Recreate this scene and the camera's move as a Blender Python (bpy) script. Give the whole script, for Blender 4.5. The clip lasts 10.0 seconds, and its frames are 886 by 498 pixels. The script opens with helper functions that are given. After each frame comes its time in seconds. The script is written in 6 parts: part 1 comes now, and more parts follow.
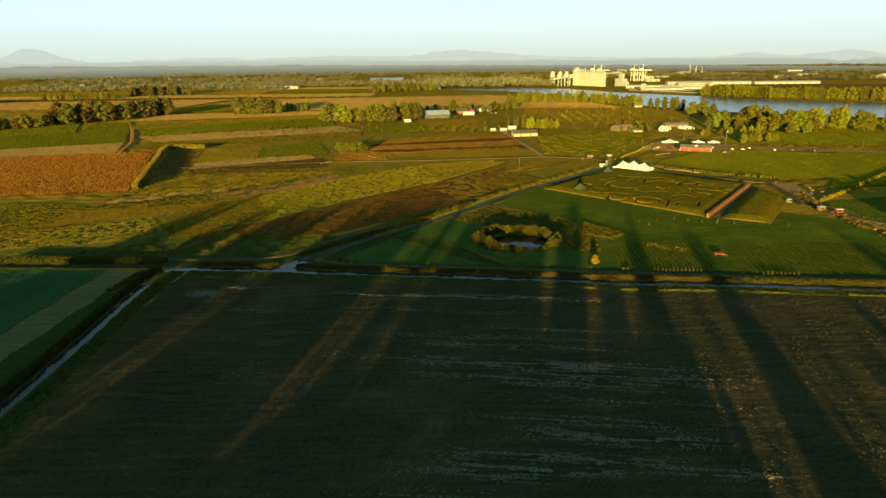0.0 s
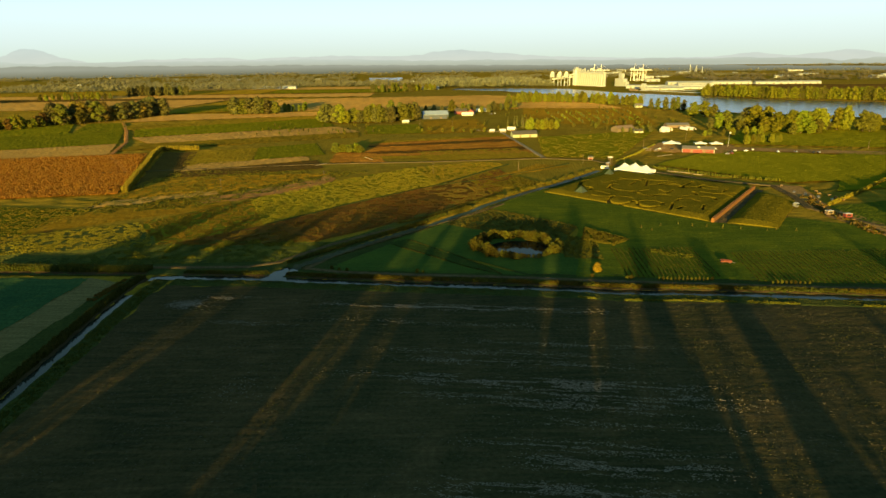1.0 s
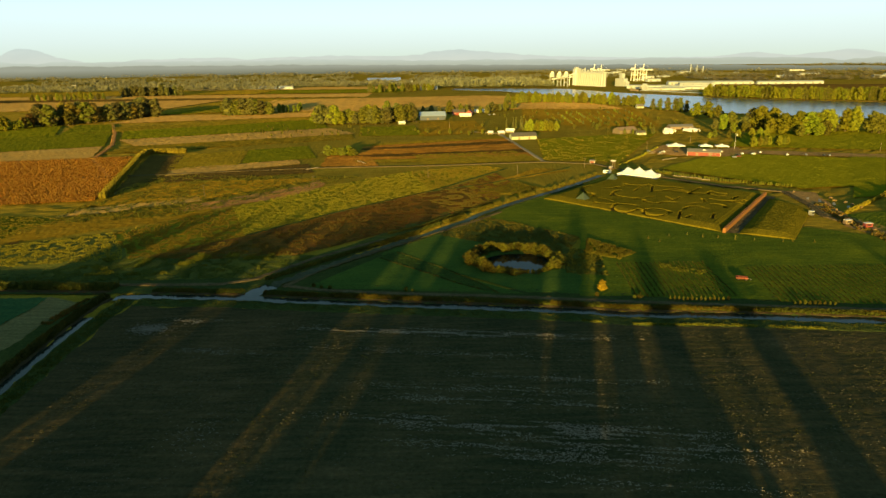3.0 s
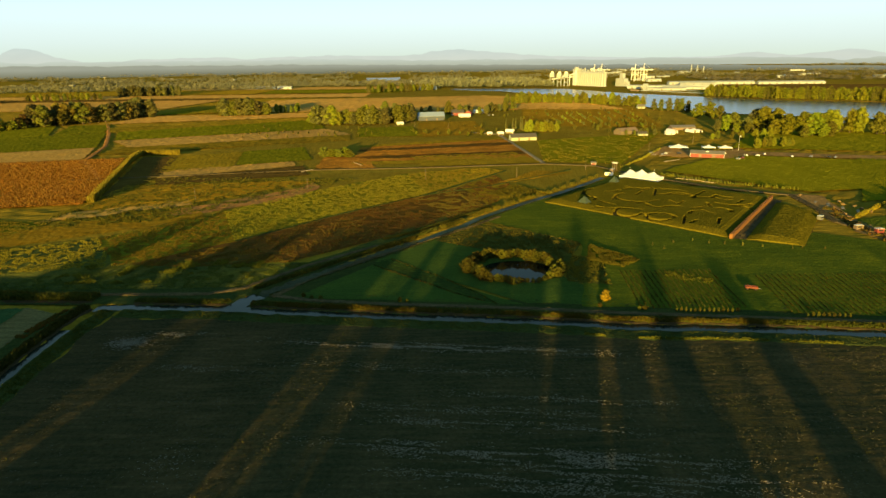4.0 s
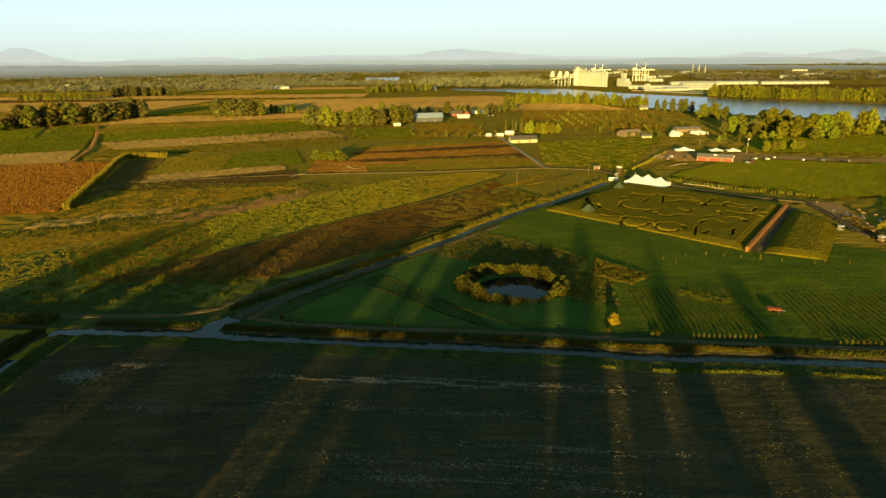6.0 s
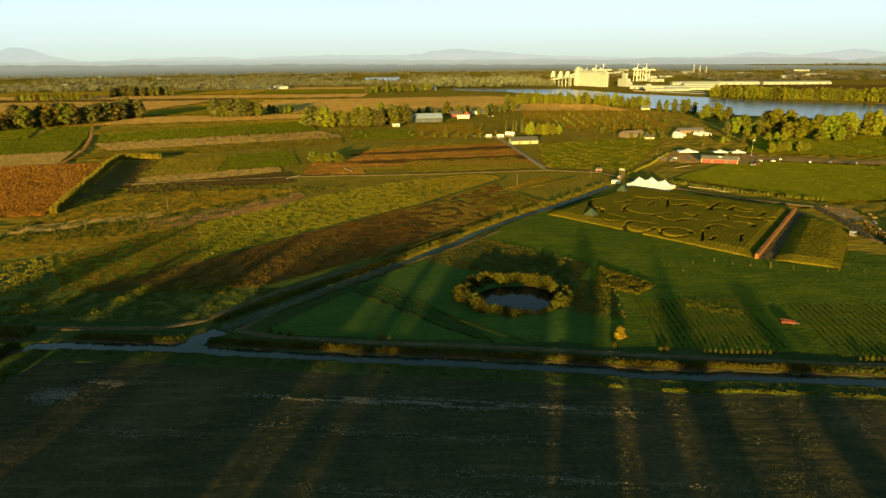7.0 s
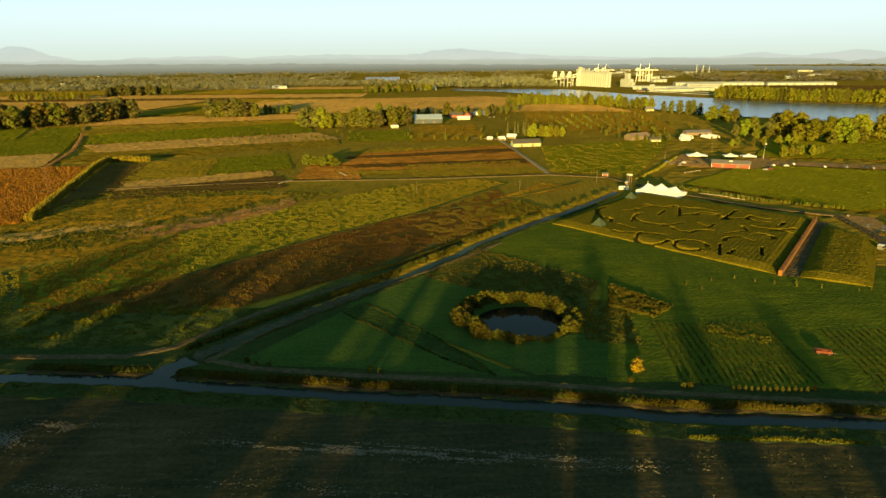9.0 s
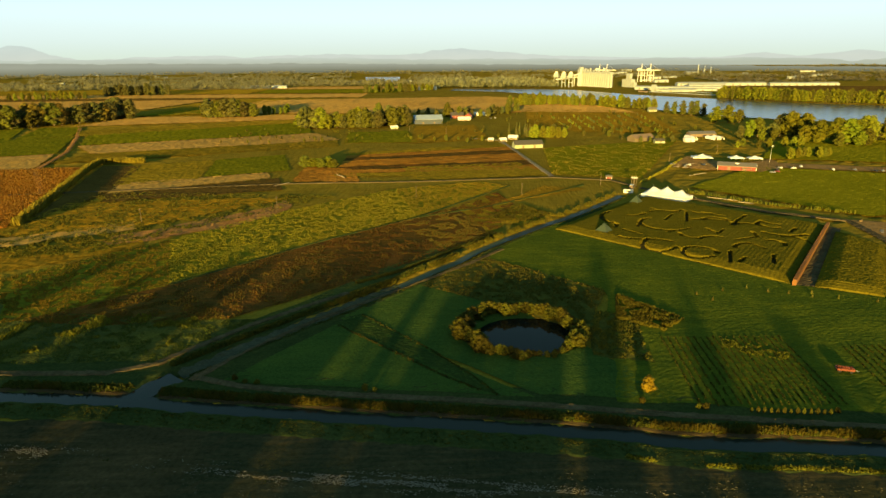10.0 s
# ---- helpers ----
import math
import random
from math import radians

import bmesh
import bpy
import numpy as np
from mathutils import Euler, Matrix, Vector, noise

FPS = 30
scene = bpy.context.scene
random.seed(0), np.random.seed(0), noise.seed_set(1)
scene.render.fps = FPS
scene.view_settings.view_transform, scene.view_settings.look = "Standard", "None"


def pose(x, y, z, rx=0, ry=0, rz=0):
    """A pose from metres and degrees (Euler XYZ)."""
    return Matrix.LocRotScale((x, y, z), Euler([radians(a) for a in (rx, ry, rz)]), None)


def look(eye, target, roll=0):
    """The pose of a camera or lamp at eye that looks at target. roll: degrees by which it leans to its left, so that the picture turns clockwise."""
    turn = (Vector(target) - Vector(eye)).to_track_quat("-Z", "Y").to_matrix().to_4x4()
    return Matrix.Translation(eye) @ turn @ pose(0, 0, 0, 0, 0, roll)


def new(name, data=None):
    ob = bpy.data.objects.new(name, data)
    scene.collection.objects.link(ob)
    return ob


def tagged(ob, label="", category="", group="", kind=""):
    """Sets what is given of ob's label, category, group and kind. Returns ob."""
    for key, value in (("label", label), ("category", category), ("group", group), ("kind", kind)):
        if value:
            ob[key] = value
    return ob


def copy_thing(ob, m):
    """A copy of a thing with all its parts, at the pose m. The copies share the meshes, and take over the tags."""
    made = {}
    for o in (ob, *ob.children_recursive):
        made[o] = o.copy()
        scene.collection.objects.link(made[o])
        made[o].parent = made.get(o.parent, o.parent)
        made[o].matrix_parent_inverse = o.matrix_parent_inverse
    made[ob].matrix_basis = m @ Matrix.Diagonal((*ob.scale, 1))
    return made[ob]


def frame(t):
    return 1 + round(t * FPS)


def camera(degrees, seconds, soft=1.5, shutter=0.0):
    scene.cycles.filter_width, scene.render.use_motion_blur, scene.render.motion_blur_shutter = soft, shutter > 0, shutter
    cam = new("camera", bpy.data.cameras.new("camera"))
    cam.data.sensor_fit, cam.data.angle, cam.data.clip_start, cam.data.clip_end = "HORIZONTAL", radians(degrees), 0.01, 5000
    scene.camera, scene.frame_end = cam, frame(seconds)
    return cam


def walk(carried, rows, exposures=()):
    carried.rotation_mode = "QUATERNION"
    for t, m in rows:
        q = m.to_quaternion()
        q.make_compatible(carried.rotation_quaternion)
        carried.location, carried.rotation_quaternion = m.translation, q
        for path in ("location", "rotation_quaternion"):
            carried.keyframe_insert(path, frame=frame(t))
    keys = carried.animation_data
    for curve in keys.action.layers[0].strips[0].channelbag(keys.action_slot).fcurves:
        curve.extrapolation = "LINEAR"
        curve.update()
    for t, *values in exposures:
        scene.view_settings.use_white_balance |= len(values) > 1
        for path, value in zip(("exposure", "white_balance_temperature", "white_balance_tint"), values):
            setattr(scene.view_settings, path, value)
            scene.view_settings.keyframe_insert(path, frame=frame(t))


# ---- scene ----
# ---- camera ----
cam = camera(71.4, 10.0, soft=1.5)
PATH = [
    # seconds, x, y, z, pitch, yaw, roll
    (0.0, -7.391, -4.806, 100.743, -17.183, -0.221, -0.604),
    (2.0, -3.453, 20.880, 100.506, -17.197, -0.282, -0.637),
    (4.0, 0.411, 46.751, 100.138, -17.212, -0.310, -0.631),
    (6.0, 3.754, 72.527, 99.744, -17.229, -0.304, -0.585),
    (8.0, 6.128, 97.928, 99.430, -17.248, -0.266, -0.498),
    (10.0, 7.085, 122.675, 99.302, -17.269, -0.194, -0.372),
]
EXPOSURE = 1.75
walk(cam, [(t, pose(x, y, z, 90 + pitch, 0, yaw) @ pose(0, 0, 0, 0, 0, roll)) for t, x, y, z, pitch, yaw, roll in PATH],
     exposures=[(0.0, EXPOSURE), (10.0, EXPOSURE)])

# ---- sky and sun: a low evening sun behind the camera ----
SUN_HEIGHT, SUN_WAY = 5.2, 12.0          # degrees above the horizon; heading of the shadows, clockwise from +y
SLOPE = math.tan(radians(SUN_HEIGHT))
AWAY = Vector((math.sin(radians(SUN_WAY)), math.cos(radians(SUN_WAY)), 0))
world = bpy.data.worlds.new("sky")
scene.world = world
world.use_nodes = True
wn, wl = world.node_tree.nodes, world.node_tree.links
sky = wn.new("ShaderNodeTexSky")
sky.sky_type, sky.sun_disc = "NISHITA", False
sky.sun_elevation, sky.sun_rotation = radians(SUN_HEIGHT), radians(180 + SUN_WAY)
sky.air_density, sky.dust_density, sky.ozone_density = 1.0, 2.0, 1.0
# clear air above, pale evening haze low down all round
wc, wsep, wr, wm = wn.new("ShaderNodeTexCoord"), wn.new("ShaderNodeSeparateXYZ"), wn.new("ShaderNodeValToRGB"), wn.new("ShaderNodeMix")
wl.new(wc.outputs["Generated"], wsep.inputs[0])
wl.new(wsep.outputs[2], wr.inputs[0])
HAZE = [(0.0, (2.15, 2.55, 2.15)), (0.025, (2.15, 2.68, 2.62)), (0.06, (2.15, 2.8, 3.05)), (0.11, (1.85, 2.6, 3.0)), (0.20, (1.0, 1.75, 2.0)), (0.5, (0.36, 0.90, 1.05)), (1.0, (0.14, 0.54, 0.62))]
while len(wr.color_ramp.elements) < len(HAZE):
    wr.color_ramp.elements.new(0.5)
for e, (p, c) in zip(wr.color_ramp.elements, HAZE):
    e.position, e.color = p, (*c, 1)
wm.data_type = "RGBA"
wm.inputs[0].default_value = 0.85
wl.new(sky.outputs[0], wm.inputs[6]), wl.new(wr.outputs[0], wm.inputs[7])
wl.new(wm.outputs[2], wn["Background"].inputs[0])
wn["Background"].inputs["Strength"].default_value = 0.112
sun = new("sun", bpy.data.lights.new("sun", "SUN"))
sun.data.energy, sun.data.angle, sun.data.color = 5.0, radians(0.8), (1.0, 0.67, 0.14)
sun.matrix_world = look(Vector((0, 0, 300)) - 1000 * AWAY + Vector((0, 0, 1000 * SLOPE)), (0, 0, 300))


# ---- materials ----
def nodes_of(name):
    m = bpy.data.materials.new(name)
    m.use_nodes = True
    return m, m.node_tree.nodes, m.node_tree.links, m.node_tree.nodes["Principled BSDF"]


def ramp(nt, fac, stops):
    r = nt.nodes.new("ShaderNodeValToRGB")
    el = r.color_ramp.elements
    while len(el) < len(stops):
        el.new(0.5)
    for e, (p, c) in zip(el, stops):
        e.position, e.color = p, (*c, 1)
    nt.links.new(fac, r.inputs[0])
    return r.outputs[0]


def noise_tex(nt, vec, scale, detail=4.0, rough=0.6, distort=0.0):
    n = nt.nodes.new("ShaderNodeTexNoise")
    n.inputs["Scale"].default_value, n.inputs["Detail"].default_value = scale, detail
    n.inputs["Roughness"].default_value, n.inputs["Distortion"].default_value = rough, distort
    nt.links.new(vec, n.inputs["Vector"])
    return n.outputs["Fac"]


def mapped(nt, turn=0.0, scale=(1, 1, 1)):
    c, m = nt.nodes.new("ShaderNodeTexCoord"), nt.nodes.new("ShaderNodeMapping")
    m.inputs["Rotation"].default_value[2] = radians(turn)
    m.inputs["Scale"].default_value = scale
    nt.links.new(c.outputs["Object"], m.inputs["Vector"])
    return m.outputs[0]


def mix(nt, fac, a, b, kind="MIX"):
    m = nt.nodes.new("ShaderNodeMix")
    m.data_type, m.blend_type = "RGBA", kind
    for socket, v in ((m.inputs[0], fac), (m.inputs[6], a), (m.inputs[7], b)):
        if isinstance(v, (int, float)):
            socket.default_value = v
        elif isinstance(v, tuple):
            socket.default_value = (*v, 1)
        else:
            nt.links.new(v, socket)
    return m.outputs[2]


def field_mat(name, low, mid, high, turn=0.0, row=3.0, rows=0.5, patch=0.02, bump=0.4, grain=0.8):
    """Growing or tilled ground: patches at field size, drilled rows along the heading turn, and a grain of tufts and clods."""
    m, n, l, b = nodes_of(name)
    nt = m.node_tree
    flat = mapped(nt)
    lined = mapped(nt, -turn, (0.045, 1.0 / row, 1.0))
    wide = noise_tex(nt, flat, patch, 5, 0.62, 0.6)
    line = noise_tex(nt, lined, 1.0, 3, 0.65, 0.3)
    fine = noise_tex(nt, flat, grain, 4, 0.7)
    col = ramp(nt, wide, [(0.28, low), (0.5, mid), (0.72, high)])
    col = mix(nt, rows, col, ramp(nt, line, [(0.3, low), (0.5, mid), (0.68, high)]))
    col = mix(nt, 0.65, col, ramp(nt, fine, [(0.3, (0.45, 0.45, 0.45)), (0.6, (1.1, 1.1, 1.1)), (0.8, (1.6, 1.6, 1.5))]), "MULTIPLY")
    l.new(col, b.inputs["Base Color"])
    b.inputs["Roughness"].default_value, b.inputs["Specular IOR Level"].default_value = 1.0, 0.0
    add = n.new("ShaderNodeMath")
    add.operation = "MULTIPLY_ADD"
    add.inputs[1].default_value = 1.2
    l.new(line, add.inputs[0]), l.new(fine, add.inputs[2])
    bp = n.new("ShaderNodeBump")
    bp.inputs["Strength"].default_value, bp.inputs["Distance"].default_value = bump, 0.35
    l.new(add.outputs[0], bp.inputs["Height"]), l.new(bp.outputs[0], b.inputs["Normal"])
    return m


def leaf_mat(name, stops, translucent=0.25):
    """Leaves and stalks: each one a shade of its own, with a little light coming through."""
    m, n, l, b = nodes_of(name)
    nt = m.node_tree
    g = n.new("ShaderNodeNewGeometry")
    col = ramp(nt, g.outputs["Random Per Island"], [(i / max(1, len(stops) - 1), c) for i, c in enumerate(stops)])
    o = n.new("ShaderNodeObjectInfo")
    hsv = n.new("ShaderNodeHueSaturation")
    mr = n.new("ShaderNodeMapRange")
    mr.inputs[3].default_value, mr.inputs[4].default_value = 0.7, 1.3
    l.new(o.outputs["Random"], mr.inputs[0]), l.new(mr.outputs[0], hsv.inputs["Value"])
    mh = n.new("ShaderNodeMapRange")
    mh.inputs[3].default_value, mh.inputs[4].default_value = 0.475, 0.525
    l.new(o.outputs["Random"], mh.inputs[0]), l.new(mh.outputs[0], hsv.inputs["Hue"])
    l.new(col, hsv.inputs["Color"])
    l.new(hsv.outputs[0], b.inputs["Base Color"])
    b.inputs["Roughness"].default_value, b.inputs["Specular IOR Level"].default_value = 0.8, 0.1
    t, mx = n.new("ShaderNodeBsdfTranslucent"), n.new("ShaderNodeMixShader")
    l.new(hsv.outputs[0], t.inputs[0])
    mx.inputs[0].default_value = translucent
    l.new(b.outputs[0], mx.inputs[1]), l.new(t.outputs[0], mx.inputs[2])
    l.new(mx.outputs[0], n["Material Output"].inputs[0])
    return m


def plain_mat(name, colour, rough=0.6, metal=0.0, stain=0.25, scale=0.8, ribs=0.0, bump=0.15):
    """Painted, metal, timber or concrete surface with stains, streaks and, where ribs is set, sheet ribs that many metres apart."""
    m, n, l, b = nodes_of(name)
    nt = m.node_tree
    dark = tuple(c * (1 - stain) for c in colour)
    wide = noise_tex(nt, mapped(nt, 0, (1, 1, 0.35)), scale, 5, 0.65)
    fine = noise_tex(nt, mapped(nt), scale * 9, 3, 0.6)
    col = ramp(nt, wide, [(0.3, dark), (0.62, colour)])
    col = mix(nt, stain, col, ramp(nt, fine, [(0.35, dark), (0.6, colour)]))
    l.new(col, b.inputs["Base Color"])
    b.inputs["Roughness"].default_value, b.inputs["Metallic"].default_value = rough, metal
    bp = n.new("ShaderNodeBump")
    bp.inputs["Strength"].default_value, bp.inputs["Distance"].default_value = bump, 0.05
    src = fine
    if ribs:
        w = n.new("ShaderNodeTexWave")
        w.inputs["Scale"].default_value = 0.314 / ribs
        l.new(mapped(nt), w.inputs[0])
        src = w.outputs["Fac"]
    l.new(src, bp.inputs["Height"]), l.new(bp.outputs[0], b.inputs["Normal"])
    return m


def water_mat(name, colour, rough=0.06, ripple=0.12, scale=0.6, shine=0.5):
    m, n, l, b = nodes_of(name)
    nt = m.node_tree
    b.inputs["Base Color"].default_value = (*colour, 1)
    b.inputs["Roughness"].default_value, b.inputs["IOR"].default_value = rough, 1.33
    b.inputs["Specular IOR Level"].default_value = shine
    bp = n.new("ShaderNodeBump")
    bp.inputs["Strength"].default_value, bp.inputs["Distance"].default_value = ripple, 0.06
    l.new(noise_tex(nt, mapped(nt, 20, (1, 0.35, 1)), scale, 4, 0.6), bp.inputs["Height"])
    l.new(bp.outputs[0], b.inputs["Normal"])
    return m


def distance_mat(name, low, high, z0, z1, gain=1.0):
    """Far hills with kilometres of bright evening air put into their colour: a plain backdrop that gives off its own
    pale light.
    """
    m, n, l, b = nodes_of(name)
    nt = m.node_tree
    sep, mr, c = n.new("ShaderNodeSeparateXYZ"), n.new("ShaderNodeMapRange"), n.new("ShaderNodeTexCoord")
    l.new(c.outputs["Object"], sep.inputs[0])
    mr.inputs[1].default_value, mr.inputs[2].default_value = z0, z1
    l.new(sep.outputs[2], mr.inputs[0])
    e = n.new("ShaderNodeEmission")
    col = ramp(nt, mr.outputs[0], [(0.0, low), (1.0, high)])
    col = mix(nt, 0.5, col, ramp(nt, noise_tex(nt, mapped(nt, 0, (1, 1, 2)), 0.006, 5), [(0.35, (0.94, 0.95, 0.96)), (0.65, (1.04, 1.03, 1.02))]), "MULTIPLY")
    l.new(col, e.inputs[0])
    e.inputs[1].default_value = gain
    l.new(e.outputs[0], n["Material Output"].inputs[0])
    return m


M = {}
F = field_mat
M["rough"] = F("rough_grass", (0.14, 0.096, 0.011), (0.215, 0.15, 0.016), (0.285, 0.19, 0.022), 31, 4, 0.4, 0.015)
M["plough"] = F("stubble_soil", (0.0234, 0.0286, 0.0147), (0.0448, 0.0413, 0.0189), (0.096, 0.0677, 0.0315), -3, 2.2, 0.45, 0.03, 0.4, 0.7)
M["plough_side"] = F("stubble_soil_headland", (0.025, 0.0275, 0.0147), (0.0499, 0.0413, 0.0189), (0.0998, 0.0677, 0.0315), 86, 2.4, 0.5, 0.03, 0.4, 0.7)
M["left_crop"] = F("winter_crop", (0.021, 0.0561, 0.0248), (0.0315, 0.0748, 0.0289), (0.0525, 0.0935, 0.033), 80, 2, 0.4)
M["pale"] = F("dry_mown_strip", (0.0729, 0.068, 0.0275), (0.1264, 0.1069, 0.0445), (0.1944, 0.1555, 0.0689), 68, 1.5, 0.6, 0.04)
M["lawn"] = F("mown_lawn", (0.03, 0.062, 0.014), (0.046, 0.08, 0.016), (0.07, 0.105, 0.018), 50, 2.5, 0.35, 0.03, 0.3, 1.2)
M["meadow"] = F("meadow_grass", (0.0381, 0.063, 0.009), (0.0689, 0.0909, 0.01), (0.1188, 0.1307, 0.011), -6, 3.5, 0.5, 0.03, 0.4, 0.9)
M["bright"] = F("bright_pasture", (0.1134, 0.1134, 0.0053), (0.1429, 0.1361, 0.0064), (0.1725, 0.1577, 0.0085), 20, 5, 0.3, 0.008, 0.4, 0.8)
M["weeds"] = F("weedy_crop", (0.036, 0.055, 0.02), (0.068, 0.08, 0.02), (0.13, 0.12, 0.02), 40, 2, 0.4, 0.03, 0.5, 0.9)
M["yellow"] = F("yellow_green_crop", (0.069, 0.0828, 0.0099), (0.138, 0.1323, 0.011), (0.299, 0.2357, 0.0154), 40, 1.6, 0.4, 0.04, 0.5)
M["redbrown"] = F("red_brown_weeds", (0.0428, 0.0495, 0.0126), (0.0999, 0.0545, 0.0126), (0.1904, 0.0693, 0.0153), 45, 2.0, 0.4, 0.03)
M["orange"] = F("dry_orange_corn", (0.171, 0.0616, 0.0085), (0.243, 0.0924, 0.011), (0.315, 0.132, 0.0187), 31, 2, 0.35, 0.02, 0.5, 0.6)
M["pink"] = F("bare_pinkish_soil", (0.2268, 0.1045, 0.0298), (0.3402, 0.1615, 0.0476), (0.4309, 0.2185, 0.0714), 35, 2, 0.4, 0.03)
M["tan"] = F("harrowed_tan_soil", (0.30, 0.172, 0.045), (0.40, 0.235, 0.056), (0.46, 0.285, 0.074), 31, 6, 0.35, 0.006, 0.3)
M["brown"] = F("brown_tilled_rows", (0.207, 0.088, 0.0129), (0.322, 0.1397, 0.0184), (0.414, 0.1966, 0.0294), 5, 9, 0.65, 0.01)
M["olive"] = F("olive_crop", (0.162, 0.108, 0.00972), (0.2268, 0.1534, 0.01188), (0.2862, 0.1922, 0.01728), 31, 5, 0.5, 0.012)
M["dark"] = F("dark_soil_and_shadow", (0.07, 0.045, 0.012), (0.1, 0.062, 0.015), (0.14, 0.088, 0.02), 31, 4, 0.5, 0.012)
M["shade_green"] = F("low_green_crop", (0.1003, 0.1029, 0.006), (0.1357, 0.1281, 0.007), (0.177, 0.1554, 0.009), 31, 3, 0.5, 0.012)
M["mud"] = F("drying_mud", (0.045, 0.05, 0.032), (0.065, 0.07, 0.045), (0.09, 0.092, 0.06), 50, 1.2, 0.3, 0.08, 0.3, 1.0)
M["ochre"] = F("olive_brown_crop", (0.12, 0.085, 0.009), (0.17, 0.118, 0.011), (0.22, 0.15, 0.015), 31, 5, 0.5, 0.012)
M["leafy_green"] = F("leafy_green_crop", (0.032, 0.045, 0.006), (0.055, 0.07, 0.007), (0.09, 0.105, 0.009), 31, 1.6, 0.4, 0.03, 0.5, 0.9)
M["dull_weeds"] = F("brown_green_weeds", (0.0405, 0.048, 0.012), (0.0675, 0.068, 0.014), (0.108, 0.095, 0.018), 45, 1.6, 0.4, 0.05, 0.5, 0.9)
M["lawn_dark"] = F("rough_dark_lawn", (0.02, 0.036, 0.01), (0.03, 0.05, 0.012), (0.045, 0.066, 0.014), 45, 1.6, 0.5, 0.04, 0.4, 1.0)
M["earth"] = F("worn_earth", (0.0572, 0.0458, 0.0229), (0.088, 0.0678, 0.0352), (0.132, 0.0986, 0.0546), 45, 1.0, 0.3, 0.1, 0.4)
M["gravel"] = F("pale_gravel", (0.15, 0.125, 0.08), (0.21, 0.175, 0.12), (0.27, 0.23, 0.165), 45, 1.0, 0.2, 0.1, 0.3)
M["bank_brown"] = F("bare_canal_bank", (0.03, 0.024, 0.013), (0.045, 0.034, 0.018), (0.062, 0.046, 0.024), 85, 1.2, 0.4, 0.05, 0.4, 1.0)
M["bank_green"] = F("bank_turf", (0.024, 0.038, 0.012), (0.038, 0.052, 0.015), (0.058, 0.068, 0.02), 5, 1.5, 0.3, 0.05, 0.4, 1.0)
# lighter copy of the worn earth, with low sunlight put into the colour
M["yard"] = F("earth_painted_sunlit", (0.19, 0.11, 0.04), (0.26, 0.155, 0.055), (0.33, 0.20, 0.075), 20, 3.0, 0.3, 0.05, 0.4, 0.5)
M["maze_floor"] = F("trodden_maze_floor", (0.045, 0.038, 0.014), (0.07, 0.055, 0.018), (0.10, 0.08, 0.025), 54, 1.2, 0.6)
M["corn"] = leaf_mat("corn_leaves", [(0.055, 0.05, 0.005), (0.075, 0.064, 0.006), (0.1, 0.08, 0.009), (0.06, 0.062, 0.006)], 0.25)
# brighter than the other corn: sunlight on the hedge is put into the leaf colour
M["sunlit_hedge_leaf"] = leaf_mat("sunlit_corn_hedge", [(0.15, 0.135, 0.012), (0.22, 0.19, 0.016), (0.28, 0.23, 0.02)])
M["corn_dry"] = leaf_mat("dry_corn", [(0.14, 0.05, 0.02), (0.19, 0.075, 0.03), (0.16, 0.052, 0.022)], 0.25)
M["corn_red"] = leaf_mat("orange_corn_leaves", [(0.16, 0.052, 0.008), (0.23, 0.085, 0.012), (0.16, 0.08, 0.011), (0.25, 0.115, 0.02)], 0.25)
M["reed"] = leaf_mat("golden_reeds", [(0.072, 0.0648, 0.0063), (0.1035, 0.0918, 0.0081), (0.0585, 0.0648, 0.0063), (0.117, 0.0994, 0.0126)], 0.25)
M["bank"] = leaf_mat("bank_grass", [(0.033, 0.041, 0.0058), (0.050, 0.055, 0.0077), (0.066, 0.061, 0.0096), (0.028, 0.044, 0.0058)])
M["weed_leaf"] = leaf_mat("weed_leaves", [(0.0883, 0.0792, 0.0072), (0.1411, 0.11, 0.009), (0.2352, 0.1595, 0.0126), (0.1058, 0.0946, 0.0081)], 0.25)
M["veg_leaf"] = leaf_mat("vegetable_leaves", [(0.04, 0.055, 0.008), (0.06, 0.07, 0.009), (0.08, 0.08, 0.01)], 0.25)
M["golden"] = F("golden_weeds_and_glow", (0.1615, 0.0935, 0.0085), (0.2253, 0.1343, 0.011), (0.2805, 0.17, 0.017), 35, 4, 0.5, 0.014)
M["red_leaf"] = leaf_mat("red_weed_leaves", [(0.096, 0.0382, 0.0102), (0.12, 0.0561, 0.011), (0.072, 0.0595, 0.0102), (0.08, 0.0723, 0.0102)], 0.25)
M["residue"] = leaf_mat("pale_straw_residue", [(0.1672, 0.153, 0.1131), (0.2376, 0.2125, 0.1638), (0.1056, 0.0978, 0.0702)], 0.1)
M["residue_dull"] = leaf_mat("dull_straw_residue", [(0.06, 0.054, 0.034), (0.09, 0.0792, 0.0544), (0.045, 0.0468, 0.0272)], 0.1)
M["gold_bush"] = leaf_mat("golden_bush_leaves", [(0.18, 0.13, 0.008), (0.235, 0.165, 0.009), (0.14, 0.112, 0.009)], 0.25)
M["willow"] = leaf_mat("pond_willow_leaves", [(0.0594, 0.0581, 0.0062), (0.0792, 0.0739, 0.007), (0.0475, 0.0493, 0.0062)], 0.3)
M["leaf_olive"] = leaf_mat("olive_leaves", [(0.0607, 0.0649, 0.008), (0.087, 0.0881, 0.01), (0.1113, 0.1077, 0.012)], 0.25)
M["leaf_dark"] = leaf_mat("dark_leaves", [(0.0578, 0.06, 0.0176), (0.0809, 0.08, 0.0209), (0.1108, 0.1, 0.022)], 0.25)
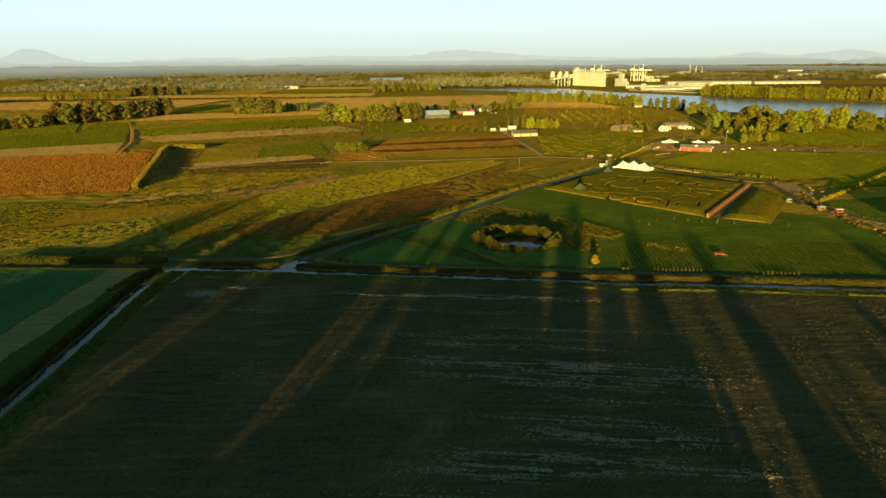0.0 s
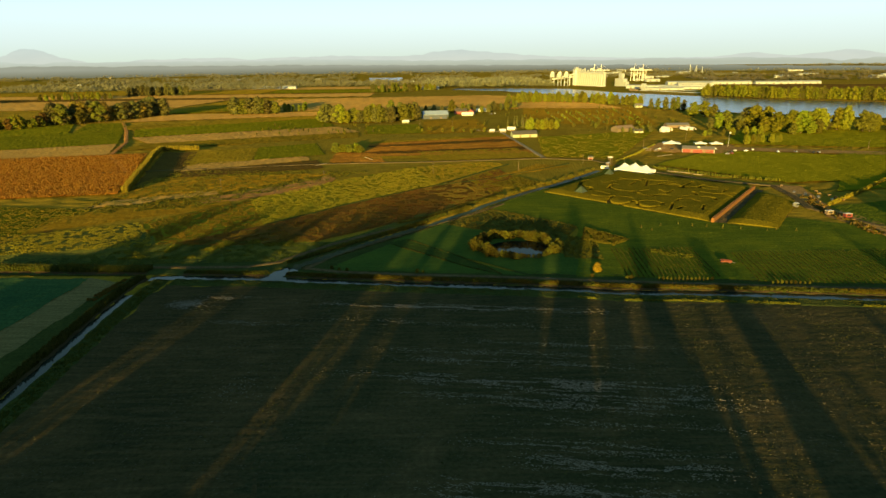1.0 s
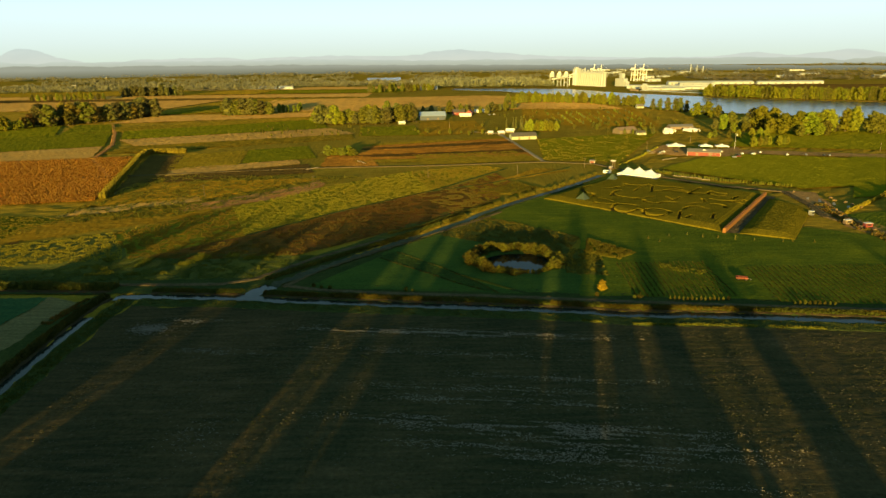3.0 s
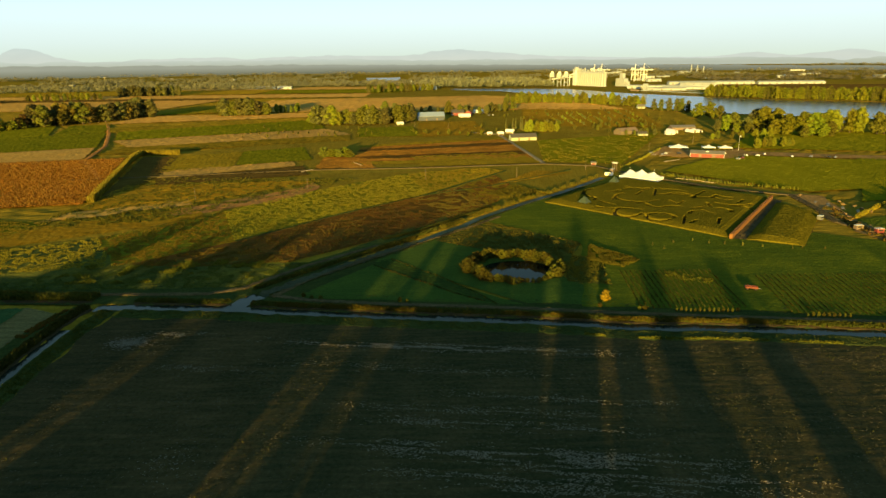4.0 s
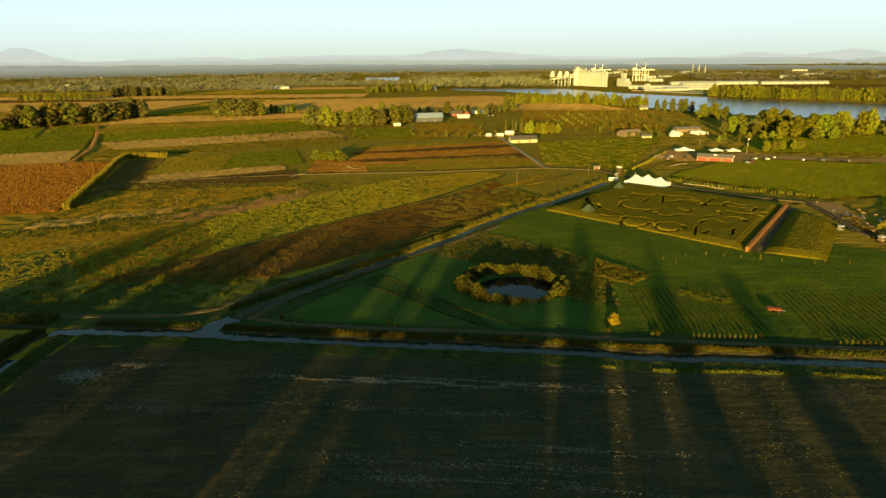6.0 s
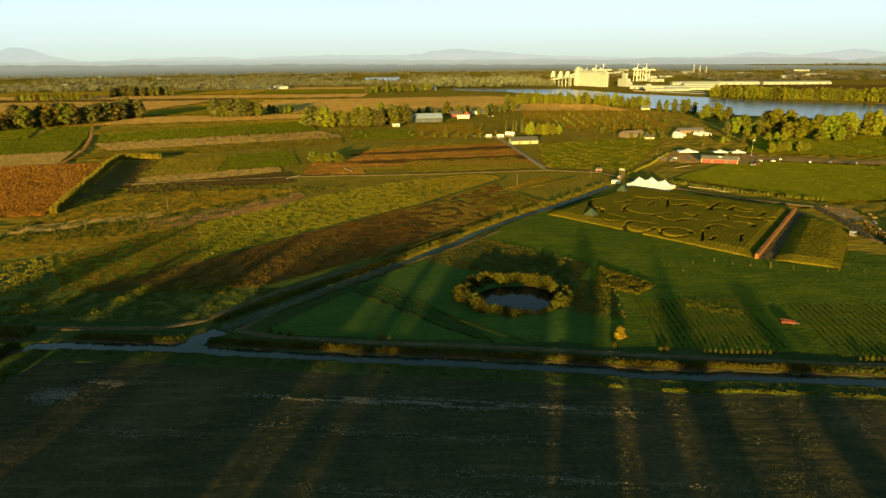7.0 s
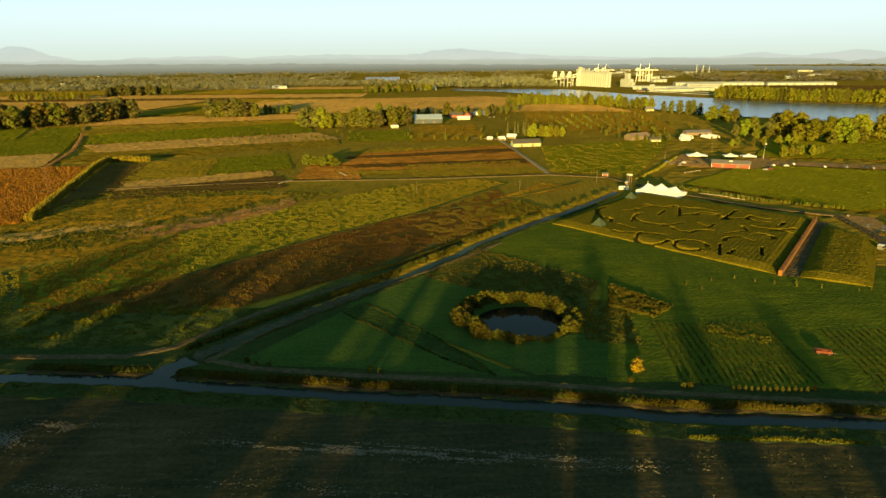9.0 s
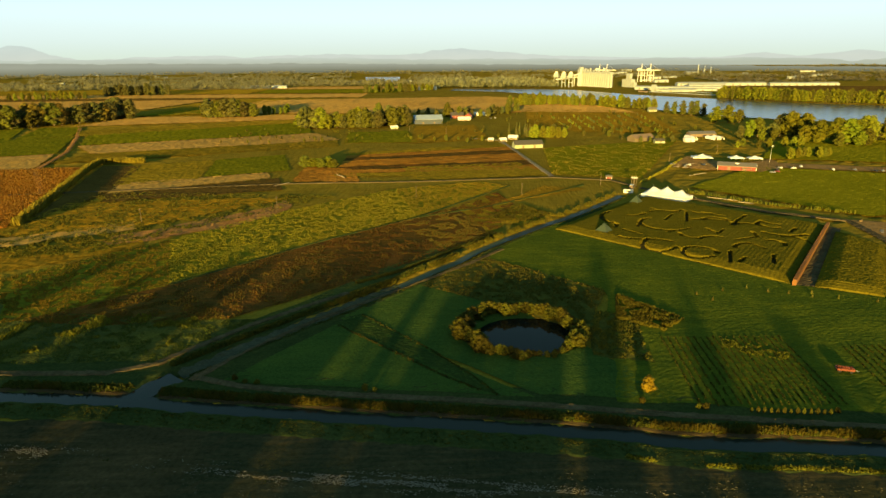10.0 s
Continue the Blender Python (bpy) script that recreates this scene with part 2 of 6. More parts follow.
M["leaf_green"] = leaf_mat("green_leaves", [(0.0753, 0.0962, 0.006), (0.1075, 0.1273, 0.0073), (0.1376, 0.1455, 0.0097)], 0.25)
M["leaf_gold"] = leaf_mat("yellowing_leaves", [(0.1147, 0.1201, 0.0072), (0.1593, 0.1591, 0.0096), (0.0956, 0.1081, 0.0084)], 0.25)
M["leaf_rust"] = leaf_mat("rusty_leaves", [(0.1, 0.066, 0.011), (0.135, 0.09, 0.014), (0.08, 0.06, 0.011)], 0.25)
# paler, greyer leaves: the haze over the far plain is put into their colour
M["far_leaf_hazed"] = leaf_mat("far_leaves_with_haze", [(0.165, 0.16, 0.09), (0.182, 0.175, 0.094), (0.152, 0.15, 0.088), (0.19, 0.178, 0.098)], 0.5)
M["corn_mass"] = F("corn_canopy", (0.062, 0.056, 0.005), (0.098, 0.082, 0.007), (0.135, 0.106, 0.01), 54, 1.5, 0.5, 0.03, 0.4, 1.0)
M["far_roof"] = plain_mat("pale_far_roof", (0.28, 0.31, 0.31), 0.7, 0, 0.2, 0.1)
M["bark"] = plain_mat("bark", (0.12, 0.09, 0.06), 0.9, 0, 0.5, 3.0)
M["canal"] = water_mat("canal_water", (0.016, 0.019, 0.014), 0.1, 0.06, shine=0.24)
M["pond"] = water_mat("pond_water", (0.008, 0.010, 0.007), 0.05, 0.05, shine=0.12)
M["drain"] = water_mat("shallow_drain_water", (0.0672, 0.0832, 0.051), 0.45, 0.1, shine=0.05)
M["drain_upper"] = water_mat("upper_drain_water", (0.042, 0.051, 0.0392), 0.4, 0.1, shine=0.06)
M["lake"] = water_mat("far_lake_water", (0.07, 0.075, 0.07), 0.05, 0.01, 0.05)
M["wall_blue"] = plain_mat("dark_blue_siding", (0.035, 0.05, 0.085), 0.7, 0, 0.3, 0.4, 0.4)
M["river"] = water_mat("river_water", (0.02, 0.03, 0.04), 0.2, 0.25, 0.15)
M["white"] = plain_mat("white_paint", (0.60, 0.60, 0.56), 0.6, 0, 0.12)
M["cream"] = plain_mat("cream_siding", (0.27, 0.30, 0.20), 0.7, 0, 0.15, 0.4, 0.4)
M["fabric"] = plain_mat("white_tent_vinyl", (0.70, 0.70, 0.68), 0.5, 0, 0.06, 0.4)
M["red"] = plain_mat("barn_red_boards", (0.17, 0.024, 0.02), 0.7, 0, 0.35, 0.5, 0.3)
M["roof_grey"] = plain_mat("grey_sheet_roof", (0.14, 0.13, 0.115), 0.5, 0.2, 0.3, 0.4, 0.4)
M["roof_dark"] = plain_mat("dark_shingle_roof", (0.06, 0.055, 0.05), 0.8, 0, 0.35, 0.6)
M["roof_blue"] = plain_mat("blue_grey_sheet_roof", (0.26, 0.33, 0.45), 0.4, 0.2, 0.25, 0.4, 0.4)
M["concrete"] = plain_mat("pale_concrete", (0.26, 0.29, 0.31), 0.85, 0, 0.2, 0.15)
M["timber"] = plain_mat("weathered_timber", (0.17, 0.12, 0.08), 0.85, 0, 0.4, 1.5)
M["steel"] = plain_mat("galvanised_steel", (0.45, 0.45, 0.44), 0.4, 0.7, 0.25, 1.0)
M["glass"] = plain_mat("dark_window_glass", (0.02, 0.025, 0.03), 0.08, 0, 0.1)
M["orange_paint"] = plain_mat("orange_paint", (0.15, 0.028, 0.0096), 0.7, 0, 0.35)
M["rubber"] = plain_mat("black_rubber", (0.02, 0.02, 0.02), 0.9, 0, 0.3)
M["hay"] = plain_mat("straw_bale", (0.16, 0.10, 0.04), 0.95, 0, 0.4, 2.0)
M["tan_wall"] = plain_mat("tan_siding", (0.13, 0.10, 0.06), 0.8, 0, 0.2, 0.5, 0.25)
M["car_dark"] = plain_mat("dark_car_paint", (0.03, 0.035, 0.04), 0.25, 0.2, 0.1)
M["car_silver"] = plain_mat("silver_car_paint", (0.28, 0.29, 0.30), 0.3, 0.5, 0.1)


# ---- building blocks ----
def mesh_of(name, verts, faces, mat, smooth=False):
    me = bpy.data.meshes.new(name)
    me.from_pydata([tuple(v) for v in verts], [], [tuple(f) for f in faces])
    me.materials.append(mat)
    if smooth:
        me.shade_smooth()
    me.update()
    return me


def tri_mesh(name, verts, per, pattern, mat):
    """A mesh of many small alike pieces: verts holds per rows a piece, pattern its triangles."""
    k = len(verts) // per
    faces = (np.array(pattern)[None] + (np.arange(k) * per)[:, None, None]).reshape(-1, 3)
    me = bpy.data.meshes.new(name)
    me.vertices.add(len(verts)), me.loops.add(faces.size), me.polygons.add(len(faces))
    me.vertices.foreach_set("co", np.ascontiguousarray(verts, dtype=np.float32).ravel())
    me.loops.foreach_set("vertex_index", faces.ravel().astype(np.int32))
    me.polygons.foreach_set("loop_start", (np.arange(len(faces)) * 3).astype(np.int32))
    me.materials.append(mat)
    me.update(calc_edges=True)
    return me


def part(name, data, material, parent, label=""):
    """Links a bmesh or mesh as one object under a thing or part."""
    if isinstance(data, bmesh.types.BMesh):
        me = bpy.data.meshes.new(name)
        data.to_mesh(me)
        data.free()
        me.materials.append(material)
    else:
        me = data
    ob = new(name, me)
    ob.parent = parent
    return tagged(ob, label)


def empty(name, m, label, category, group=""):
    ob = new(name)
    ob.matrix_basis = m
    return tagged(ob, label, category, group)


def box(bm, x0, x1, y0, y1, z0, z1):
    v = [bm.verts.new((x, y, z)) for z in (z0, z1) for x, y in ((x0, y0), (x1, y0), (x1, y1), (x0, y1))]
    for f in ((3, 2, 1, 0), (4, 5, 6, 7), (0, 1, 5, 4), (1, 2, 6, 5), (2, 3, 7, 6), (3, 0, 4, 7)):
        bm.faces.new([v[i] for i in f])
    return bm


def boxes(*items):
    bm = bmesh.new()
    for it in items:
        box(bm, *it)
    return bm


def tube(bm, a, b, r0, r1, seg=8):
    """A tapered round bar from a to b, closed at both ends."""
    a, b = Vector(a), Vector(b)
    q = (b - a).to_track_quat("Z", "Y")
    rings = []
    for p, r in ((a, r0), (b, r1)):
        rings.append([bm.verts.new(p + q @ Vector((r * math.cos(2 * math.pi * i / seg), r * math.sin(2 * math.pi * i / seg), 0))) for i in range(seg)])
    for i in range(seg):
        j = (i + 1) % seg
        bm.faces.new((rings[0][i], rings[0][j], rings[1][j], rings[1][i]))
    bm.faces.new(rings[0][::-1]), bm.faces.new(rings[1])
    return bm


def along(line, step):
    """Points every step metres along a polyline, with the heading at each."""
    out = []
    for (x0, y0), (x1, y1) in zip(line, line[1:]):
        d = math.hypot(x1 - x0, y1 - y0)
        for i in range(max(1, round(d / step))):
            f = i / max(1, round(d / step))
            out.append((x0 + f * (x1 - x0), y0 + f * (y1 - y0), math.atan2(y1 - y0, x1 - x0)))
    out.append((*line[-1], out[-1][2]))
    return out


def distance_to(line, x, y):
    """How far the points x, y (arrays) lie from a polyline."""
    best = np.full(np.shape(x), 1e9)
    for (x0, y0), (x1, y1) in zip(line, line[1:]):
        dx, dy = x1 - x0, y1 - y0
        f = np.clip(((x - x0) * dx + (y - y0) * dy) / (dx * dx + dy * dy), 0, 1)
        best = np.minimum(best, np.hypot(x - x0 - f * dx, y - y0 - f * dy))
    return best


# ---- the lie of the land ----
CANAL = [(-147, 292.2), (-133, 292.7), (-118, 291.7), (-103, 290.2), (-89, 289.2), (-75, 286.7), (-58, 284.2), (-38, 281.7), (-20, 279.2), (-6, 277.5), (10, 275.7), (25, 273.7), (41, 271.7),
         (57, 269.2), (70, 266.2), (84, 264.7), (100, 264.0), (125, 261.5), (192, 253.2), (420, 225.7), (800, 178.7)]
BRANCH = [(-146, 291.5), (-147.2, 270), (-146.6, 248), (-145.4, 228), (-144, 210.5), (-143, 190.5), (-142, 169), (-141, 149), (-140, 60), (-140, -300)]
MOUTH = [(-88, 291), (-85, 297.5), (-80, 304)]
DITCH = [(-700, 335), (-240, 303), (-152, 297)]
DRAIN = [(-79, 306), (-62, 327), (-50, 341), (-35, 358), (-24, 371), (-12, 385), (4, 407), (16, 421), (27, 439), (44, 460), (69, 489), (87, 507), (112, 536), (142, 574)]
POND = (37.0, 334.5)


def swell(x, y):
    """Value noise for gentle unevenness."""
    return 0.5 * np.sin(x * 0.021 + 1.3 * np.sin(y * 0.013)) * np.cos(y * 0.027 + 0.7 * np.sin(x * 0.017))


def ground_z(x, y):
    x, y = np.asarray(x, float), np.asarray(y, float)
    r = np.hypot(x, y)
    z = 50.0 * np.clip((r - 2900) / 1900, 0, 1) ** 1.4 + 0.12 * swell(x * 5, y * 5)
    for line, half, deep in ((CANAL, 4.2, 1.2), (BRANCH, 3.3, 1.2), (MOUTH, 5.8, 1.2), (DITCH, 3.4, 0.9), (DRAIN, 4.4, 1.0)):
        d = distance_to(line, x, y) + 0.55 * np.sin(x * 0.33) * np.cos(y * 0.41) + 0.75 * np.sin(x * 0.62 + 2.0) * np.sin(y * 0.53) + 0.3 * np.sin(x * 1.3)
        z = z - deep * np.clip((half - d) / 3.0, 0, 1) + 0.15 * np.clip(1 - np.abs(d - half - 1.6) / 1.8, 0, 1)
    e = np.hypot((x - POND[0] - 2) / 19.5, (y - POND[1]) / 17.0)
    return z - 2.2 * np.clip((1.12 - e) / 0.3, 0, 1)


def spaced(stops, far=130.0):
    """Grid lines through the stops (place, spacing from there on), growing wider towards the last."""
    out = []
    for (a, da), (b, db) in zip(stops, stops[1:]):
        x = a
        step = da
        while x < b - 0.5 * step:
            out.append(x)
            if da != db:
                step = min(step * 1.12, far) if db > da else max(step / 1.12, db)
            x += step
    return np.array(out + [stops[-1][0]])


gx = spaced([(-4600, 130), (-1000, 7.0), (-270, 7.0), (-235, 1.6), (165, 1.6), (215, 7.0), (800, 7.0), (4600, 130)])
gy = spaced([(-900, 60), (130, 1.6), (440, 1.6), (540, 7.0), (1500, 7.0), (4930, 130)])
GX, GY = np.meshgrid(gx, gy)
CELL = np.minimum(np.gradient(gx)[None], np.gradient(gy)[:, None])
GZ = ground_z(GX, GY) - np.clip(0.2 * CELL, 0.15, 1.4) * np.random.default_rng(2).random(GX.shape)
nx, ny = len(gx), len(gy)
ij = (np.arange(ny - 1)[:, None] * nx + np.arange(nx - 1)[None]).ravel()
quads = np.stack([ij, ij + 1, ij + nx + 1, ij + nx], 1)
ground = new("ground", mesh_of("ground", np.stack([GX, GY, GZ], -1).reshape(-1, 3), quads, M["rough"]))
tagged(ground, "wide flat farmland of rough olive grass", "ground", kind="structure")


def beside_line(line, offset):
    """A polyline shifted offset metres to its left."""
    out = []
    for i, (x, y) in enumerate(line):
        (x0, y0), (x1, y1) = line[max(0, i - 1)], line[min(len(line) - 1, i + 1)]
        d = math.hypot(x1 - x0, y1 - y0)
        out.append((x - offset * (y1 - y0) / d, y + offset * (x1 - x0) / d))
    return out


ribbon_rng = random.Random(8)


def ribbon(name, line, width, lift, mat, label, category, level=None, step=6.0, jag=0.0):
    """A strip along a polyline, laid on the ground or, for water, at a level."""
    vs, fs = [], []
    profile = ((-1.25, 0), (-1, 1), (-0.33, 1.08), (0.33, 1.08), (1, 1), (1.25, 0)) if level is None else ((-1, 1), (0, 1), (1, 1))
    k = len(profile)
    for i, (x, y, h) in enumerate(along(line, step)):
        w = width * (1 + 0.12 * math.sin(i * 1.7) * (level is None))
        for f, up in profile:
            px, py = x - f * w / 2 * math.sin(h), y + f * w / 2 * math.cos(h)
            vs.append((px, py, (float(ground_z(px, py)) + lift * up + jag * ribbon_rng.random() * up) if level is None else level))
        if i:
            for j in range(k - 1):
                fs.append((k * i - k + j, k * i + j, k * i + j + 1, k * i - k + j + 1)[::-1])
    ob = new(name, mesh_of(name, vs, fs, mat))
    return tagged(ob, label, category, kind="structure")


ribbon("water_canal", CANAL, 7.0, 0, M["canal"], "still dark canal water between grassy banks", "canal", -0.5)
ribbon("water_mouth", MOUTH, 9.0, 0, M["canal"], "dark pool where the drain meets the canal", "canal", -0.49, step=3.0)
ribbon("water_branch_canal", BRANCH[1:], 5.4, 0, M["canal"], "still water of a narrow branch canal", "canal", -0.51)
ribbon("water_drain", DRAIN[5:10], 4.6, 0, M["drain"], "shallow water in a straight field drain", "drain", -0.4)
ribbon("water_drain_upper", DRAIN[9:], 5.0, 0, M["drain_upper"], "still grey water in the drain's upper end", "drain", -0.39)
bm = bmesh.new()
ring = [bm.verts.new((POND[0] + 2 + 21 * math.cos(a), POND[1] + 18.5 * math.sin(a), -1.0)) for a in [i * math.pi / 14 for i in range(28)]]
bm.faces.new(ring)
pond = new("water_pond", bpy.data.meshes.new("water_pond"))
bm.to_mesh(pond.data), bm.free()
pond.data.materials.append(M["pond"])
tagged(pond, "small round farm pond with dark still water", "pond", kind="structure")

# turf along the water
for bank_name, line, off, wide in (("ground_bank_north", CANAL[1:-1], 8.4, 7.0), ("ground_bank_south", CANAL[1:-1], -8.2, 6.4), ("ground_bank_east", BRANCH, 7.4, 5.4), ("ground_bank_west", BRANCH, -8.0, 4.0), ("ground_bank_drain", DRAIN[:-1], -5.6, 3.0), ("ground_ditch_bank", DITCH[1:], 6.0, 7.0)):
    ribbon(bank_name, beside_line(line, off), wide, 0.12, M["bank_green"], "dark green turf along the water", "bank", step=2.0, jag=0.25)
for bank_name, line, off, wide, mat_key in (("ground_slope_north", CANAL[1:-1], 4.1, 1.8, "bank_brown"), ("ground_slope_south", CANAL[1:-1], -4.3, 1.8, "bank_green"),
                                            ("ground_slope_east", BRANCH, 3.8, 2.4, "bank_green"), ("ground_slope_west", BRANCH, -3.8, 3.0, "bank_brown"), ("ground_ditch_slope", DITCH[1:], 2.2, 3.0, "bank_brown")):
    ribbon(bank_name, beside_line(line, off), wide, 0.16, M[mat_key], "overgrown slope down to the canal", "bank", step=3.0, jag=0.2)

ribbon("ground_drain_bed", DRAIN[0:6], 6.0, 0.14, M["mud"], "grey-green mud in the dry end of the drain", "bank", step=2.0, jag=0.12)

# ---- fields ----
LIFT = [0.05]


def field(name, corners, mat, label, high=0.0, cell=0.0, jag=0.2, wild=0.6, category="field"):
    """One field: a patch between four corners with an uneven edge. Its surface is broken into tussocks and clods jag times
    as high as they are wide; high metres thick where a crop stands on it."""
    LIFT[0] += 0.002
    far = max(abs(c[1]) for c in corners)
    near = min(abs(c[1]) for c in corners)
    cell = cell or (1.8 if near < 420 else 2.4 if near < 700 else 3.6 if near < 1250 else 6.0)
    lift = LIFT[0] + (0.2 if far > 1100 else 0.0)
    a, b, c, d = [np.array(p, float) for p in corners]
    nu = int(min(260, max(8, max(np.linalg.norm(b - a), np.linalg.norm(c - d)) / cell)))
    nv = int(min(260, max(8, max(np.linalg.norm(d - a), np.linalg.norm(c - b)) / cell)))
    u, v = np.meshgrid(np.linspace(0, 1, nu + 1), np.linspace(0, 1, nv + 1))
    u, v = u[..., None], v[..., None]
    p = a * (1 - u) * (1 - v) + b * u * (1 - v) + c * u * v + d * (1 - u) * v
    p = p + wild * np.stack([np.sin(p[..., 1] * 0.21), np.sin(p[..., 0] * 0.17)], -1) + cell * 0.3 * (field_rng.random((nv + 1, nu + 1, 2)) - 0.5)
    z = ground_z(p[..., 0], p[..., 1]) + lift + high * 0.85 + jag * cell * field_rng.random((nv + 1, nu + 1)) ** 1.5
    mid = p.reshape(-1, 2).mean(0)
    vs = np.concatenate([p - mid, z[..., None]], -1).reshape(-1, 3)
    n = nu + 1
    k = (np.arange(nv)[:, None] * n + np.arange(nu)[None]).ravel()
    fs = np.stack([k, k + 1, k + n + 1, k + n], 1).tolist()
    if high > 0:
        rim = list(range(n)) + [j * n + nu for j in range(1, nv + 1)] + [nv * n + i for i in range(nu - 1, -1, -1)] + [j * n for j in range(nv - 1, 0, -1)]
        base = len(vs)
        vs = np.concatenate([vs, vs[rim] * (1, 1, 0)])
        fs += [(rim[i], base + i, base + (i + 1) % len(rim), rim[(i + 1) % len(rim)]) for i in range(len(rim))]
    ob = new(name, mesh_of(name, vs, fs, mat))
    ob.location = (mid[0], mid[1], 0)
    return tagged(ob, label, category, kind="structure")


field_rng = np.random.default_rng(3)
fl = field
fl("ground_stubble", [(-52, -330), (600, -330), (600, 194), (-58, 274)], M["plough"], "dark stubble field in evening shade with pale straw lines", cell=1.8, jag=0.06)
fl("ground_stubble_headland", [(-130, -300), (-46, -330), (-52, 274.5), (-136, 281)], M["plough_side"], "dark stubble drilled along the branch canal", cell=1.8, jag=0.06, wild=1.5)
fl("ground_winter_crop", [(-520, 60), (-183, 60), (-176, 291), (-520, 306)], M["left_crop"], "dark green winter crop beside a pale strip")
fl("ground_mown_strip", [(-183, 60), (-167, 60), (-160, 286), (-176, 292)], M["pale"], "pale dry mown strip of grass", jag=0.06)
fl("ground_canal_meadow", [(-167, 60), (-149, 60), (-154, 285), (-160, 286)], M["bank_green"], "rough green meadow strip along the branch canal")
fl("ground_bank_verge", [(-430, 302), (-84, 294), (-92, 319), (-430, 334)], M["bank_green"], "dark rough grass between canal and track", jag=0.12)
fl("ground_bank_margin", [(-84, 290), (140, 262), (140, 284), (-62, 304)], M["bank_green"], "dark rough grass between canal and lawn", jag=0.12)
fl("ground_bank_margin_east", [(140, 262), (420, 228), (420, 252), (140, 284)], M["bank_green"], "dark rough grass between canal and meadow", jag=0.12)
fl("ground_drain_margin", [(-84, 294), (-62, 298), (-28, 349), (-52, 340)], M["bank_green"], "dark rough grass between drain and lawn", jag=0.12)
fl("ground_drain_margin_upper", [(-54, 338), (-28, 346), (16, 410), (0, 404)], M["bank_green"], "dark rough grass between drain and lawn", jag=0.12)
fl("ground_drain_margin_west", [(-96, 300), (-82, 306), (-30, 372), (-44, 378)], M["bank_green"], "dark rough grass along the drain", jag=0.12)
fl("ground_weeds", [(-330, 312), (-84, 314), (-60, 348), (-150, 356)], M["weeds"], "weedy green crop in long tree shadows", cell=0.95, jag=0.24)
LOWER = [(-330, 322), (-262, 328), (-166, 346), (-118, 389), (-63, 456), (-8, 512), (62, 611)]
UPPER = [(-330, 356), (-258, 372), (-202, 399), (-149, 464), (-98, 533), (-29, 603), (40, 630)]
for k in range(6):
    fl("ground_yellow_crop", [LOWER[k], LOWER[k + 1], UPPER[k + 1], UPPER[k]], M["weeds" if k < 2 else "yellow"], "yellow-green flowering crop strip with long shadows", cell=0.95, jag=0.24)
RED_LOW = [(-128, 344), (-78, 350), (-32, 393), (10, 438), (36, 470), (62, 530)]
RED_HIGH = [(-160, 349), (-118, 390), (-63, 457), (-20, 500), (18, 540), (50, 588)]
for k in range(5):
    fl("ground_red_weeds", [RED_LOW[k], RED_LOW[k + 1], RED_HIGH[k + 1], RED_HIGH[k]], M["redbrown" if k < 4 else "olive"], "red-brown drying weeds beside the drain", cell=0.95, jag=0.24)
fl("ground_drain_side", [(-84, 325), (-60, 346), (20, 440), (10, 452)], M["weeds"], "green weeds along the drain's bank", cell=0.95, jag=0.24)
fl("ground_pink_strip", [(-180, 452), (-151, 468), (-160, 496), (-188, 462)], M["pink"], "bare pinkish soil strip", wild=2.0)
fl("ground_pink_strip_middle", [(-151, 468), (-120, 494), (-124, 529), (-160, 496)], M["pink"], "bare pinkish soil strip", wild=2.0)
fl("ground_pink_strip_end", [(-120, 494), (-96, 532), (-104, 562), (-124, 529)], M["pink"], "bare pinkish soil strip", wild=2.0)
fl("ground_tan_verge", [(-262, 436), (-181, 487), (-187, 506), (-258, 462)], M["tan"], "tan harrowed soil beside dry weeds", wild=1.5)
fl("ground_orange_strip", [(-262, 374), (-188, 424), (-202, 459), (-268, 420)], M["golden"], "golden dry weeds strip")
fl("ground_orange_strip_end", [(-188, 424), (-158, 452), (-171, 474), (-202, 459)], M["golden"], "golden dry weeds strip")
fl("ground_low_green", [(-345, 352), (-262, 372), (-262, 406), (-345, 420)], M["leafy_green"], "low fresh green crop", cell=1.0, jag=0.28)
fl("ground_low_green_upper", [(-345, 420), (-262, 406), (-252, 440), (-335, 450)], M["leafy_green"], "low fresh green crop", cell=1.0, jag=0.28)
fl("ground_bare_gap", [(-276, 416), (-270, 416), (-240, 370), (-246, 370)], M["dark"], "small dark bare gap in the crop", jag=0.02, wild=0.2)
fl("ground_headland", [(-262, 470), (-180, 492), (-100, 575), (-262, 560)], M["golden"], "golden brown grass headland")
fl("ground_pink_patch", [(15, 524), (60, 566), (90, 612), (122, 598)], M["golden"], "rusty dry grass above the drain")
fl("ground_dry_patch", [(28, 502), (56, 490), (84, 514), (64, 552)], M["olive"], "dry grass patch beside the drain")
fl("ground_orange_corn", [(-560, 440), (-262, 492), (-338, 716), (-640, 650)], M["orange"], "wide field of dry orange corn", 0.0, 1.5, 0.6)
# long shadow of the corn hedge, laid on the field as a dark patch
fl("ground_dark_plot", [(-256, 500), (-252, 604), (-284, 722), (-322, 722)], M["dark"], "dark patch painted as the corn hedge's long shadow")
fl("ground_tan_strip", [(-252, 592), (-140, 652), (-150, 680), (-262, 632)], M["tan"], "tan harrowed strip")
fl("ground_dark_strip", [(-240, 562), (-118, 602), (-132, 652), (-252, 592)], M["dark"], "dark tilled strip")
fl("ground_olive_plot", [(-262, 622), (-202, 650), (-223, 756), (-292, 722)], M["olive"], "olive crop plot")
fl("ground_green_plot", [(-202, 660), (-132, 690), (-160, 788), (-223, 756)], M["shade_green"], "fresh green vegetable plot")
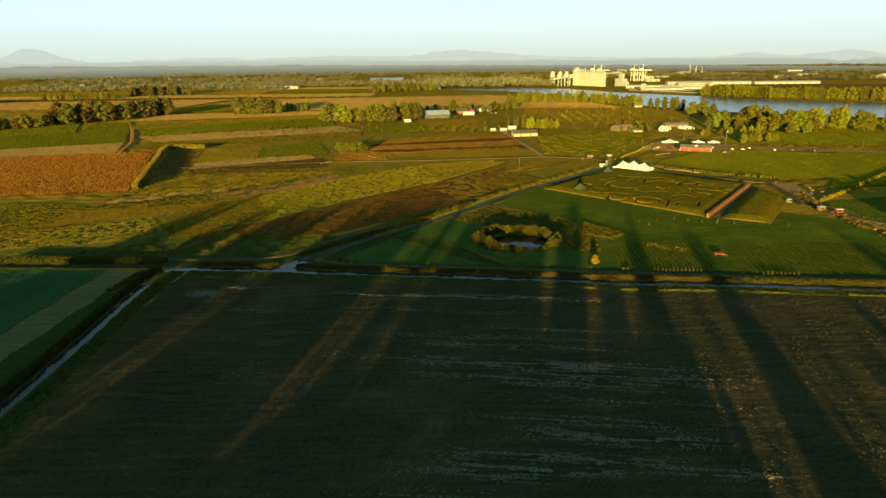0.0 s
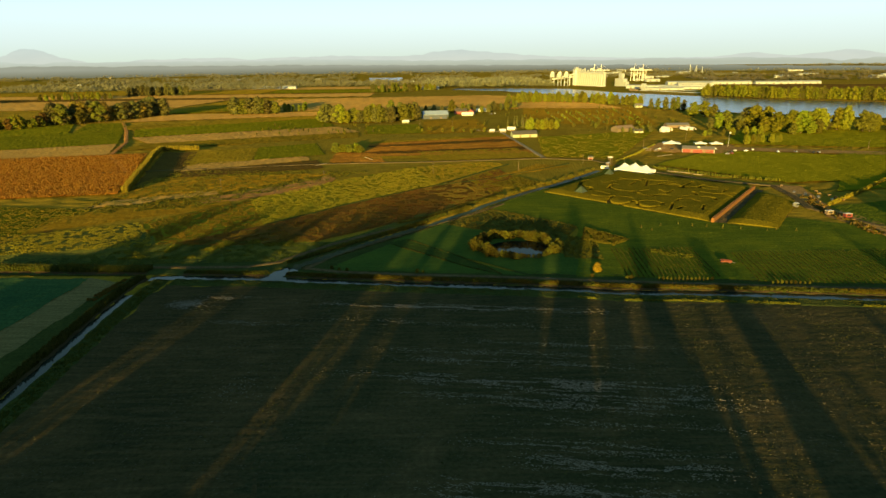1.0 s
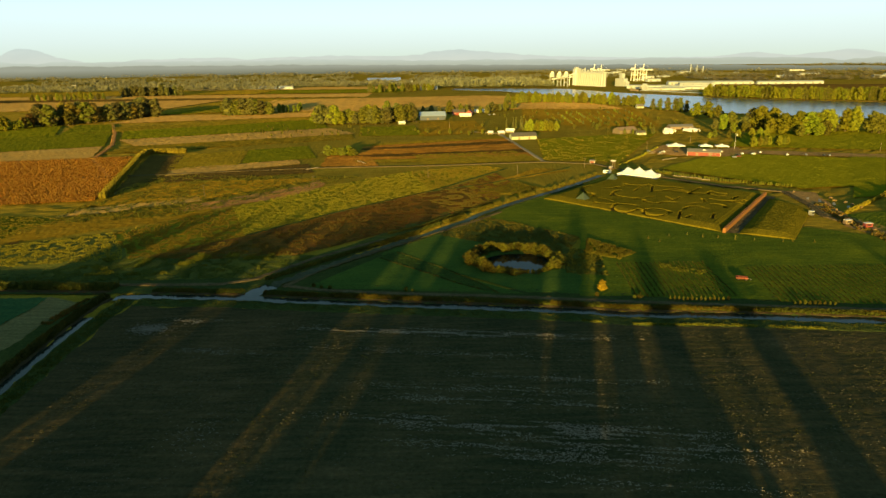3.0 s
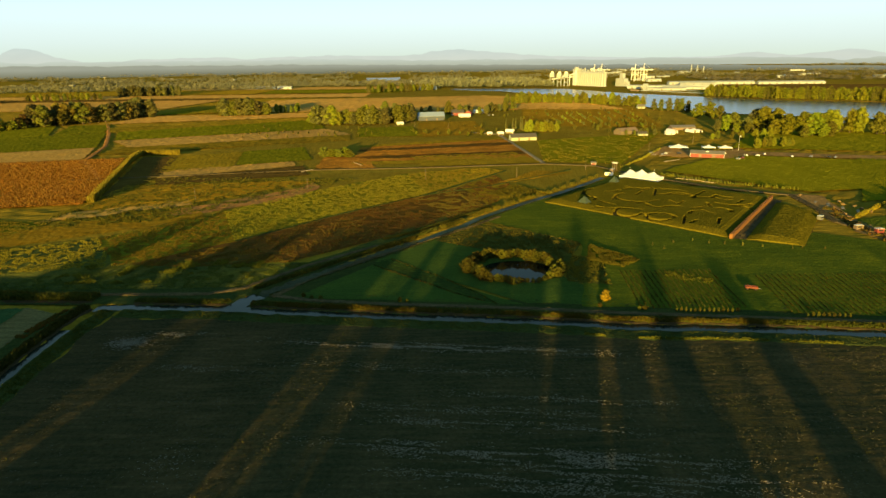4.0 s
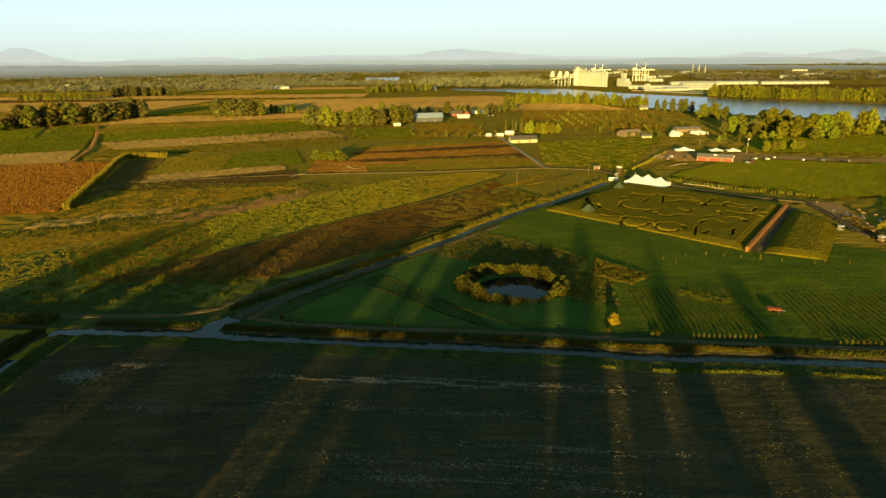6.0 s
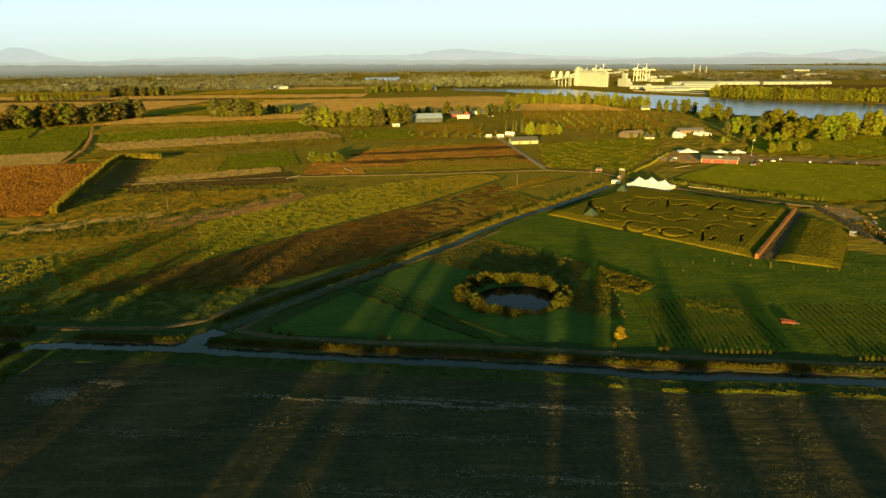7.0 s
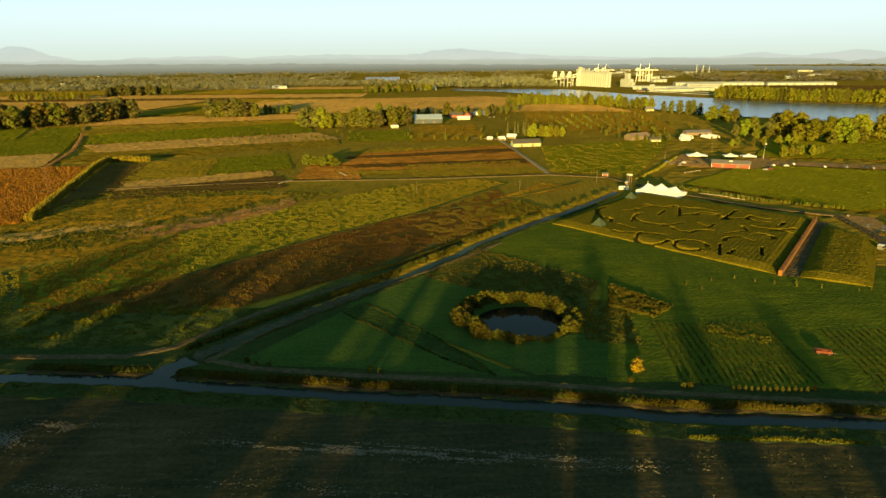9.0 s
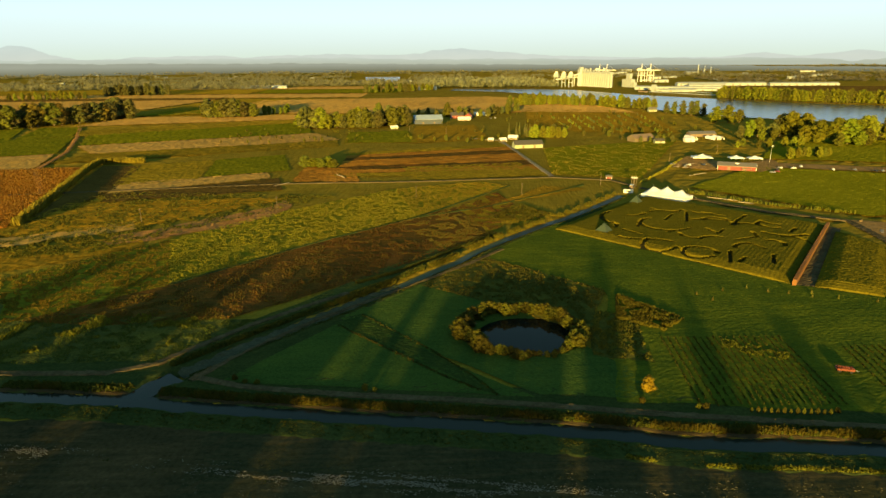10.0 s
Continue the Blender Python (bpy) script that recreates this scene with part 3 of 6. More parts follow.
fl("ground_olive_long", [(-388, 736), (-112, 852), (-122, 908), (-378, 802)], M["ochre"], "long olive-brown crop strip")
fl("ground_tan_long", [(-378, 804), (-118, 910), (-165, 984), (-428, 868)], M["tan"], "long tan soil strip")
fl("ground_yellow_green", [(-428, 872), (-170, 985), (-208, 1138), (-476, 980)], M["bright"], "bright yellow-green crop field")
fl("ground_yellow_green_strip", [(-440, 900), (-180, 1020), (-188, 1052), (-452, 928)], M["yellow"], "paler strip across the bright crop")
fl("ground_dark_band", [(-480, 965), (-205, 1133), (-195, 1190), (-520, 1030)], M["olive"], "olive strip of crop below the upper fields")
fl("ground_green_west", [(-900, 600), (-418, 808), (-488, 968), (-1000, 700)], M["shade_green"], "deep green crop field")
fl("ground_green_west_far", [(-1000, 720), (-552, 930), (-624, 1075), (-1100, 900)], M["bright"], "green pasture in front of the wood")
fl("ground_dark_wedge", [(-548, 935), (-492, 970), (-542, 1087), (-601, 1076)], M["shade_green"], "green wedge-shaped plot")
fl("ground_tan_west", [(-900, 500), (-377, 698), (-417, 804), (-900, 596)], M["tan"], "pinkish tan soil strip")
fl("ground_upper_tan", [(-560, 1095), (-195, 1200), (-191, 1285), (-540, 1240)], M["tan"], "tan stubble strip before the trees")
fl("ground_grey_green", [(-546, 1264), (-420, 1300), (-383, 1750), (-560, 1715)], M["olive"], "grey-green pasture")
# tree shade put onto the pasture as a wedge of darker green
fl("ground_shade_wedge", [(-546, 1264), (-410, 1310), (-420, 1460), (-520, 1390)], M["shade_green"], "darker green wedge painted as tree shade")
fl("ground_mid_tan", [(-420, 1310), (160, 1290), (140, 1780), (-430, 1690)], M["tan"], "wide tan stubble field")
fl("ground_mid_tan_west", [(-1400, 1350), (-600, 1420), (-560, 1715), (-1500, 1650)], M["tan"], "tan field beyond the wood")
fl("ground_far_dark", [(-1500, 1660), (-560, 1720), (-560, 1800), (-1500, 1780)], M["dark"], "dark tilled band")
fl("ground_far_tan", [(-1500, 1800), (-200, 1790), (-200, 1960), (-1500, 1940)], M["tan"], "far tan field")
fl("ground_far_green", [(-540, 2010), (-120, 1990), (-120, 2220), (-560, 2220)], M["shade_green"], "far green field")
fl("ground_far_olive", [(-1500, 1950), (-560, 1990), (-560, 2250), (-1600, 2250)], M["olive"], "far olive field")
fl("ground_far_stubble", [(-900, 2260), (-60, 2240), (-60, 2420), (-900, 2440)], M["tan"], "far pale stubble field")
for k, (mat_key, words) in enumerate((("olive", "olive strip of vegetables"), ("brown", "brown tilled vegetable strip"), ("redbrown", "reddish strip of drying crop"), ("brown", "brown tilled vegetable strip"),
                                     ("brown", "narrow brown soil strip"), ("redbrown", "reddish strip of drying crop"), ("brown", "brown tilled vegetable strip"), ("olive", "olive strip of vegetables"))):
    f0, f1 = k / 8, (k + 0.96) / 8
    fl("ground_vegetable_strip", [(-88 - 4 * f0, 655 + 140 * f0), (100 - 12 * f0, 662 + 204 * f0), (100 - 12 * f1, 662 + 204 * f1), (-88 - 4 * f1, 655 + 140 * f1)], M[mat_key], words, jag=0.15)
fl("ground_green_bottom", [(-14, 640), (102, 656), (84, 725), (-30, 705)], M["olive"], "olive green plot")
fl("ground_brown_small", [(-118, 636), (-60, 634), (-76, 698), (-122, 708)], M["brown"], "small brown plot")
fl("ground_green_upper", [(-110, 880), (-20, 880), (-40, 1010), (-120, 990)], M["shade_green"], "fresh green plot before the trees")
# the warm glow over the farm is put into this golden grass colour
fl("ground_orchard_grass", [(-30, 870), (70, 905), (60, 1080), (-30, 1060)], M["golden"], "grass before the farmhouses with warm glow painted in")
fl("ground_center_meadow", [(106, 662), (178, 640), (300, 890), (124, 826)], M["bright"], "green field of low pumpkins vines", jag=0.13)
# same glow in the colour: golden where the ground is green
fl("ground_farm_green", [(130, 1000), (330, 960), (390, 1300), (180, 1400)], M["golden"], "nursery ground with golden glow painted in")
fl("ground_triangle_lawn", [(-64, 300), (36, 289), (-10, 327), (-32, 347)], M["lawn"], "smooth deep green triangular lawn", wild=0.3, cell=1.0, jag=0.07)
fl("ground_pond_meadow", [(-33, 349), (38, 290), (80, 287), (10, 412)], M["lawn"], "green meadow around a pond", cell=1.0, jag=0.08)
fl("ground_meadow", [(60, 286), (260, 266), (250, 372), (100, 470)], M["meadow"], "wide mown green meadow crossed by tree shadows", cell=1.2, jag=0.10)
fl("ground_meadow_upper", [(24, 420), (110, 350), (165, 380), (80, 500)], M["meadow"], "green meadow along the drain", cell=1.2, jag=0.10)
fl("ground_reed_plot", [(-2, 386), (62, 338), (80, 378), (27, 430)], M["dull_weeds"], "brown-green dry weeds behind the pond", cell=0.95, jag=0.24)
fl("ground_reed_strip", [(60, 316), (79, 310), (84, 350), (66, 356)], M["dull_weeds"], "brown-green dry weeds beside the pond", cell=0.95, jag=0.24)
fl("ground_lawn_strip", [(-34, 344), (18, 294), (26, 290), (-24, 354)], M["lawn_dark"], "dark rough strip across the lawn", cell=1.0, jag=0.16)
fl("ground_vegetable_rows", [(84, 284), (128, 279), (132, 326), (88, 330)], M["meadow"], "green vegetable rows", cell=1.0, jag=0.09)
fl("ground_vegetable_rows_east", [(142, 276), (240, 266), (240, 320), (150, 322)], M["meadow"], "green vegetable rows", cell=1.0, jag=0.09)
fl("ground_east_meadow", [(258, 262), (700, 200), (700, 560), (262, 420)], M["meadow"], "green field beyond the hay track", jag=0.15)
fl("ground_right_pasture", [(204, 602), (282, 506), (640, 560), (300, 692)], M["bright"], "bright green pasture behind the maze", cell=1.7, jag=0.1)
fl("ground_right_pasture_east", [(300, 470), (700, 560), (900, 700), (420, 660)], M["bright"], "bright green pasture with tree shade", cell=1.7, jag=0.09)
fl("ground_river_meadow", [(330, 740), (620, 660), (760, 860), (420, 880)], M["bright"], "sunlit meadow in front of riverside trees")
fl("ground_river_tan", [(130, 1310), (370, 1270), (320, 1570), (120, 1790)], M["tan"], "golden stubble field near the river")
fl("ground_far_bank_field", [(900, 1750), (2600, 1500), (2600, 2000), (900, 2300)], M["dark"], "dark field across the river")


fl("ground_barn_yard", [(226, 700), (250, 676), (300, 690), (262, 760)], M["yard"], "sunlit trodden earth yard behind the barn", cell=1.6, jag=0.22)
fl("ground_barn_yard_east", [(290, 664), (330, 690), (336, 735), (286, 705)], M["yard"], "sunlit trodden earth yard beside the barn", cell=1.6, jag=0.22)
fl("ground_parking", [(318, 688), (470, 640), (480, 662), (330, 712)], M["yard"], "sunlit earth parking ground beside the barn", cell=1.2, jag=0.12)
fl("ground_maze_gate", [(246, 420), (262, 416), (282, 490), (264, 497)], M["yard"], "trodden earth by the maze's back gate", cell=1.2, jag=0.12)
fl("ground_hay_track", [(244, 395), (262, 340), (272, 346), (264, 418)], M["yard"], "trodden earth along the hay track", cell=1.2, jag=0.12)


def track(name, line, width, mat, label):
    LIFT[0] += 0.004
    return ribbon(name, line, width, LIFT[0] + 0.16, mat, label, "track", step=1.6, jag=0.32)


track("road_canal_track", [(-420, 318), (-138, 306), (-104, 306), (-90, 312), (-84, 321), (-69, 341), (-50, 362), (-34, 377)], 2.4, M["earth"], "worn earth track along the drain")
track("road_bank_track", [(-74, 303), (-57, 296.5), (-24, 291), (10, 287.5), (44, 283), (75, 278), (130, 271), (192, 264), (400, 240)], 2.4, M["earth"], "narrow earth track on the canal bank")
track("road_cross_track", [(-330, 588), (-113, 628), (-13, 632), (103, 647), (150, 632), (163, 604)], 3.0, M["earth"], "earth farm track across the fields")
track("road_farm_lane", [(44, 916), (82, 895), (94, 760), (104, 650)], 4.0, M["gravel"], "gravel farm lane")
track("road_maze_track", [(165, 600), (190, 562), (224, 520), (262, 494), (256, 450), (247, 418), (262, 370), (330, 300)], 4.0, M["earth"], "earth track round the corn maze")
track("road_west_lane", [(-300, 590), (-374, 700), (-413, 819), (-480, 960), (-548, 1090)], 4.0, M["pink"], "bare earth lane between fields")
track("road_crop_furrow", LOWER[3:], 1.6, M["bank_green"], "dark grassy furrow along the crop")
track("road_crop_furrow_upper", [(-12, 508), (40, 540), (96, 588), (122, 612)], 1.4, M["bank_green"], "dark grassy furrow above the dry patch")
track("road_drain_bank", [(-74, 300), (-67, 313), (-57, 331), (-43, 350), (-18, 376), (2, 395), (22, 417), (40, 440)], 2.0, M["earth"], "bare earth path on the drain bank")


# ---- far setting: river, lake, hills ----
def sheet(name, south, north, level, mat, label, category):
    vs = [(x, y, level) for x, y in south] + [(x, y, level) for x, y in north]
    k = len(south)
    fs = [(i, i + 1, k + i + 1, k + i) for i in range(k - 1)]
    return tagged(new(name, mesh_of(name, vs, fs, mat)), label, category, kind="structure")


sheet("water_river", [(2600, 420), (1000, 880), (660, 1060), (500, 1180), (425, 1330), (400, 1560), (330, 1750), (190, 2010), (40, 2110)],
      [(2900, 800), (1300, 1180), (946, 1378), (799, 1476), (670, 1627), (520, 1839), (418, 2100), (220, 2180), (60, 2230)], 0.5, M["river"],
      "broad blue river reflecting the evening sky", "river")
field("water_lake", [(-315, 2950), (-172, 2930), (-190, 3350), (-370, 3350)], M["lake"], "small far lake between woods", jag=0.0, category="lake")


def ridge(name, radius, height, mat, label, span=50, steps=440, base=40):
    """A far range: an arc of hills with a broken skyline and folded slopes."""
    vs, fs = [], []
    for i in range(steps + 1):
        t = radians(-span + 2 * span * i / steps)
        h = height(math.degrees(t))
        for k, (back, f) in enumerate(((-180, 0.0), (-110, 0.35), (-50, 0.72), (0, 1.0))):
            fold = 1 + 0.10 * noise.noise((i * 0.21, k * 1.7, radius * 0.01)) * (k not in (0,))
            r = radius + back
            vs.append((r * math.sin(t), r * math.cos(t), base + (h - base) * f * fold))
        if i:
            for k in range(3):
                fs.append((4 * i - 4 + k, 4 * i + k, 4 * i + k + 1, 4 * i - 3 + k))
    return tagged(new(name, mesh_of(name, vs, fs, mat, True)), label, "hills", kind="structure")


def bump_at(a, centre, width, high):
    return high * math.exp(-((a - centre) / width) ** 2)


SKYLINE = [(-60, 110), (-34.4, 124), (-33.8, 142), (-33.2, 168), (-32.6, 182), (-32, 182), (-31.4, 172), (-30.8, 152), (-30.1, 130), (-29.2, 110), (-28, 92), (-24, 112), (-18, 122), (-16.4, 106), (-13.5, 119), (-8.7, 126), (-3.8, 119), (-1.6, 127), (-0.3, 146), (1.7, 158),
           (3.7, 146), (5.4, 136), (7.7, 118), (11, 104), (18, 88), (22.6, 90), (25.9, 119), (28.7, 99), (30.6, 114), (32.3, 130), (34.8, 104), (60, 100)]


def hills_far(a):
    for (a0, z0), (a1, z1) in zip(SKYLINE, SKYLINE[1:]):
        if a0 <= a <= a1:
            f = (a - a0) / (a1 - a0)
            f = f * f * (3 - 2 * f)
            return z0 + (z1 - z0) * f + 2.5 * noise.noise((a * 1.4, 7.7, 0)) + 1.5 * noise.noise((a * 4.0, 1.7, 0))


def hills_near(a):
    return 88 - 0.4 * a + 11 * noise.noise((a * 0.3, 9.1, 0)) + 6 * noise.noise((a * 1.1, 2.7, 0)) + bump_at(a, -10, 6, 9) + bump_at(a, 24, 4, 8)


def wooded_rise(a):
    return 61 - 0.6 * a + 5 * noise.noise((a * 0.35, 4.1, 0)) + 2.2 * noise.noise((a * 2.2, 6.7, 0))


# haze painted into the ranges, paler and bluer the farther they lie
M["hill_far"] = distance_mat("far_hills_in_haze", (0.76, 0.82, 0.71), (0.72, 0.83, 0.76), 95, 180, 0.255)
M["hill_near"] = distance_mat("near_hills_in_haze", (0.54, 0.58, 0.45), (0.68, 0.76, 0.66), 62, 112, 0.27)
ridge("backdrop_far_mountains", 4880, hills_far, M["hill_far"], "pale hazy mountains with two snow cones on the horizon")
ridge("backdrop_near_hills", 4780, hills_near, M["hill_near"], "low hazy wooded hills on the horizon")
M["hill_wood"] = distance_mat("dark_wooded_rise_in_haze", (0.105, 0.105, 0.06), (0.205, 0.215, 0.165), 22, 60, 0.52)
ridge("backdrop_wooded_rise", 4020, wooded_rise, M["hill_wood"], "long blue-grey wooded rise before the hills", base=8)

# ---- tufts, reeds and corn ----
rng = np.random.default_rng(7)


def inside(corners, count):
    a, b, c, d = [np.array(p, float) for p in corners]
    u, v = rng.random((2, count, 1))
    return a * (1 - u) * (1 - v) + b * u * (1 - v) + c * u * v + d * (1 - u) * v


def beside(line, offset, width, count):
    """Points scattered in a band that runs offset metres to the left of a polyline."""
    ends = np.array(line, float)
    seg = np.diff(ends, axis=0)
    size = np.hypot(*seg.T)
    i = rng.choice(len(seg), count, p=size / size.sum())
    f = rng.random(count)[:, None]
    side = np.stack([-seg[i, 1], seg[i, 0]], 1) / size[i][:, None]
    return ends[i] + seg[i] * f + side * (offset + width * (rng.random(count)[:, None] - 0.5))


def clumped(points, size=9.0, keep=0.5):
    """Keeps the points that fall in the denser patches of a slow noise."""
    m = np.array([noise.noise((p[0] / size, p[1] / size, 4.2)) for p in points])
    return points[m > np.quantile(m, 1 - keep)]


def tufts(name, points, high, wide, mat, label, category, blades=4, lean=0.5, under=0.0):
    """Plants as leaning, tapering leaves: blades triangles a plant, one mesh for what nobody could count."""
    points = points[ground_z(points[:, 0], points[:, 1]) > -0.35]
    k = len(points)
    h = high * (0.6 + 0.8 * rng.random((k, 1)))
    a = rng.random((k, blades)) * 2 * math.pi
    z = (ground_z(points[:, 0], points[:, 1]) - under)[:, None]
    x, y = points[:, :1] + wide * 0.4 * (rng.random((k, blades)) - 0.5), points[:, 1:] + wide * 0.4 * (rng.random((k, blades)) - 0.5)
    w = wide * (0.35 + 0.3 * rng.random((k, blades)))
    tip = h * (0.7 + 0.5 * rng.random((k, blades)))
    out = lean * h * rng.random((k, blades))
    s, c = np.sin(a), np.cos(a)
    p0 = np.stack([x - s * w, y + c * w, z + 0 * x], -1)
    p1 = np.stack([x + s * w, y - c * w, z + 0 * x], -1)
    p2 = np.stack([x + c * out + 0.5 * s * w, y + s * out - 0.5 * c * w, z + tip], -1)
    p3 = np.stack([x + c * out - 0.5 * s * w, y + s * out + 0.5 * c * w, z + tip * 0.93], -1)
    verts = np.stack([p0, p1, p2, p3], 2).reshape(-1, 3)
    mid = np.array([points[:, 0].mean(), points[:, 1].mean(), 0])
    ob = new(name, tri_mesh(name, verts - mid, 4, [(0, 1, 2), (0, 2, 3)], mat))
    ob.location = mid
    return tagged(ob, label, category, kind="stuff")


tufts("reeds", clumped(beside(CANAL[1:-1], 5.4, 2.6, 20000), 14, 0.6), 1.1, 0.4, M["reed"], "golden dry reeds along the canal bank", "reeds")
tufts("bank_grass", beside(CANAL[1:-1], 6.2, 4.4, 15000), 0.8, 0.6, M["bank"], "rough grass on the canal's far bank", "grass")
tufts("bank_grass", beside(CANAL[1:-1], -7.6, 6.4, 14000), 0.3, 0.5, M["bank"], "green grass on the canal's field bank", "grass")
tufts("reeds", clumped(beside(CANAL[13:-1], -10.6, 1.6, 5000), 12, 0.6), 0.6, 0.45, M["reed"], "golden dry grass along the stubble's edge", "reeds")
tufts("bank_grass", beside(BRANCH[:-1], 7.0, 6.5, 7000), 0.4, 0.6, M["bank"], "green grass on the branch canal's bank", "grass")
tufts("bank_grass", beside(BRANCH[:-1], -4.8, 3.6, 8000), 1.3, 0.7, M["bank"], "tall dark grass on the branch canal's bank", "grass")
tufts("reeds", clumped(beside([(-156, 289), (-158, 276), (-160, 262)], 0, 4.0, 900), 4, 0.7), 0.7, 0.5, M["red_leaf"], "rusty weeds at the corner of the dry strip", "weeds")
tufts("ditch_reeds", beside(DITCH[1:], 5.0, 5.0, 5000), 1.7, 0.7, M["bank"], "tall dark reeds along a dry ditch", "reeds")
tufts("ditch_reeds", clumped(beside(DITCH[1:], 6.5, 3.0, 1600), 10, 0.4), 1.9, 0.6, M["reed"], "golden reeds along a dry ditch", "reeds")
tufts("drain_weeds", beside(DRAIN[:7], 6.6, 2.0, 3600), 1.3, 0.7, M["bank"], "tall dark weeds on the drain's bank", "weeds")
tufts("drain_weeds", clumped(beside(DRAIN[3:], 5.4, 3.0, 6000), 8, 0.5), 1.5, 0.5, M["reed"], "golden weeds on the drain's bank", "weeds")
tufts("drain_weeds", beside([(-32, 389), (-15, 403), (13, 438), (40, 471)], 0, 2.0, 2200), 1.0, 0.6, M["bank"], "dark weeds along an old furrow beside the drain", "weeds")
tufts("bank_grass", beside(DRAIN, -4.6, 2.4, 3000), 0.4, 0.5, M["bank"], "low grass on the drain's bank", "grass")
for k in range(6):
    quad = [LOWER[k], LOWER[k + 1], UPPER[k + 1], UPPER[k]]
    tufts("flowering_crop", clumped(inside(quad, 15000), 4, 0.7), 0.5, 0.4, M["weed_leaf"], "yellow-green flowering crop plants", "crop", 3)
tufts("crop_weeds", clumped(inside([(-230, 312), (-84, 314), (-60, 348), (-150, 356)], 16000), 5, 0.6), 0.4, 0.4, M["veg_leaf"], "green weeds in a crop", "weeds")
tufts("green_crop", clumped(inside([(-345, 352), (-262, 372), (-252, 440), (-335, 450)], 14000), 4, 0.7), 0.4, 0.5, M["weed_leaf"], "low fresh green crop plants", "crop")
for k in range(5):
    tufts("red_weeds", clumped(inside([RED_LOW[k], RED_LOW[k + 1], RED_HIGH[k + 1], RED_HIGH[k]], 7000), 7, 0.6), 0.55, 0.42, M["red_leaf"], "red-brown dry weeds", "weeds")
tufts("dull_weeds", clumped(inside([(-2, 386), (62, 338), (80, 378), (27, 430)], 9000), 4, 0.7), 0.6, 0.4, M["reed"], "brown dry weeds behind the pond", "weeds", 3)
tufts("dull_weeds", clumped(inside([(60, 316), (79, 310), (84, 350), (66, 356)], 2600), 4, 0.7), 0.7, 0.4, M["reed"], "brown dry weeds beside the pond", "weeds", 3)
tufts("dry_corn_patch", clumped(inside([(36, 508), (56, 495), (81, 515), (64, 545)], 3000), 3, 0.7), 1.0, 0.45, M["reed"], "patch of dry standing corn above the drain", "corn", 3)
tufts("dry_corn_patch", clumped(inside([(76, 347), (91, 335), (103, 346), (83, 373)], 4200), 3, 0.7), 1.0, 0.45, M["reed"], "patch of standing dry corn", "corn")
tufts("dry_corn_patch", clumped(inside([(107, 319), (124, 310), (128, 316), (109, 329)], 1600), 3, 0.6), 0.5, 0.4, M["reed"], "ragged patch of dry standing corn in the meadow", "corn")
tufts("drain_hedge", beside([(-33, 343), (-9, 319), (7, 303), (19, 293)], 0, 1.2, 600), 0.4, 0.45, M["bank"], "dark weedy ditch line across the lawn", "weeds")
tufts("drain_hedge", beside([(-25, 353), (-10, 336), (3, 321), (18, 301), (24, 290)], 0, 1.2, 600), 0.4, 0.45, M["bank"], "dark weedy ditch line across the lawn", "weeds")
tufts("rusty_weeds", clumped(inside([(-190, 320), (-92, 322), (-90, 352), (-175, 360)], 9000), 9, 0.16), 0.9, 0.6, M["reed"], "clumps of rusty golden weeds in the crop", "weeds")
tufts("orange_corn", inside([(-520, 446), (-262, 492), (-338, 716), (-600, 660)], 42000), 1.2, 0.5, M["corn_red"], "dry orange corn plants", "corn", 2, 0.4)
tufts("corn_hedge", beside([(-258, 496), (-297, 620), (-324, 700), (-332, 738), (-290, 742)], 0, 4.0, 5200), 3.8, 0.8, M["sunlit_hedge_leaf"], "tall hedge of standing yellow-green corn", "corn")
tufts("vegetable_rows", np.concatenate([beside([(84 + 2.4 * i, 283), (88 + 2.4 * i, 330)], 0, 0.6, 170) for i in range(19)]), 0.55, 0.45, M["veg_leaf"], "rows of green vegetables", "vegetables")
tufts("vegetable_rows", np.concatenate([beside([(143 + 2.6 * i, 276 - 0.25 * i), (150 + 2.6 * i, 322)], 0, 0.6, 150) for i in range(34)]), 0.55, 0.45, M["veg_leaf"], "rows of green vegetables", "vegetables")
tufts("meadow_tufts", clumped(inside([(60, 286), (260, 266), (250, 372), (100, 470)], 9000), 8, 0.6), 0.2, 0.5, M["veg_leaf"], "tussocks in the mown meadow", "grass", 3)
tufts("pumpkin_vines", clumped(inside([(106, 662), (178, 640), (300, 890), (124, 826)], 9000), 9, 0.5), 0.5, 0.9, M["weed_leaf"], "low green pumpkin vines", "vines", 3)
tufts("rough_grass", clumped(inside([(-262, 420), (-180, 440), (-70, 580), (-262, 600)], 14000), 8, 0.6), 0.6, 1.0, M["reed"], "rough dry headland grass", "grass", 3)


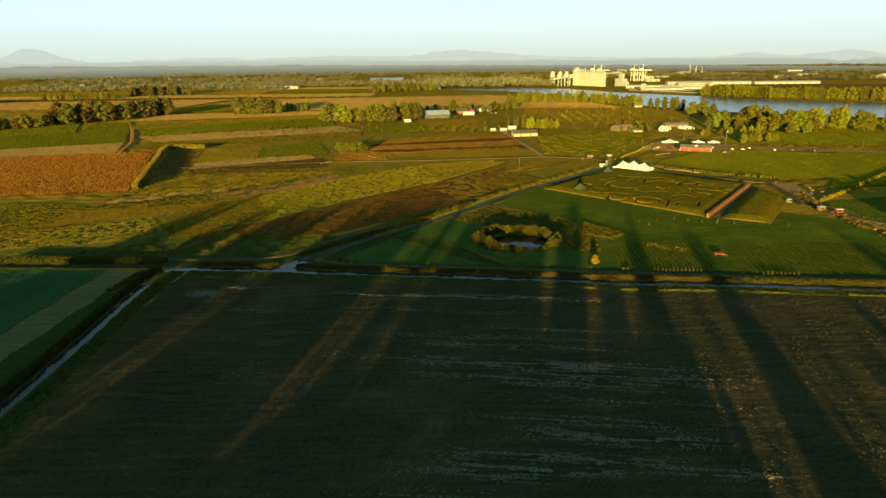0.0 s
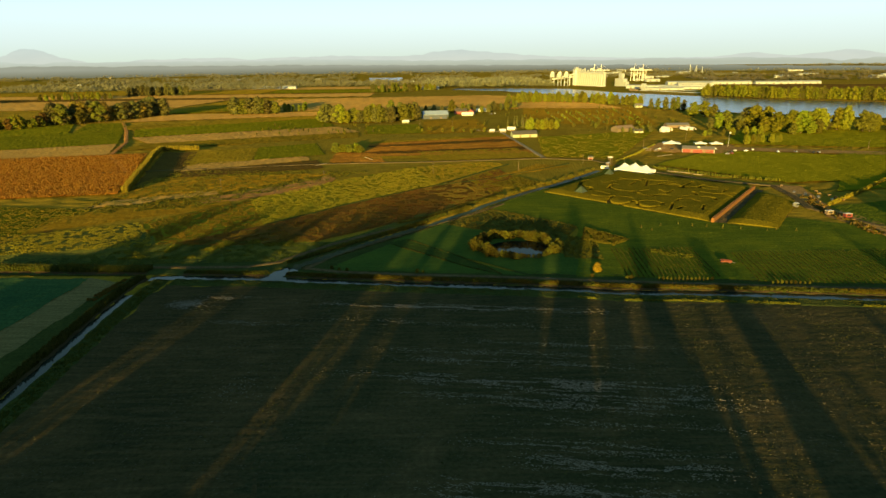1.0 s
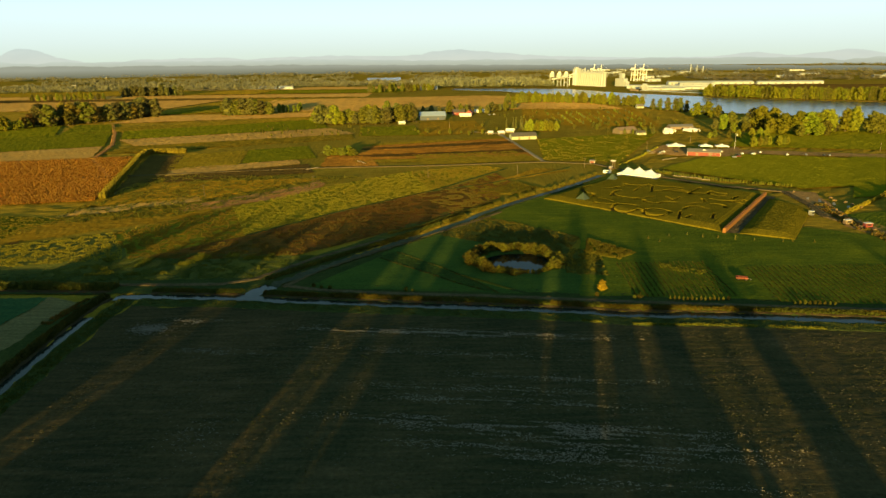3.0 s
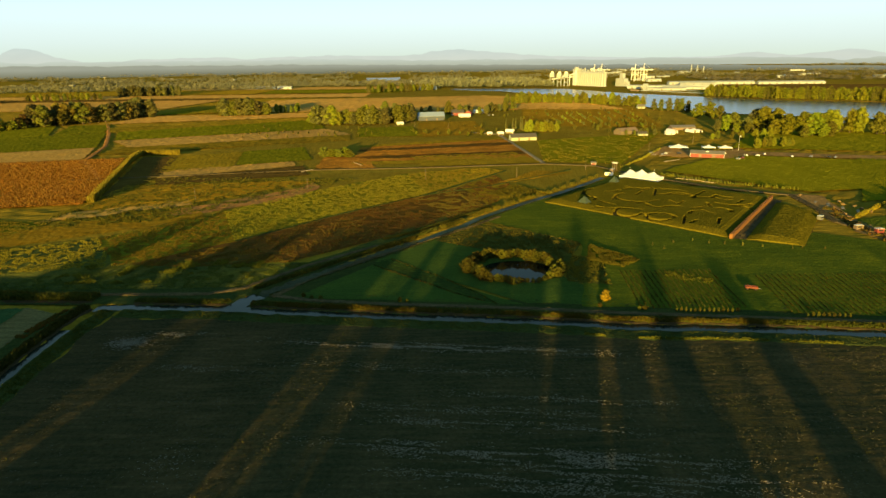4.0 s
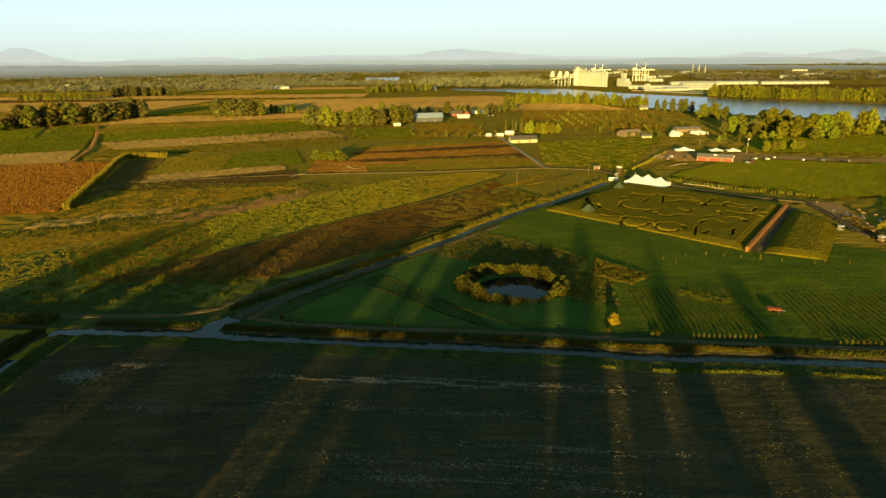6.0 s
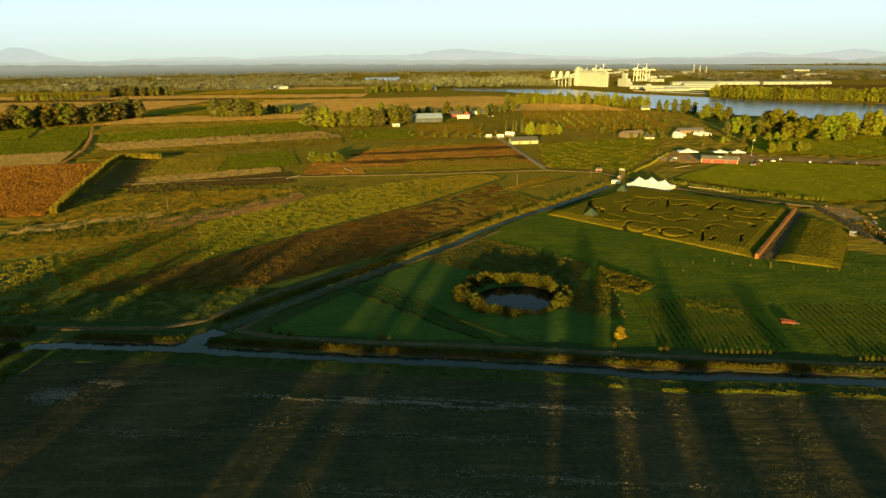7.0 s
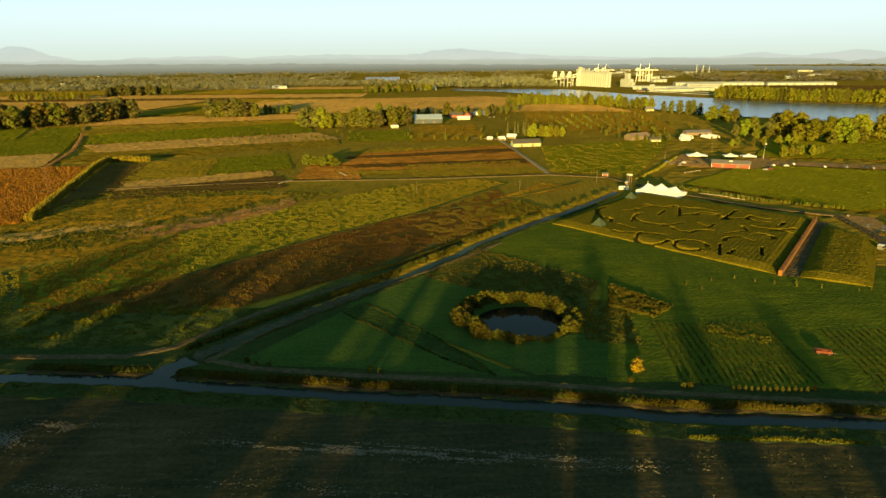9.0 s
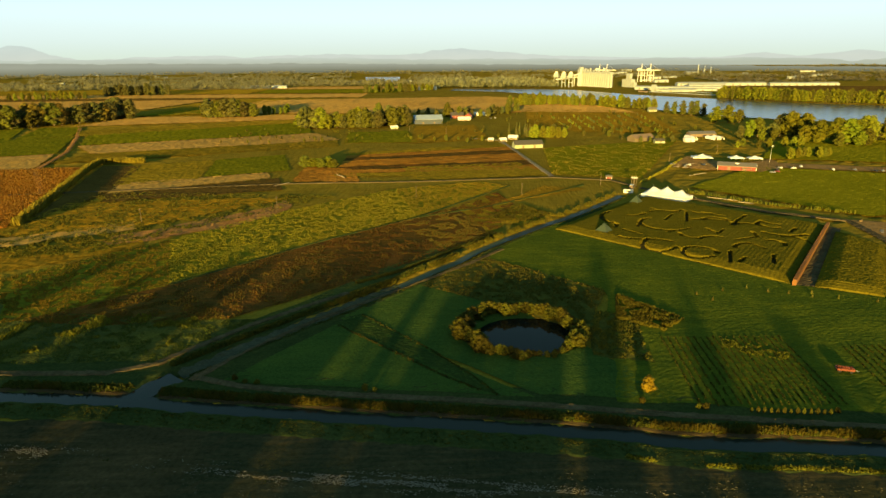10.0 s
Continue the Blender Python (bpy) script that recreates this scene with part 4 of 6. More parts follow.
# straw left in lines on the stubble
def straw_lines():
    rows = []
    for y, x0, x1, k in ((249.3, -80, 78, 330), (251, -112, -86, 60), (247.5, -45, 25, 90), (217, 0, 80, 60), (208, -35, 60, 70), (201, -25, 60, 130), (189, -46, 92, 300), (186, -24, 75, 220), (182, 0, 110, 150),
                         (178, -30, 90, 160), (174, 0, 70, 90), (166, 10, 90, 60), (154, 0, 70, 140), (148, 15, 70, 150), (145, 15, 70, 130), (136, -10, 60, 190), (131, -10, 40, 220), (127, -20, 30, 130),
                         (133, 45, 80, 90), (118, -40, 60, 120), (232, -70, 60, 60), (226, -100, -60, 40)):
        k = k * 12
        x = x0 - 8 + (x1 - x0 + 16) * (rng.random(k) * 0.55 + 0.45 * (rng.random(k) + rng.random(k)) / 2)
        off = rng.choice([-1.6, -0.6, 0.0, 0.5, 1.7], k)
        rows.append(np.stack([x, y - 0.115 * x + off + rng.normal(0, 0.75, k)], 1))
    p = np.concatenate(rows)
    m = np.array([noise.noise((q[0] / 16, (q[1] + 0.115 * q[0]) / 1.3, 4.2)) + 0.35 * noise.noise((q[0] / 2.5, q[1] / 2.5, 1.2)) for q in p])
    return p[m > np.quantile(m, 0.5)]


def straw(name, points, long, mat, label, wide=0.05):
    """Flat wisps of straw left along the combine's rows."""
    k = len(points)
    a = radians(-6.6) + rng.normal(0, 0.3, k)
    size = 0.3 + rng.random(k) ** 2
    h, w = long * size / 2, wide * (0.6 + rng.random(k))
    dx, dy = np.cos(a), np.sin(a)
    z = ground_z(points[:, 0], points[:, 1]) + LIFT[0] + 0.04 + 0.08 * rng.random(k)
    corners = [np.stack([points[:, 0] + i * h * dx - j * w * dy, points[:, 1] + i * h * dy + j * w * dx, z + 0.05 * j], 1) for i, j in ((-1, -1), (1, -0.4), (0.8, 1), (-0.7, 0.7))]
    verts = np.stack(corners, 1).reshape(-1, 3)
    mid = np.array([points[:, 0].mean(), points[:, 1].mean(), 0])
    ob = new(name, tri_mesh(name, verts - mid, 4, [(0, 1, 2), (0, 2, 3)], mat))
    ob.location = mid
    return tagged(ob, label, "straw", kind="stuff")


straw("straw_residue", straw_lines(), 0.6, M["residue"], "pale straw residue in lines on the stubble", 0.042)
straw("straw_residue", clumped(inside([(-130, 110), (260, 110), (240, 235), (-134, 268)], 16000), 12, 0.5), 0.6, M["residue_dull"], "scattered dull straw on the stubble", 0.07)
straw("straw_residue", np.array([-115, 256]) + rng.normal(0, 1, (700, 2)) * (3.6, 2.2), 0.9, M["residue"], "pale patch of straw and chalk on the stubble", 0.08)
straw("straw_residue", np.array([-71, 183]) + rng.normal(0, 1, (160, 2)) * (5.0, 5.0), 0.6, M["residue"], "pale scraps of straw on the stubble", 0.05)
tufts("stubble_weeds", clumped(inside([(-130, 110), (240, 110), (230, 240), (-134, 272)], 22000), 7, 0.5), 0.16, 0.5, M["bank"], "low dark weeds in the stubble", "weeds", 3, 0.8)

# ---- corn maze ----
MAZE = [(165, 384), (240, 483), (156, 566), (76, 480)]
field("ground_maze_floor", MAZE, M["maze_floor"], "trodden earth floor of the corn maze")
field("ground_corn_block_floor", [(174, 380), (199, 366), (246, 432), (239, 470)], M["maze_floor"], "earth under the corn block")
field("ground_corridor", [(165, 383), (174, 380), (246, 476), (238, 484)], M["earth"], "bare earth lane between two corn blocks", wild=0.2)
MAZE_PATHS = [
    ("arc", 125, 440, 9.0, 0.3, 5.8), ("arc", 141, 426, 8.5, -0.5, 5.3), ("arc", 196, 440, 13.0, -1.4, 1.5), ("arc", 186, 440, 6.0, -1.2, 1.9),
    ("line", 167, 512, 158, 488), ("line", 157, 427, 149, 409), ("line", 176, 420, 169, 406), ("line", 160, 416, 153, 409), ("line", 200, 501, 180, 478),
    ("arc", 143, 482, 15.0, 1.9, 4.9), ("arc", 132, 495, 24.0, 2.1, 3.6), ("line", 155, 505, 145, 490), ("arc", 158, 524, 11.0, 3.3, 5.6),
    ("line", 163, 471, 164, 459), ("line", 164, 459, 172, 468), ("line", 169, 447, 184, 452), ("line", 184, 453, 186, 463), ("line", 175, 437, 177, 430),
    ("line", 114, 470, 121, 459), ("line", 126, 482, 124, 475), ("arc", 176, 488, 8.0, 0.0, 3.0), ("arc", 205, 478, 8.0, 2.0, 5.0), ("line", 215, 470, 206, 460),
    ("arc", 150, 458, 7.0, 2.5, 5.8), ("line", 137, 463, 155, 472), ("line", 186, 500, 176, 510), ("arc", 118, 462, 12, 3.6, 5.2),
    ("arc", 168, 470, 22, 0.4, 1.9), ("arc", 150, 505, 10, 0.2, 2.4), ("arc", 205, 470, 16, 3.6, 5.4), ("arc", 172, 430, 10, 1.2, 3.0), ("arc", 130, 512, 9, 4.2, 6.0),
    ("arc", 190, 472, 9, 0.2, 2.6), ("arc", 158, 446, 8, 0.6, 2.9), ("arc", 212, 486, 9, 2.8, 4.6), ("arc", 104, 482, 9, 5.4, 6.9), ("arc", 178, 515, 9, 3.4, 5.2),
]


def maze_open(p):
    shut = np.zeros(len(p), bool)
    for kind, a, b, c, d, *e in MAZE_PATHS:
        if kind == "arc":
            ang = np.arctan2(p[:, 1] - b, p[:, 0] - a) % (2 * math.pi)
            lo, hi = d % (2 * math.pi), e[0] % (2 * math.pi)
            in_arc = (ang >= lo) & (ang <= hi) if lo < hi else (ang >= lo) | (ang <= hi)
            shut |= (np.abs(np.hypot(p[:, 0] - a, p[:, 1] - b) - c) < 1.6) & in_arc
        else:
            shut |= distance_to([(a, b), (c, d)], p[:, 0], p[:, 1]) < 1.25
    return shut


def corn_mass(name, corners, mat, label, cell, high, paths=False):
    """The closed mass of a corn stand: an uneven top over cells of standing corn, with clean-cut walls at its paths."""
    a, b, c, d = [np.array(q, float) for q in corners]
    n, k = round(np.linalg.norm(b - a) / cell), round(np.linalg.norm(d - a) / cell)
    u, v = np.meshgrid(np.arange(n + 1) / n, np.arange(k + 1) / k)
    u, v = u[..., None], v[..., None]
    p = a * (1 - u) * (1 - v) + b * u * (1 - v) + c * u * v + d * (1 - u) * v
    mid = (p[:-1, :-1] + p[1:, 1:]) / 2
    solid = ~maze_open(mid.reshape(-1, 2)).reshape(k, n) if paths else np.ones((k, n), bool)
    z = high * (0.86 + 0.10 * rng.random((k + 1, n + 1)) + 0.03 * ((np.arange(k + 1) % 3 == 0)[:, None]))
    for ring, f in [(r, 0.42 + 0.58 * (r / 9) ** 0.8) for r in range(9)]:
        if n > 26 and k > 26:
            z[ring, :] *= f
            z[-1 - ring, :] *= f
            z[:, ring] *= f
            z[:, -1 - ring] *= f
    top = np.concatenate([p, z[..., None]], -1).reshape(-1, 3)
    low = top * (1, 1, 0)
    m, fs = n + 1, []
    for j in range(k):
        for i in range(n):
            if not solid[j, i]:
                continue
            q = (j * m + i, j * m + i + 1, (j + 1) * m + i + 1, (j + 1) * m + i)
            fs.append(q)
            for (dj, di), (e, f) in (((-1, 0), (0, 1)), ((0, 1), (1, 2)), ((1, 0), (2, 3)), ((0, -1), (3, 0))):
                jj, ii = j + dj, i + di
                if not (0 <= jj < k and 0 <= ii < n and solid[jj, ii]):
                    fs.append((q[e], q[e] + m * (k + 1), q[f] + m * (k + 1), q[f]))
    centre = top.mean(0) * (1, 1, 0)
    ob = new(name, mesh_of(name, np.concatenate([top, low]) - centre, fs, mat))
    ob.location = centre
    return tagged(ob, label, "corn", kind="stuff")


corn_mass("maze_corn_mass", MAZE, M["corn_mass"], "dense olive green corn cut into a maze", 0.75, 3.0, True)
corn_mass("corn_mass", [(174, 380), (199, 366), (246, 432), (239, 470)], M["corn_mass"], "dense olive green corn beside the lane", 0.8, 2.9)
corn_mass("corn_edge", [(165.2, 382.6), (166.6, 381.6), (241.6, 481.2), (240.4, 482.2)], M["corn_dry"], "dry pinkish corn edge along the bare lane", 0.7, 3.2)


# ---- trees ----
def leafy(verts, faces, centre, radius, leaves, size, squash=0.85, mass=2):
    """One lobe of a crown: a broken inner mass and loose leaf sprays all round it."""
    bm = bmesh.new()
    if mass:
        bmesh.ops.create_icosphere(bm, subdivisions=mass, radius=0.76)
    base = len(verts)
    for v in bm.verts:
        f = 1 + 0.7 * (random.random() - 0.5)
        verts.append((centre[0] + radius * f * v.co.x, centre[1] + radius * f * v.co.y, centre[2] + squash * radius * f * v.co.z))
    for f in bm.faces:
        faces.append(tuple(base + v.index for v in f.verts))
    bm.free()
    for _ in range(leaves):
        n = Vector((random.gauss(0, 1), random.gauss(0, 1), random.gauss(0.15, 1))).normalized()
        p = Vector(centre) + Vector((n.x, n.y, n.z * squash)) * radius * random.uniform(0.65, 1.3)
        t = (n.cross(Vector((random.gauss(0, 1), random.gauss(0, 1), random.gauss(0, 1)))) + 0.5 * n * random.uniform(-1, 1)).normalized()
        b = n.cross(t).normalized()
        s = size * random.uniform(0.6, 1.3)
        k = len(verts)
        verts += [tuple(p - t * s * 0.6), tuple(p + b * s * 0.45), tuple(p + t * s * 0.7), tuple(p - b * s * 0.4 + n * s * 0.2)]
        faces += [(k, k + 1, k + 2), (k, k + 2, k + 3)]


def tree_trunk(high, radius, limbs):
    bm = bmesh.new()
    bend = [Vector((0, 0, -0.3))]
    for i in range(1, 5):
        bend.append(Vector((random.gauss(0, 0.25), random.gauss(0, 0.25), high * 0.8 * i / 4)))
    for i in range(4):
        tube(bm, bend[i], bend[i + 1], radius * (1 - 0.22 * i), radius * (0.78 - 0.22 * i) + 0.03, 7)
    for _ in range(limbs):
        i = random.choice((1, 2, 3))
        a = random.uniform(0, 2 * math.pi)
        reach = high * random.uniform(0.12, 0.22)
        tube(bm, bend[i], bend[i] + Vector((math.cos(a) * reach, math.sin(a) * reach, high * random.uniform(0.1, 0.2))), radius * 0.4, 0.05, 5)
    return bm


def crown_lobes(count, low, high, reach, small, large):
    """Places and sizes of leafy lobes that fill a full, uneven crown, wider in its lower middle."""
    out = []
    for i in range(count):
        f = (i + random.random()) / count
        z = low + (high - low) * f
        r = reach * math.sin(math.pi * min(1.0, 0.12 + 0.86 * f)) ** 0.7 * random.uniform(0.25, 0.95)
        a = i * 2.4 + random.uniform(-0.5, 0.5)
        out.append(((r * math.cos(a), r * math.sin(a), z), random.uniform(small, large) * (1.1 - 0.35 * f)))
    return out


def tree(shape, leaf, label="", category="tree", fine=True):
    """A tree 20 m high: trunk with limbs, and a crown of leafy lobes with gaps."""
    top = empty("tree" if category == "tree" else "bush", pose(0, 0, 0), label, category)
    verts, faces = [], []
    if shape == "broad":
        lobes = crown_lobes(26, 2.0, 17.5, 5.6, 1.7, 3.0)
        leaves, size = 22, 1.35
    elif shape == "tall":
        lobes = crown_lobes(20, 1.5, 18.6, 3.0, 1.2, 2.0)
        leaves, size = 20, 1.15
    elif shape == "thin":
        lobes = [((random.gauss(0, 1.6), random.gauss(0, 1.6), 2.5 + 16 * i / 9), 2.6) for i in range(10)]
        leaves, size = 40, 1.0
    elif shape == "column":
        lobes = [((random.gauss(0, 0.3), random.gauss(0, 0.3), 1.8 + 17 * i / 9), 1.75 - 0.14 * i) for i in range(10)]
        leaves, size = 34, 0.9
    elif shape == "round":
        lobes = crown_lobes(22, 1.5, 17.0, 7.2, 2.2, 3.6)
        leaves, size = 26, 1.6
    else:
        lobes = crown_lobes(22, 1.5, 16.0, 7.6, 2.2, 3.6)
        leaves, size = 26, 1.5
    for c, r in lobes:
        leafy(verts, faces, c, r, leaves * 2 if fine else leaves // 2, size * (0.8 if fine else 1.1), mass=0 if shape == "thin" else 2 if fine else 1)
    part("trunk", tree_trunk(19 if shape != "bush" else 9, 0.42, 5), M["bark"], top)
    part("crown", mesh_of("crown", verts, faces, M[leaf]), M[leaf], top)
    top["fresh"] = 1
    return top


random.seed(11)
KINDS = {
    "olive": [tree("broad", "leaf_olive", "broad olive-green tree with a loose crown"), tree("broad", "leaf_olive", "broad olive-green tree with a loose crown")],
    "dark": [tree("broad", "leaf_dark", "dark-leaved broad tree in a grove"), tree("broad", "leaf_dark", "dark-leaved broad tree in a grove")],
    "green": [tree("broad", "leaf_green", "sunlit green broad tree near the river"), tree("broad", "leaf_green", "sunlit green broad tree near the river")],
    "gold": [tree("broad", "leaf_gold", "broad tree with yellowing autumn leaves"), tree("broad", "leaf_gold", "broad tree with yellowing autumn leaves")],
    "rust": [tree("broad", "leaf_rust", "broad tree with rusty autumn leaves")],
    "tall": [tree("tall", "leaf_olive", "tall slender olive-green poplar"), tree("tall", "leaf_olive", "tall slender olive-green poplar")],
    "column": [tree("column", "leaf_dark", "dark columnar cypress by a farmhouse")],
    "willow": [tree("bush", "willow", "golden-green willow bush at the pond's edge", "bush"), tree("bush", "willow", "golden-green willow bush at the pond's edge", "bush")],
    "goldbush": [tree("round", "gold_bush", "round golden autumn bush by the canal", "bush")],
}
# lighter models, only for the woods that are joined into one mesh
MODELS = {
    "olive": [tree("broad", "leaf_olive", fine=False), tree("broad", "leaf_olive", fine=False)],
    "dark": [tree("broad", "leaf_dark", fine=False)],
    "green": [tree("broad", "leaf_green", fine=False)],
    "gold": [tree("broad", "leaf_gold", fine=False), tree("broad", "leaf_gold", fine=False)],
    "tall": [tree("tall", "leaf_olive", fine=False), tree("tall", "leaf_olive", fine=False)],
    "thin": [tree("thin", "leaf_olive", fine=False)],
}


def plant(kind, x, y, high, group="", wide=1.0):
    proto = random.choice(KINDS[kind])
    s = high / 20.0
    m = pose(x, y, float(ground_z(x, y)) - 0.1, 0, 0, random.uniform(0, 360)) @ Matrix.Diagonal((s * wide, s * wide, s, 1))
    if proto.get("fresh"):
        del proto["fresh"]
        proto.matrix_basis = m
        return tagged(proto, group=group)
    ob = proto.copy()
    scene.collection.objects.link(ob)
    ob.matrix_basis = m
    for ch in proto.children:
        c = ch.copy()
        scene.collection.objects.link(c)
        c.parent = ob
    return tagged(ob, group=group)


JOINED = {}


def plant_joined(name, kind, x, y, high, wide=1.0):
    """Notes a tree for a wood that is joined into one mesh."""
    JOINED.setdefault(name, []).append((random.choice(MODELS[kind]), x, y, high, wide, random.uniform(0, 2 * math.pi)))


def join_wood(name, label):
    """One mesh for a wood in which nobody could count the trees."""
    co, tri, mats, slots, base = [], [], [], [], 0
    for proto, x, y, high, wide, turn in JOINED[name]:
        s, c, n = high / 20.0, math.cos(turn), math.sin(turn)
        for ch in proto.children:
            me = ch.data
            v = np.empty(len(me.vertices) * 3)
            me.vertices.foreach_get("co", v)
            v = v.reshape(-1, 3) * (s * wide, s * wide, s)
            co.append(np.stack([v[:, 0] * c - v[:, 1] * n + x, v[:, 0] * n + v[:, 1] * c + y, v[:, 2] + float(ground_z(x, y))], 1))
            me.calc_loop_triangles()
            t = np.empty(len(me.loop_triangles) * 3, dtype=np.int32)
            me.loop_triangles.foreach_get("vertices", t)
            tri.append(t.reshape(-1, 3) + base)
            if me.materials[0] not in mats:
                mats.append(me.materials[0])
            slots.append(np.full(len(t) // 3, mats.index(me.materials[0]), dtype=np.int32))
            base += len(v)
    co, tri, slots = np.concatenate(co), np.concatenate(tri), np.concatenate(slots)
    mid = co.mean(0) * (1, 1, 0)
    me = bpy.data.meshes.new(name)
    me.vertices.add(len(co)), me.loops.add(tri.size), me.polygons.add(len(tri))
    me.vertices.foreach_set("co", (co - mid).astype(np.float32).ravel())
    me.loops.foreach_set("vertex_index", tri.ravel())
    me.polygons.foreach_set("loop_start", (np.arange(len(tri)) * 3).astype(np.int32))
    for m in mats:
        me.materials.append(m)
    me.polygons.foreach_set("material_index", slots)
    me.update(calc_edges=True)
    ob = new(name, me)
    ob.location = mid
    return tagged(ob, label, "woods", kind="stuff")


def row(kinds, line, step, low, high, group, depth=6.0, wide=1.0, joined=""):
    for x, y, h in along(line, step):
        o = random.uniform(-depth, depth)
        if joined:
            plant_joined(joined, random.choice(kinds), x - o * math.sin(h), y + o * math.cos(h), random.uniform(low, high), wide)
            continue
        plant(random.choice(kinds), x - o * math.sin(h) + random.uniform(-2, 2), y + o * math.cos(h), random.uniform(low, high), group, wide)


# the wood behind the camera, whose shadows fall over the near fields: its height, stretch by stretch across the sun's way
WOOD = [(-420, -262, 24), (-262, -238, 38), (-238, -223, 29), (-223, -204, 36), (-204, -196, 30), (-196, -162, 38.5), (-148, -96, 42), (-81, -77, 36), (-69, -17, 38), (-17, -9, 27), (-9, 1, 34),
        (1, 9, 23), (9, 20, 32), (20, 26, 23.5), (26, 37, 34), (37, 46, 22), (58.5, 61, 20), (61, 70, 33), (85, 94, 17), (94, 111, 22), (111, 117, 27), (117, 146, 22), (146, 158, 35), (158, 190, 23), (190, 206, 38), (206, 340, 26)]
TALL = [(-251, 40), (-243, 47), (-212, 43), (-206, 40), (-184, 44), (-175, 39), (-165, 39), (-124, 43), (-117, 42), (-108, 38), (-97, 44), (-79, 43), (-52, 38), (-36, 38), (-7, 42), (-3, 45), (1, 42), (29, 37), (33, 41), (63, 38), (67, 37), (151, 40), (156, 37), (194, 44), (202, 44)]
OPEN = [(-162, -149, 3.2, 11), (-94, -82, 4.2, 13), (-76, -70, 2.2, 16), (47, 58, 8.0, 10), (70, 87, 9.0, 9)]


def in_wood(kind, u, v, high, wide):
    plant_joined("shading_wood", kind, u * AWAY.y + v * AWAY.x, -u * AWAY.x + v * AWAY.y, high, wide)


for u0, u1, h in WOOD:
    n = max(2, round((u1 - u0 - 2) / 3.3))
    for i in range(n):
        u = u0 + 2 + (u1 - u0 - 4) * i / (n - 1)
        in_wood(random.choice(("olive", "dark", "green")), u, random.uniform(-5, 6), h * random.uniform(0.92, 1.06), 11.0 / h)
        in_wood(random.choice(("olive", "dark")), u + random.uniform(-1, 1), 10 + random.uniform(-3, 3), h * 0.85, 11.0 / h)
for u, h in TALL:
    in_wood("tall", u, random.uniform(-4, 4), h, 20.0 / h)
    in_wood("tall", u + random.uniform(-1.5, 1.5), 8, h * 0.86, 24.0 / h)
for u0, u1, step, low in OPEN:
    for i in range(round((u1 - u0) / step)):
        in_wood("thin", u0 + step * (i + 0.5), random.uniform(-4, 4), random.uniform(24, 31), 0.8)
    for i in range(round((u1 - u0) / 3)):
        in_wood("olive", u0 + 3 * (i + 0.5), 12 + random.uniform(-3, 3), low * random.uniform(0.85, 1.1), 0.8)
join_wood("shading_wood", "dense olive wood behind the stubble field")

# trees out on the east side that shade the pastures
row(("olive", "dark"), [(284, 356), (340, 384), (440, 436)], 6, 13, 17, "", 3, joined="roadside_wood")
join_wood("roadside_wood", "belt of roadside trees beside the east pasture")
row(("olive", "dark", "tall", "rust", "dark"), [(-650, 1060), (-590, 1145), (-535, 1236)], 5.5, 22, 40, "wood at the west fields", 12, 1.3)
row(("gold", "rust"), [(-720, 950), (-650, 1040)], 7, 15, 26, "wood at the west fields", 8, 1.3)
row(("dark",), [(-925, 1900), (-790, 1985)], 13, 26, 38, "dark far wood", 14)
row(("gold", "olive"), [(-1090, 1740), (-930, 1800)], 14, 18, 26, "trees of the far west fields", 10)
row(("olive", "dark"), [(-405, 1232), (-322, 1245)], 7, 24, 37, "grove in the stubble", 8, 1.25)
row(("gold", "green"), [(-318, 1290), (-278, 1318)], 9, 14, 20, "grove in the stubble", 5)
row(("olive", "gold", "dark", "olive", "dark"), [(-200, 1052), (-110, 1048), (-45, 1088)], 6, 16, 34, "trees by the farm sheds", 10, 1.25)
plant("olive", -86, 1075, 38, "trees by the farm sheds", 0.8)
plant("dark", -46, 1090, 32, "trees by the farm sheds")
row(("olive", "dark"), [(-205, 1995), (-90, 2060)], 11, 24, 31, "grove before the lake", 14)
row(("gold", "olive"), [(-90, 2065), (-15, 2120)], 12, 18, 25, "grove before the lake", 8)
row(("olive", "green"), [(-124, 709), (-93, 707)], 4.0, 8, 12, "willow clump", 3, 1.7)
row(("column",), [(96, 938), (128, 930)], 8, 15, 20, "cypresses by the farmhouse", 6)
row(("gold",), [(122, 916), (164, 912)], 7, 15, 19, "yellow trees by the shed", 4)
row(("column", "dark"), [(118, 950), (168, 948)], 9, 14, 19, "cypresses by the farmhouse", 5)
row(("gold", "green", "olive"), [(160, 1470), (260, 1480), (330, 1440), (420, 1330)], 9, 18, 30, "riverside trees", 12)
row(("olive", "dark"), [(40, 1200), (90, 1210), (150, 1330)], 14, 14, 22, "trees among the houses", 8)
plant("olive", 20, 1215, 27, "trees among the houses")
row(("tall",), [(416, 1262), (436, 1232), (462, 1204)], 15, 21, 27, "riverside poplars", 4, 1.7)
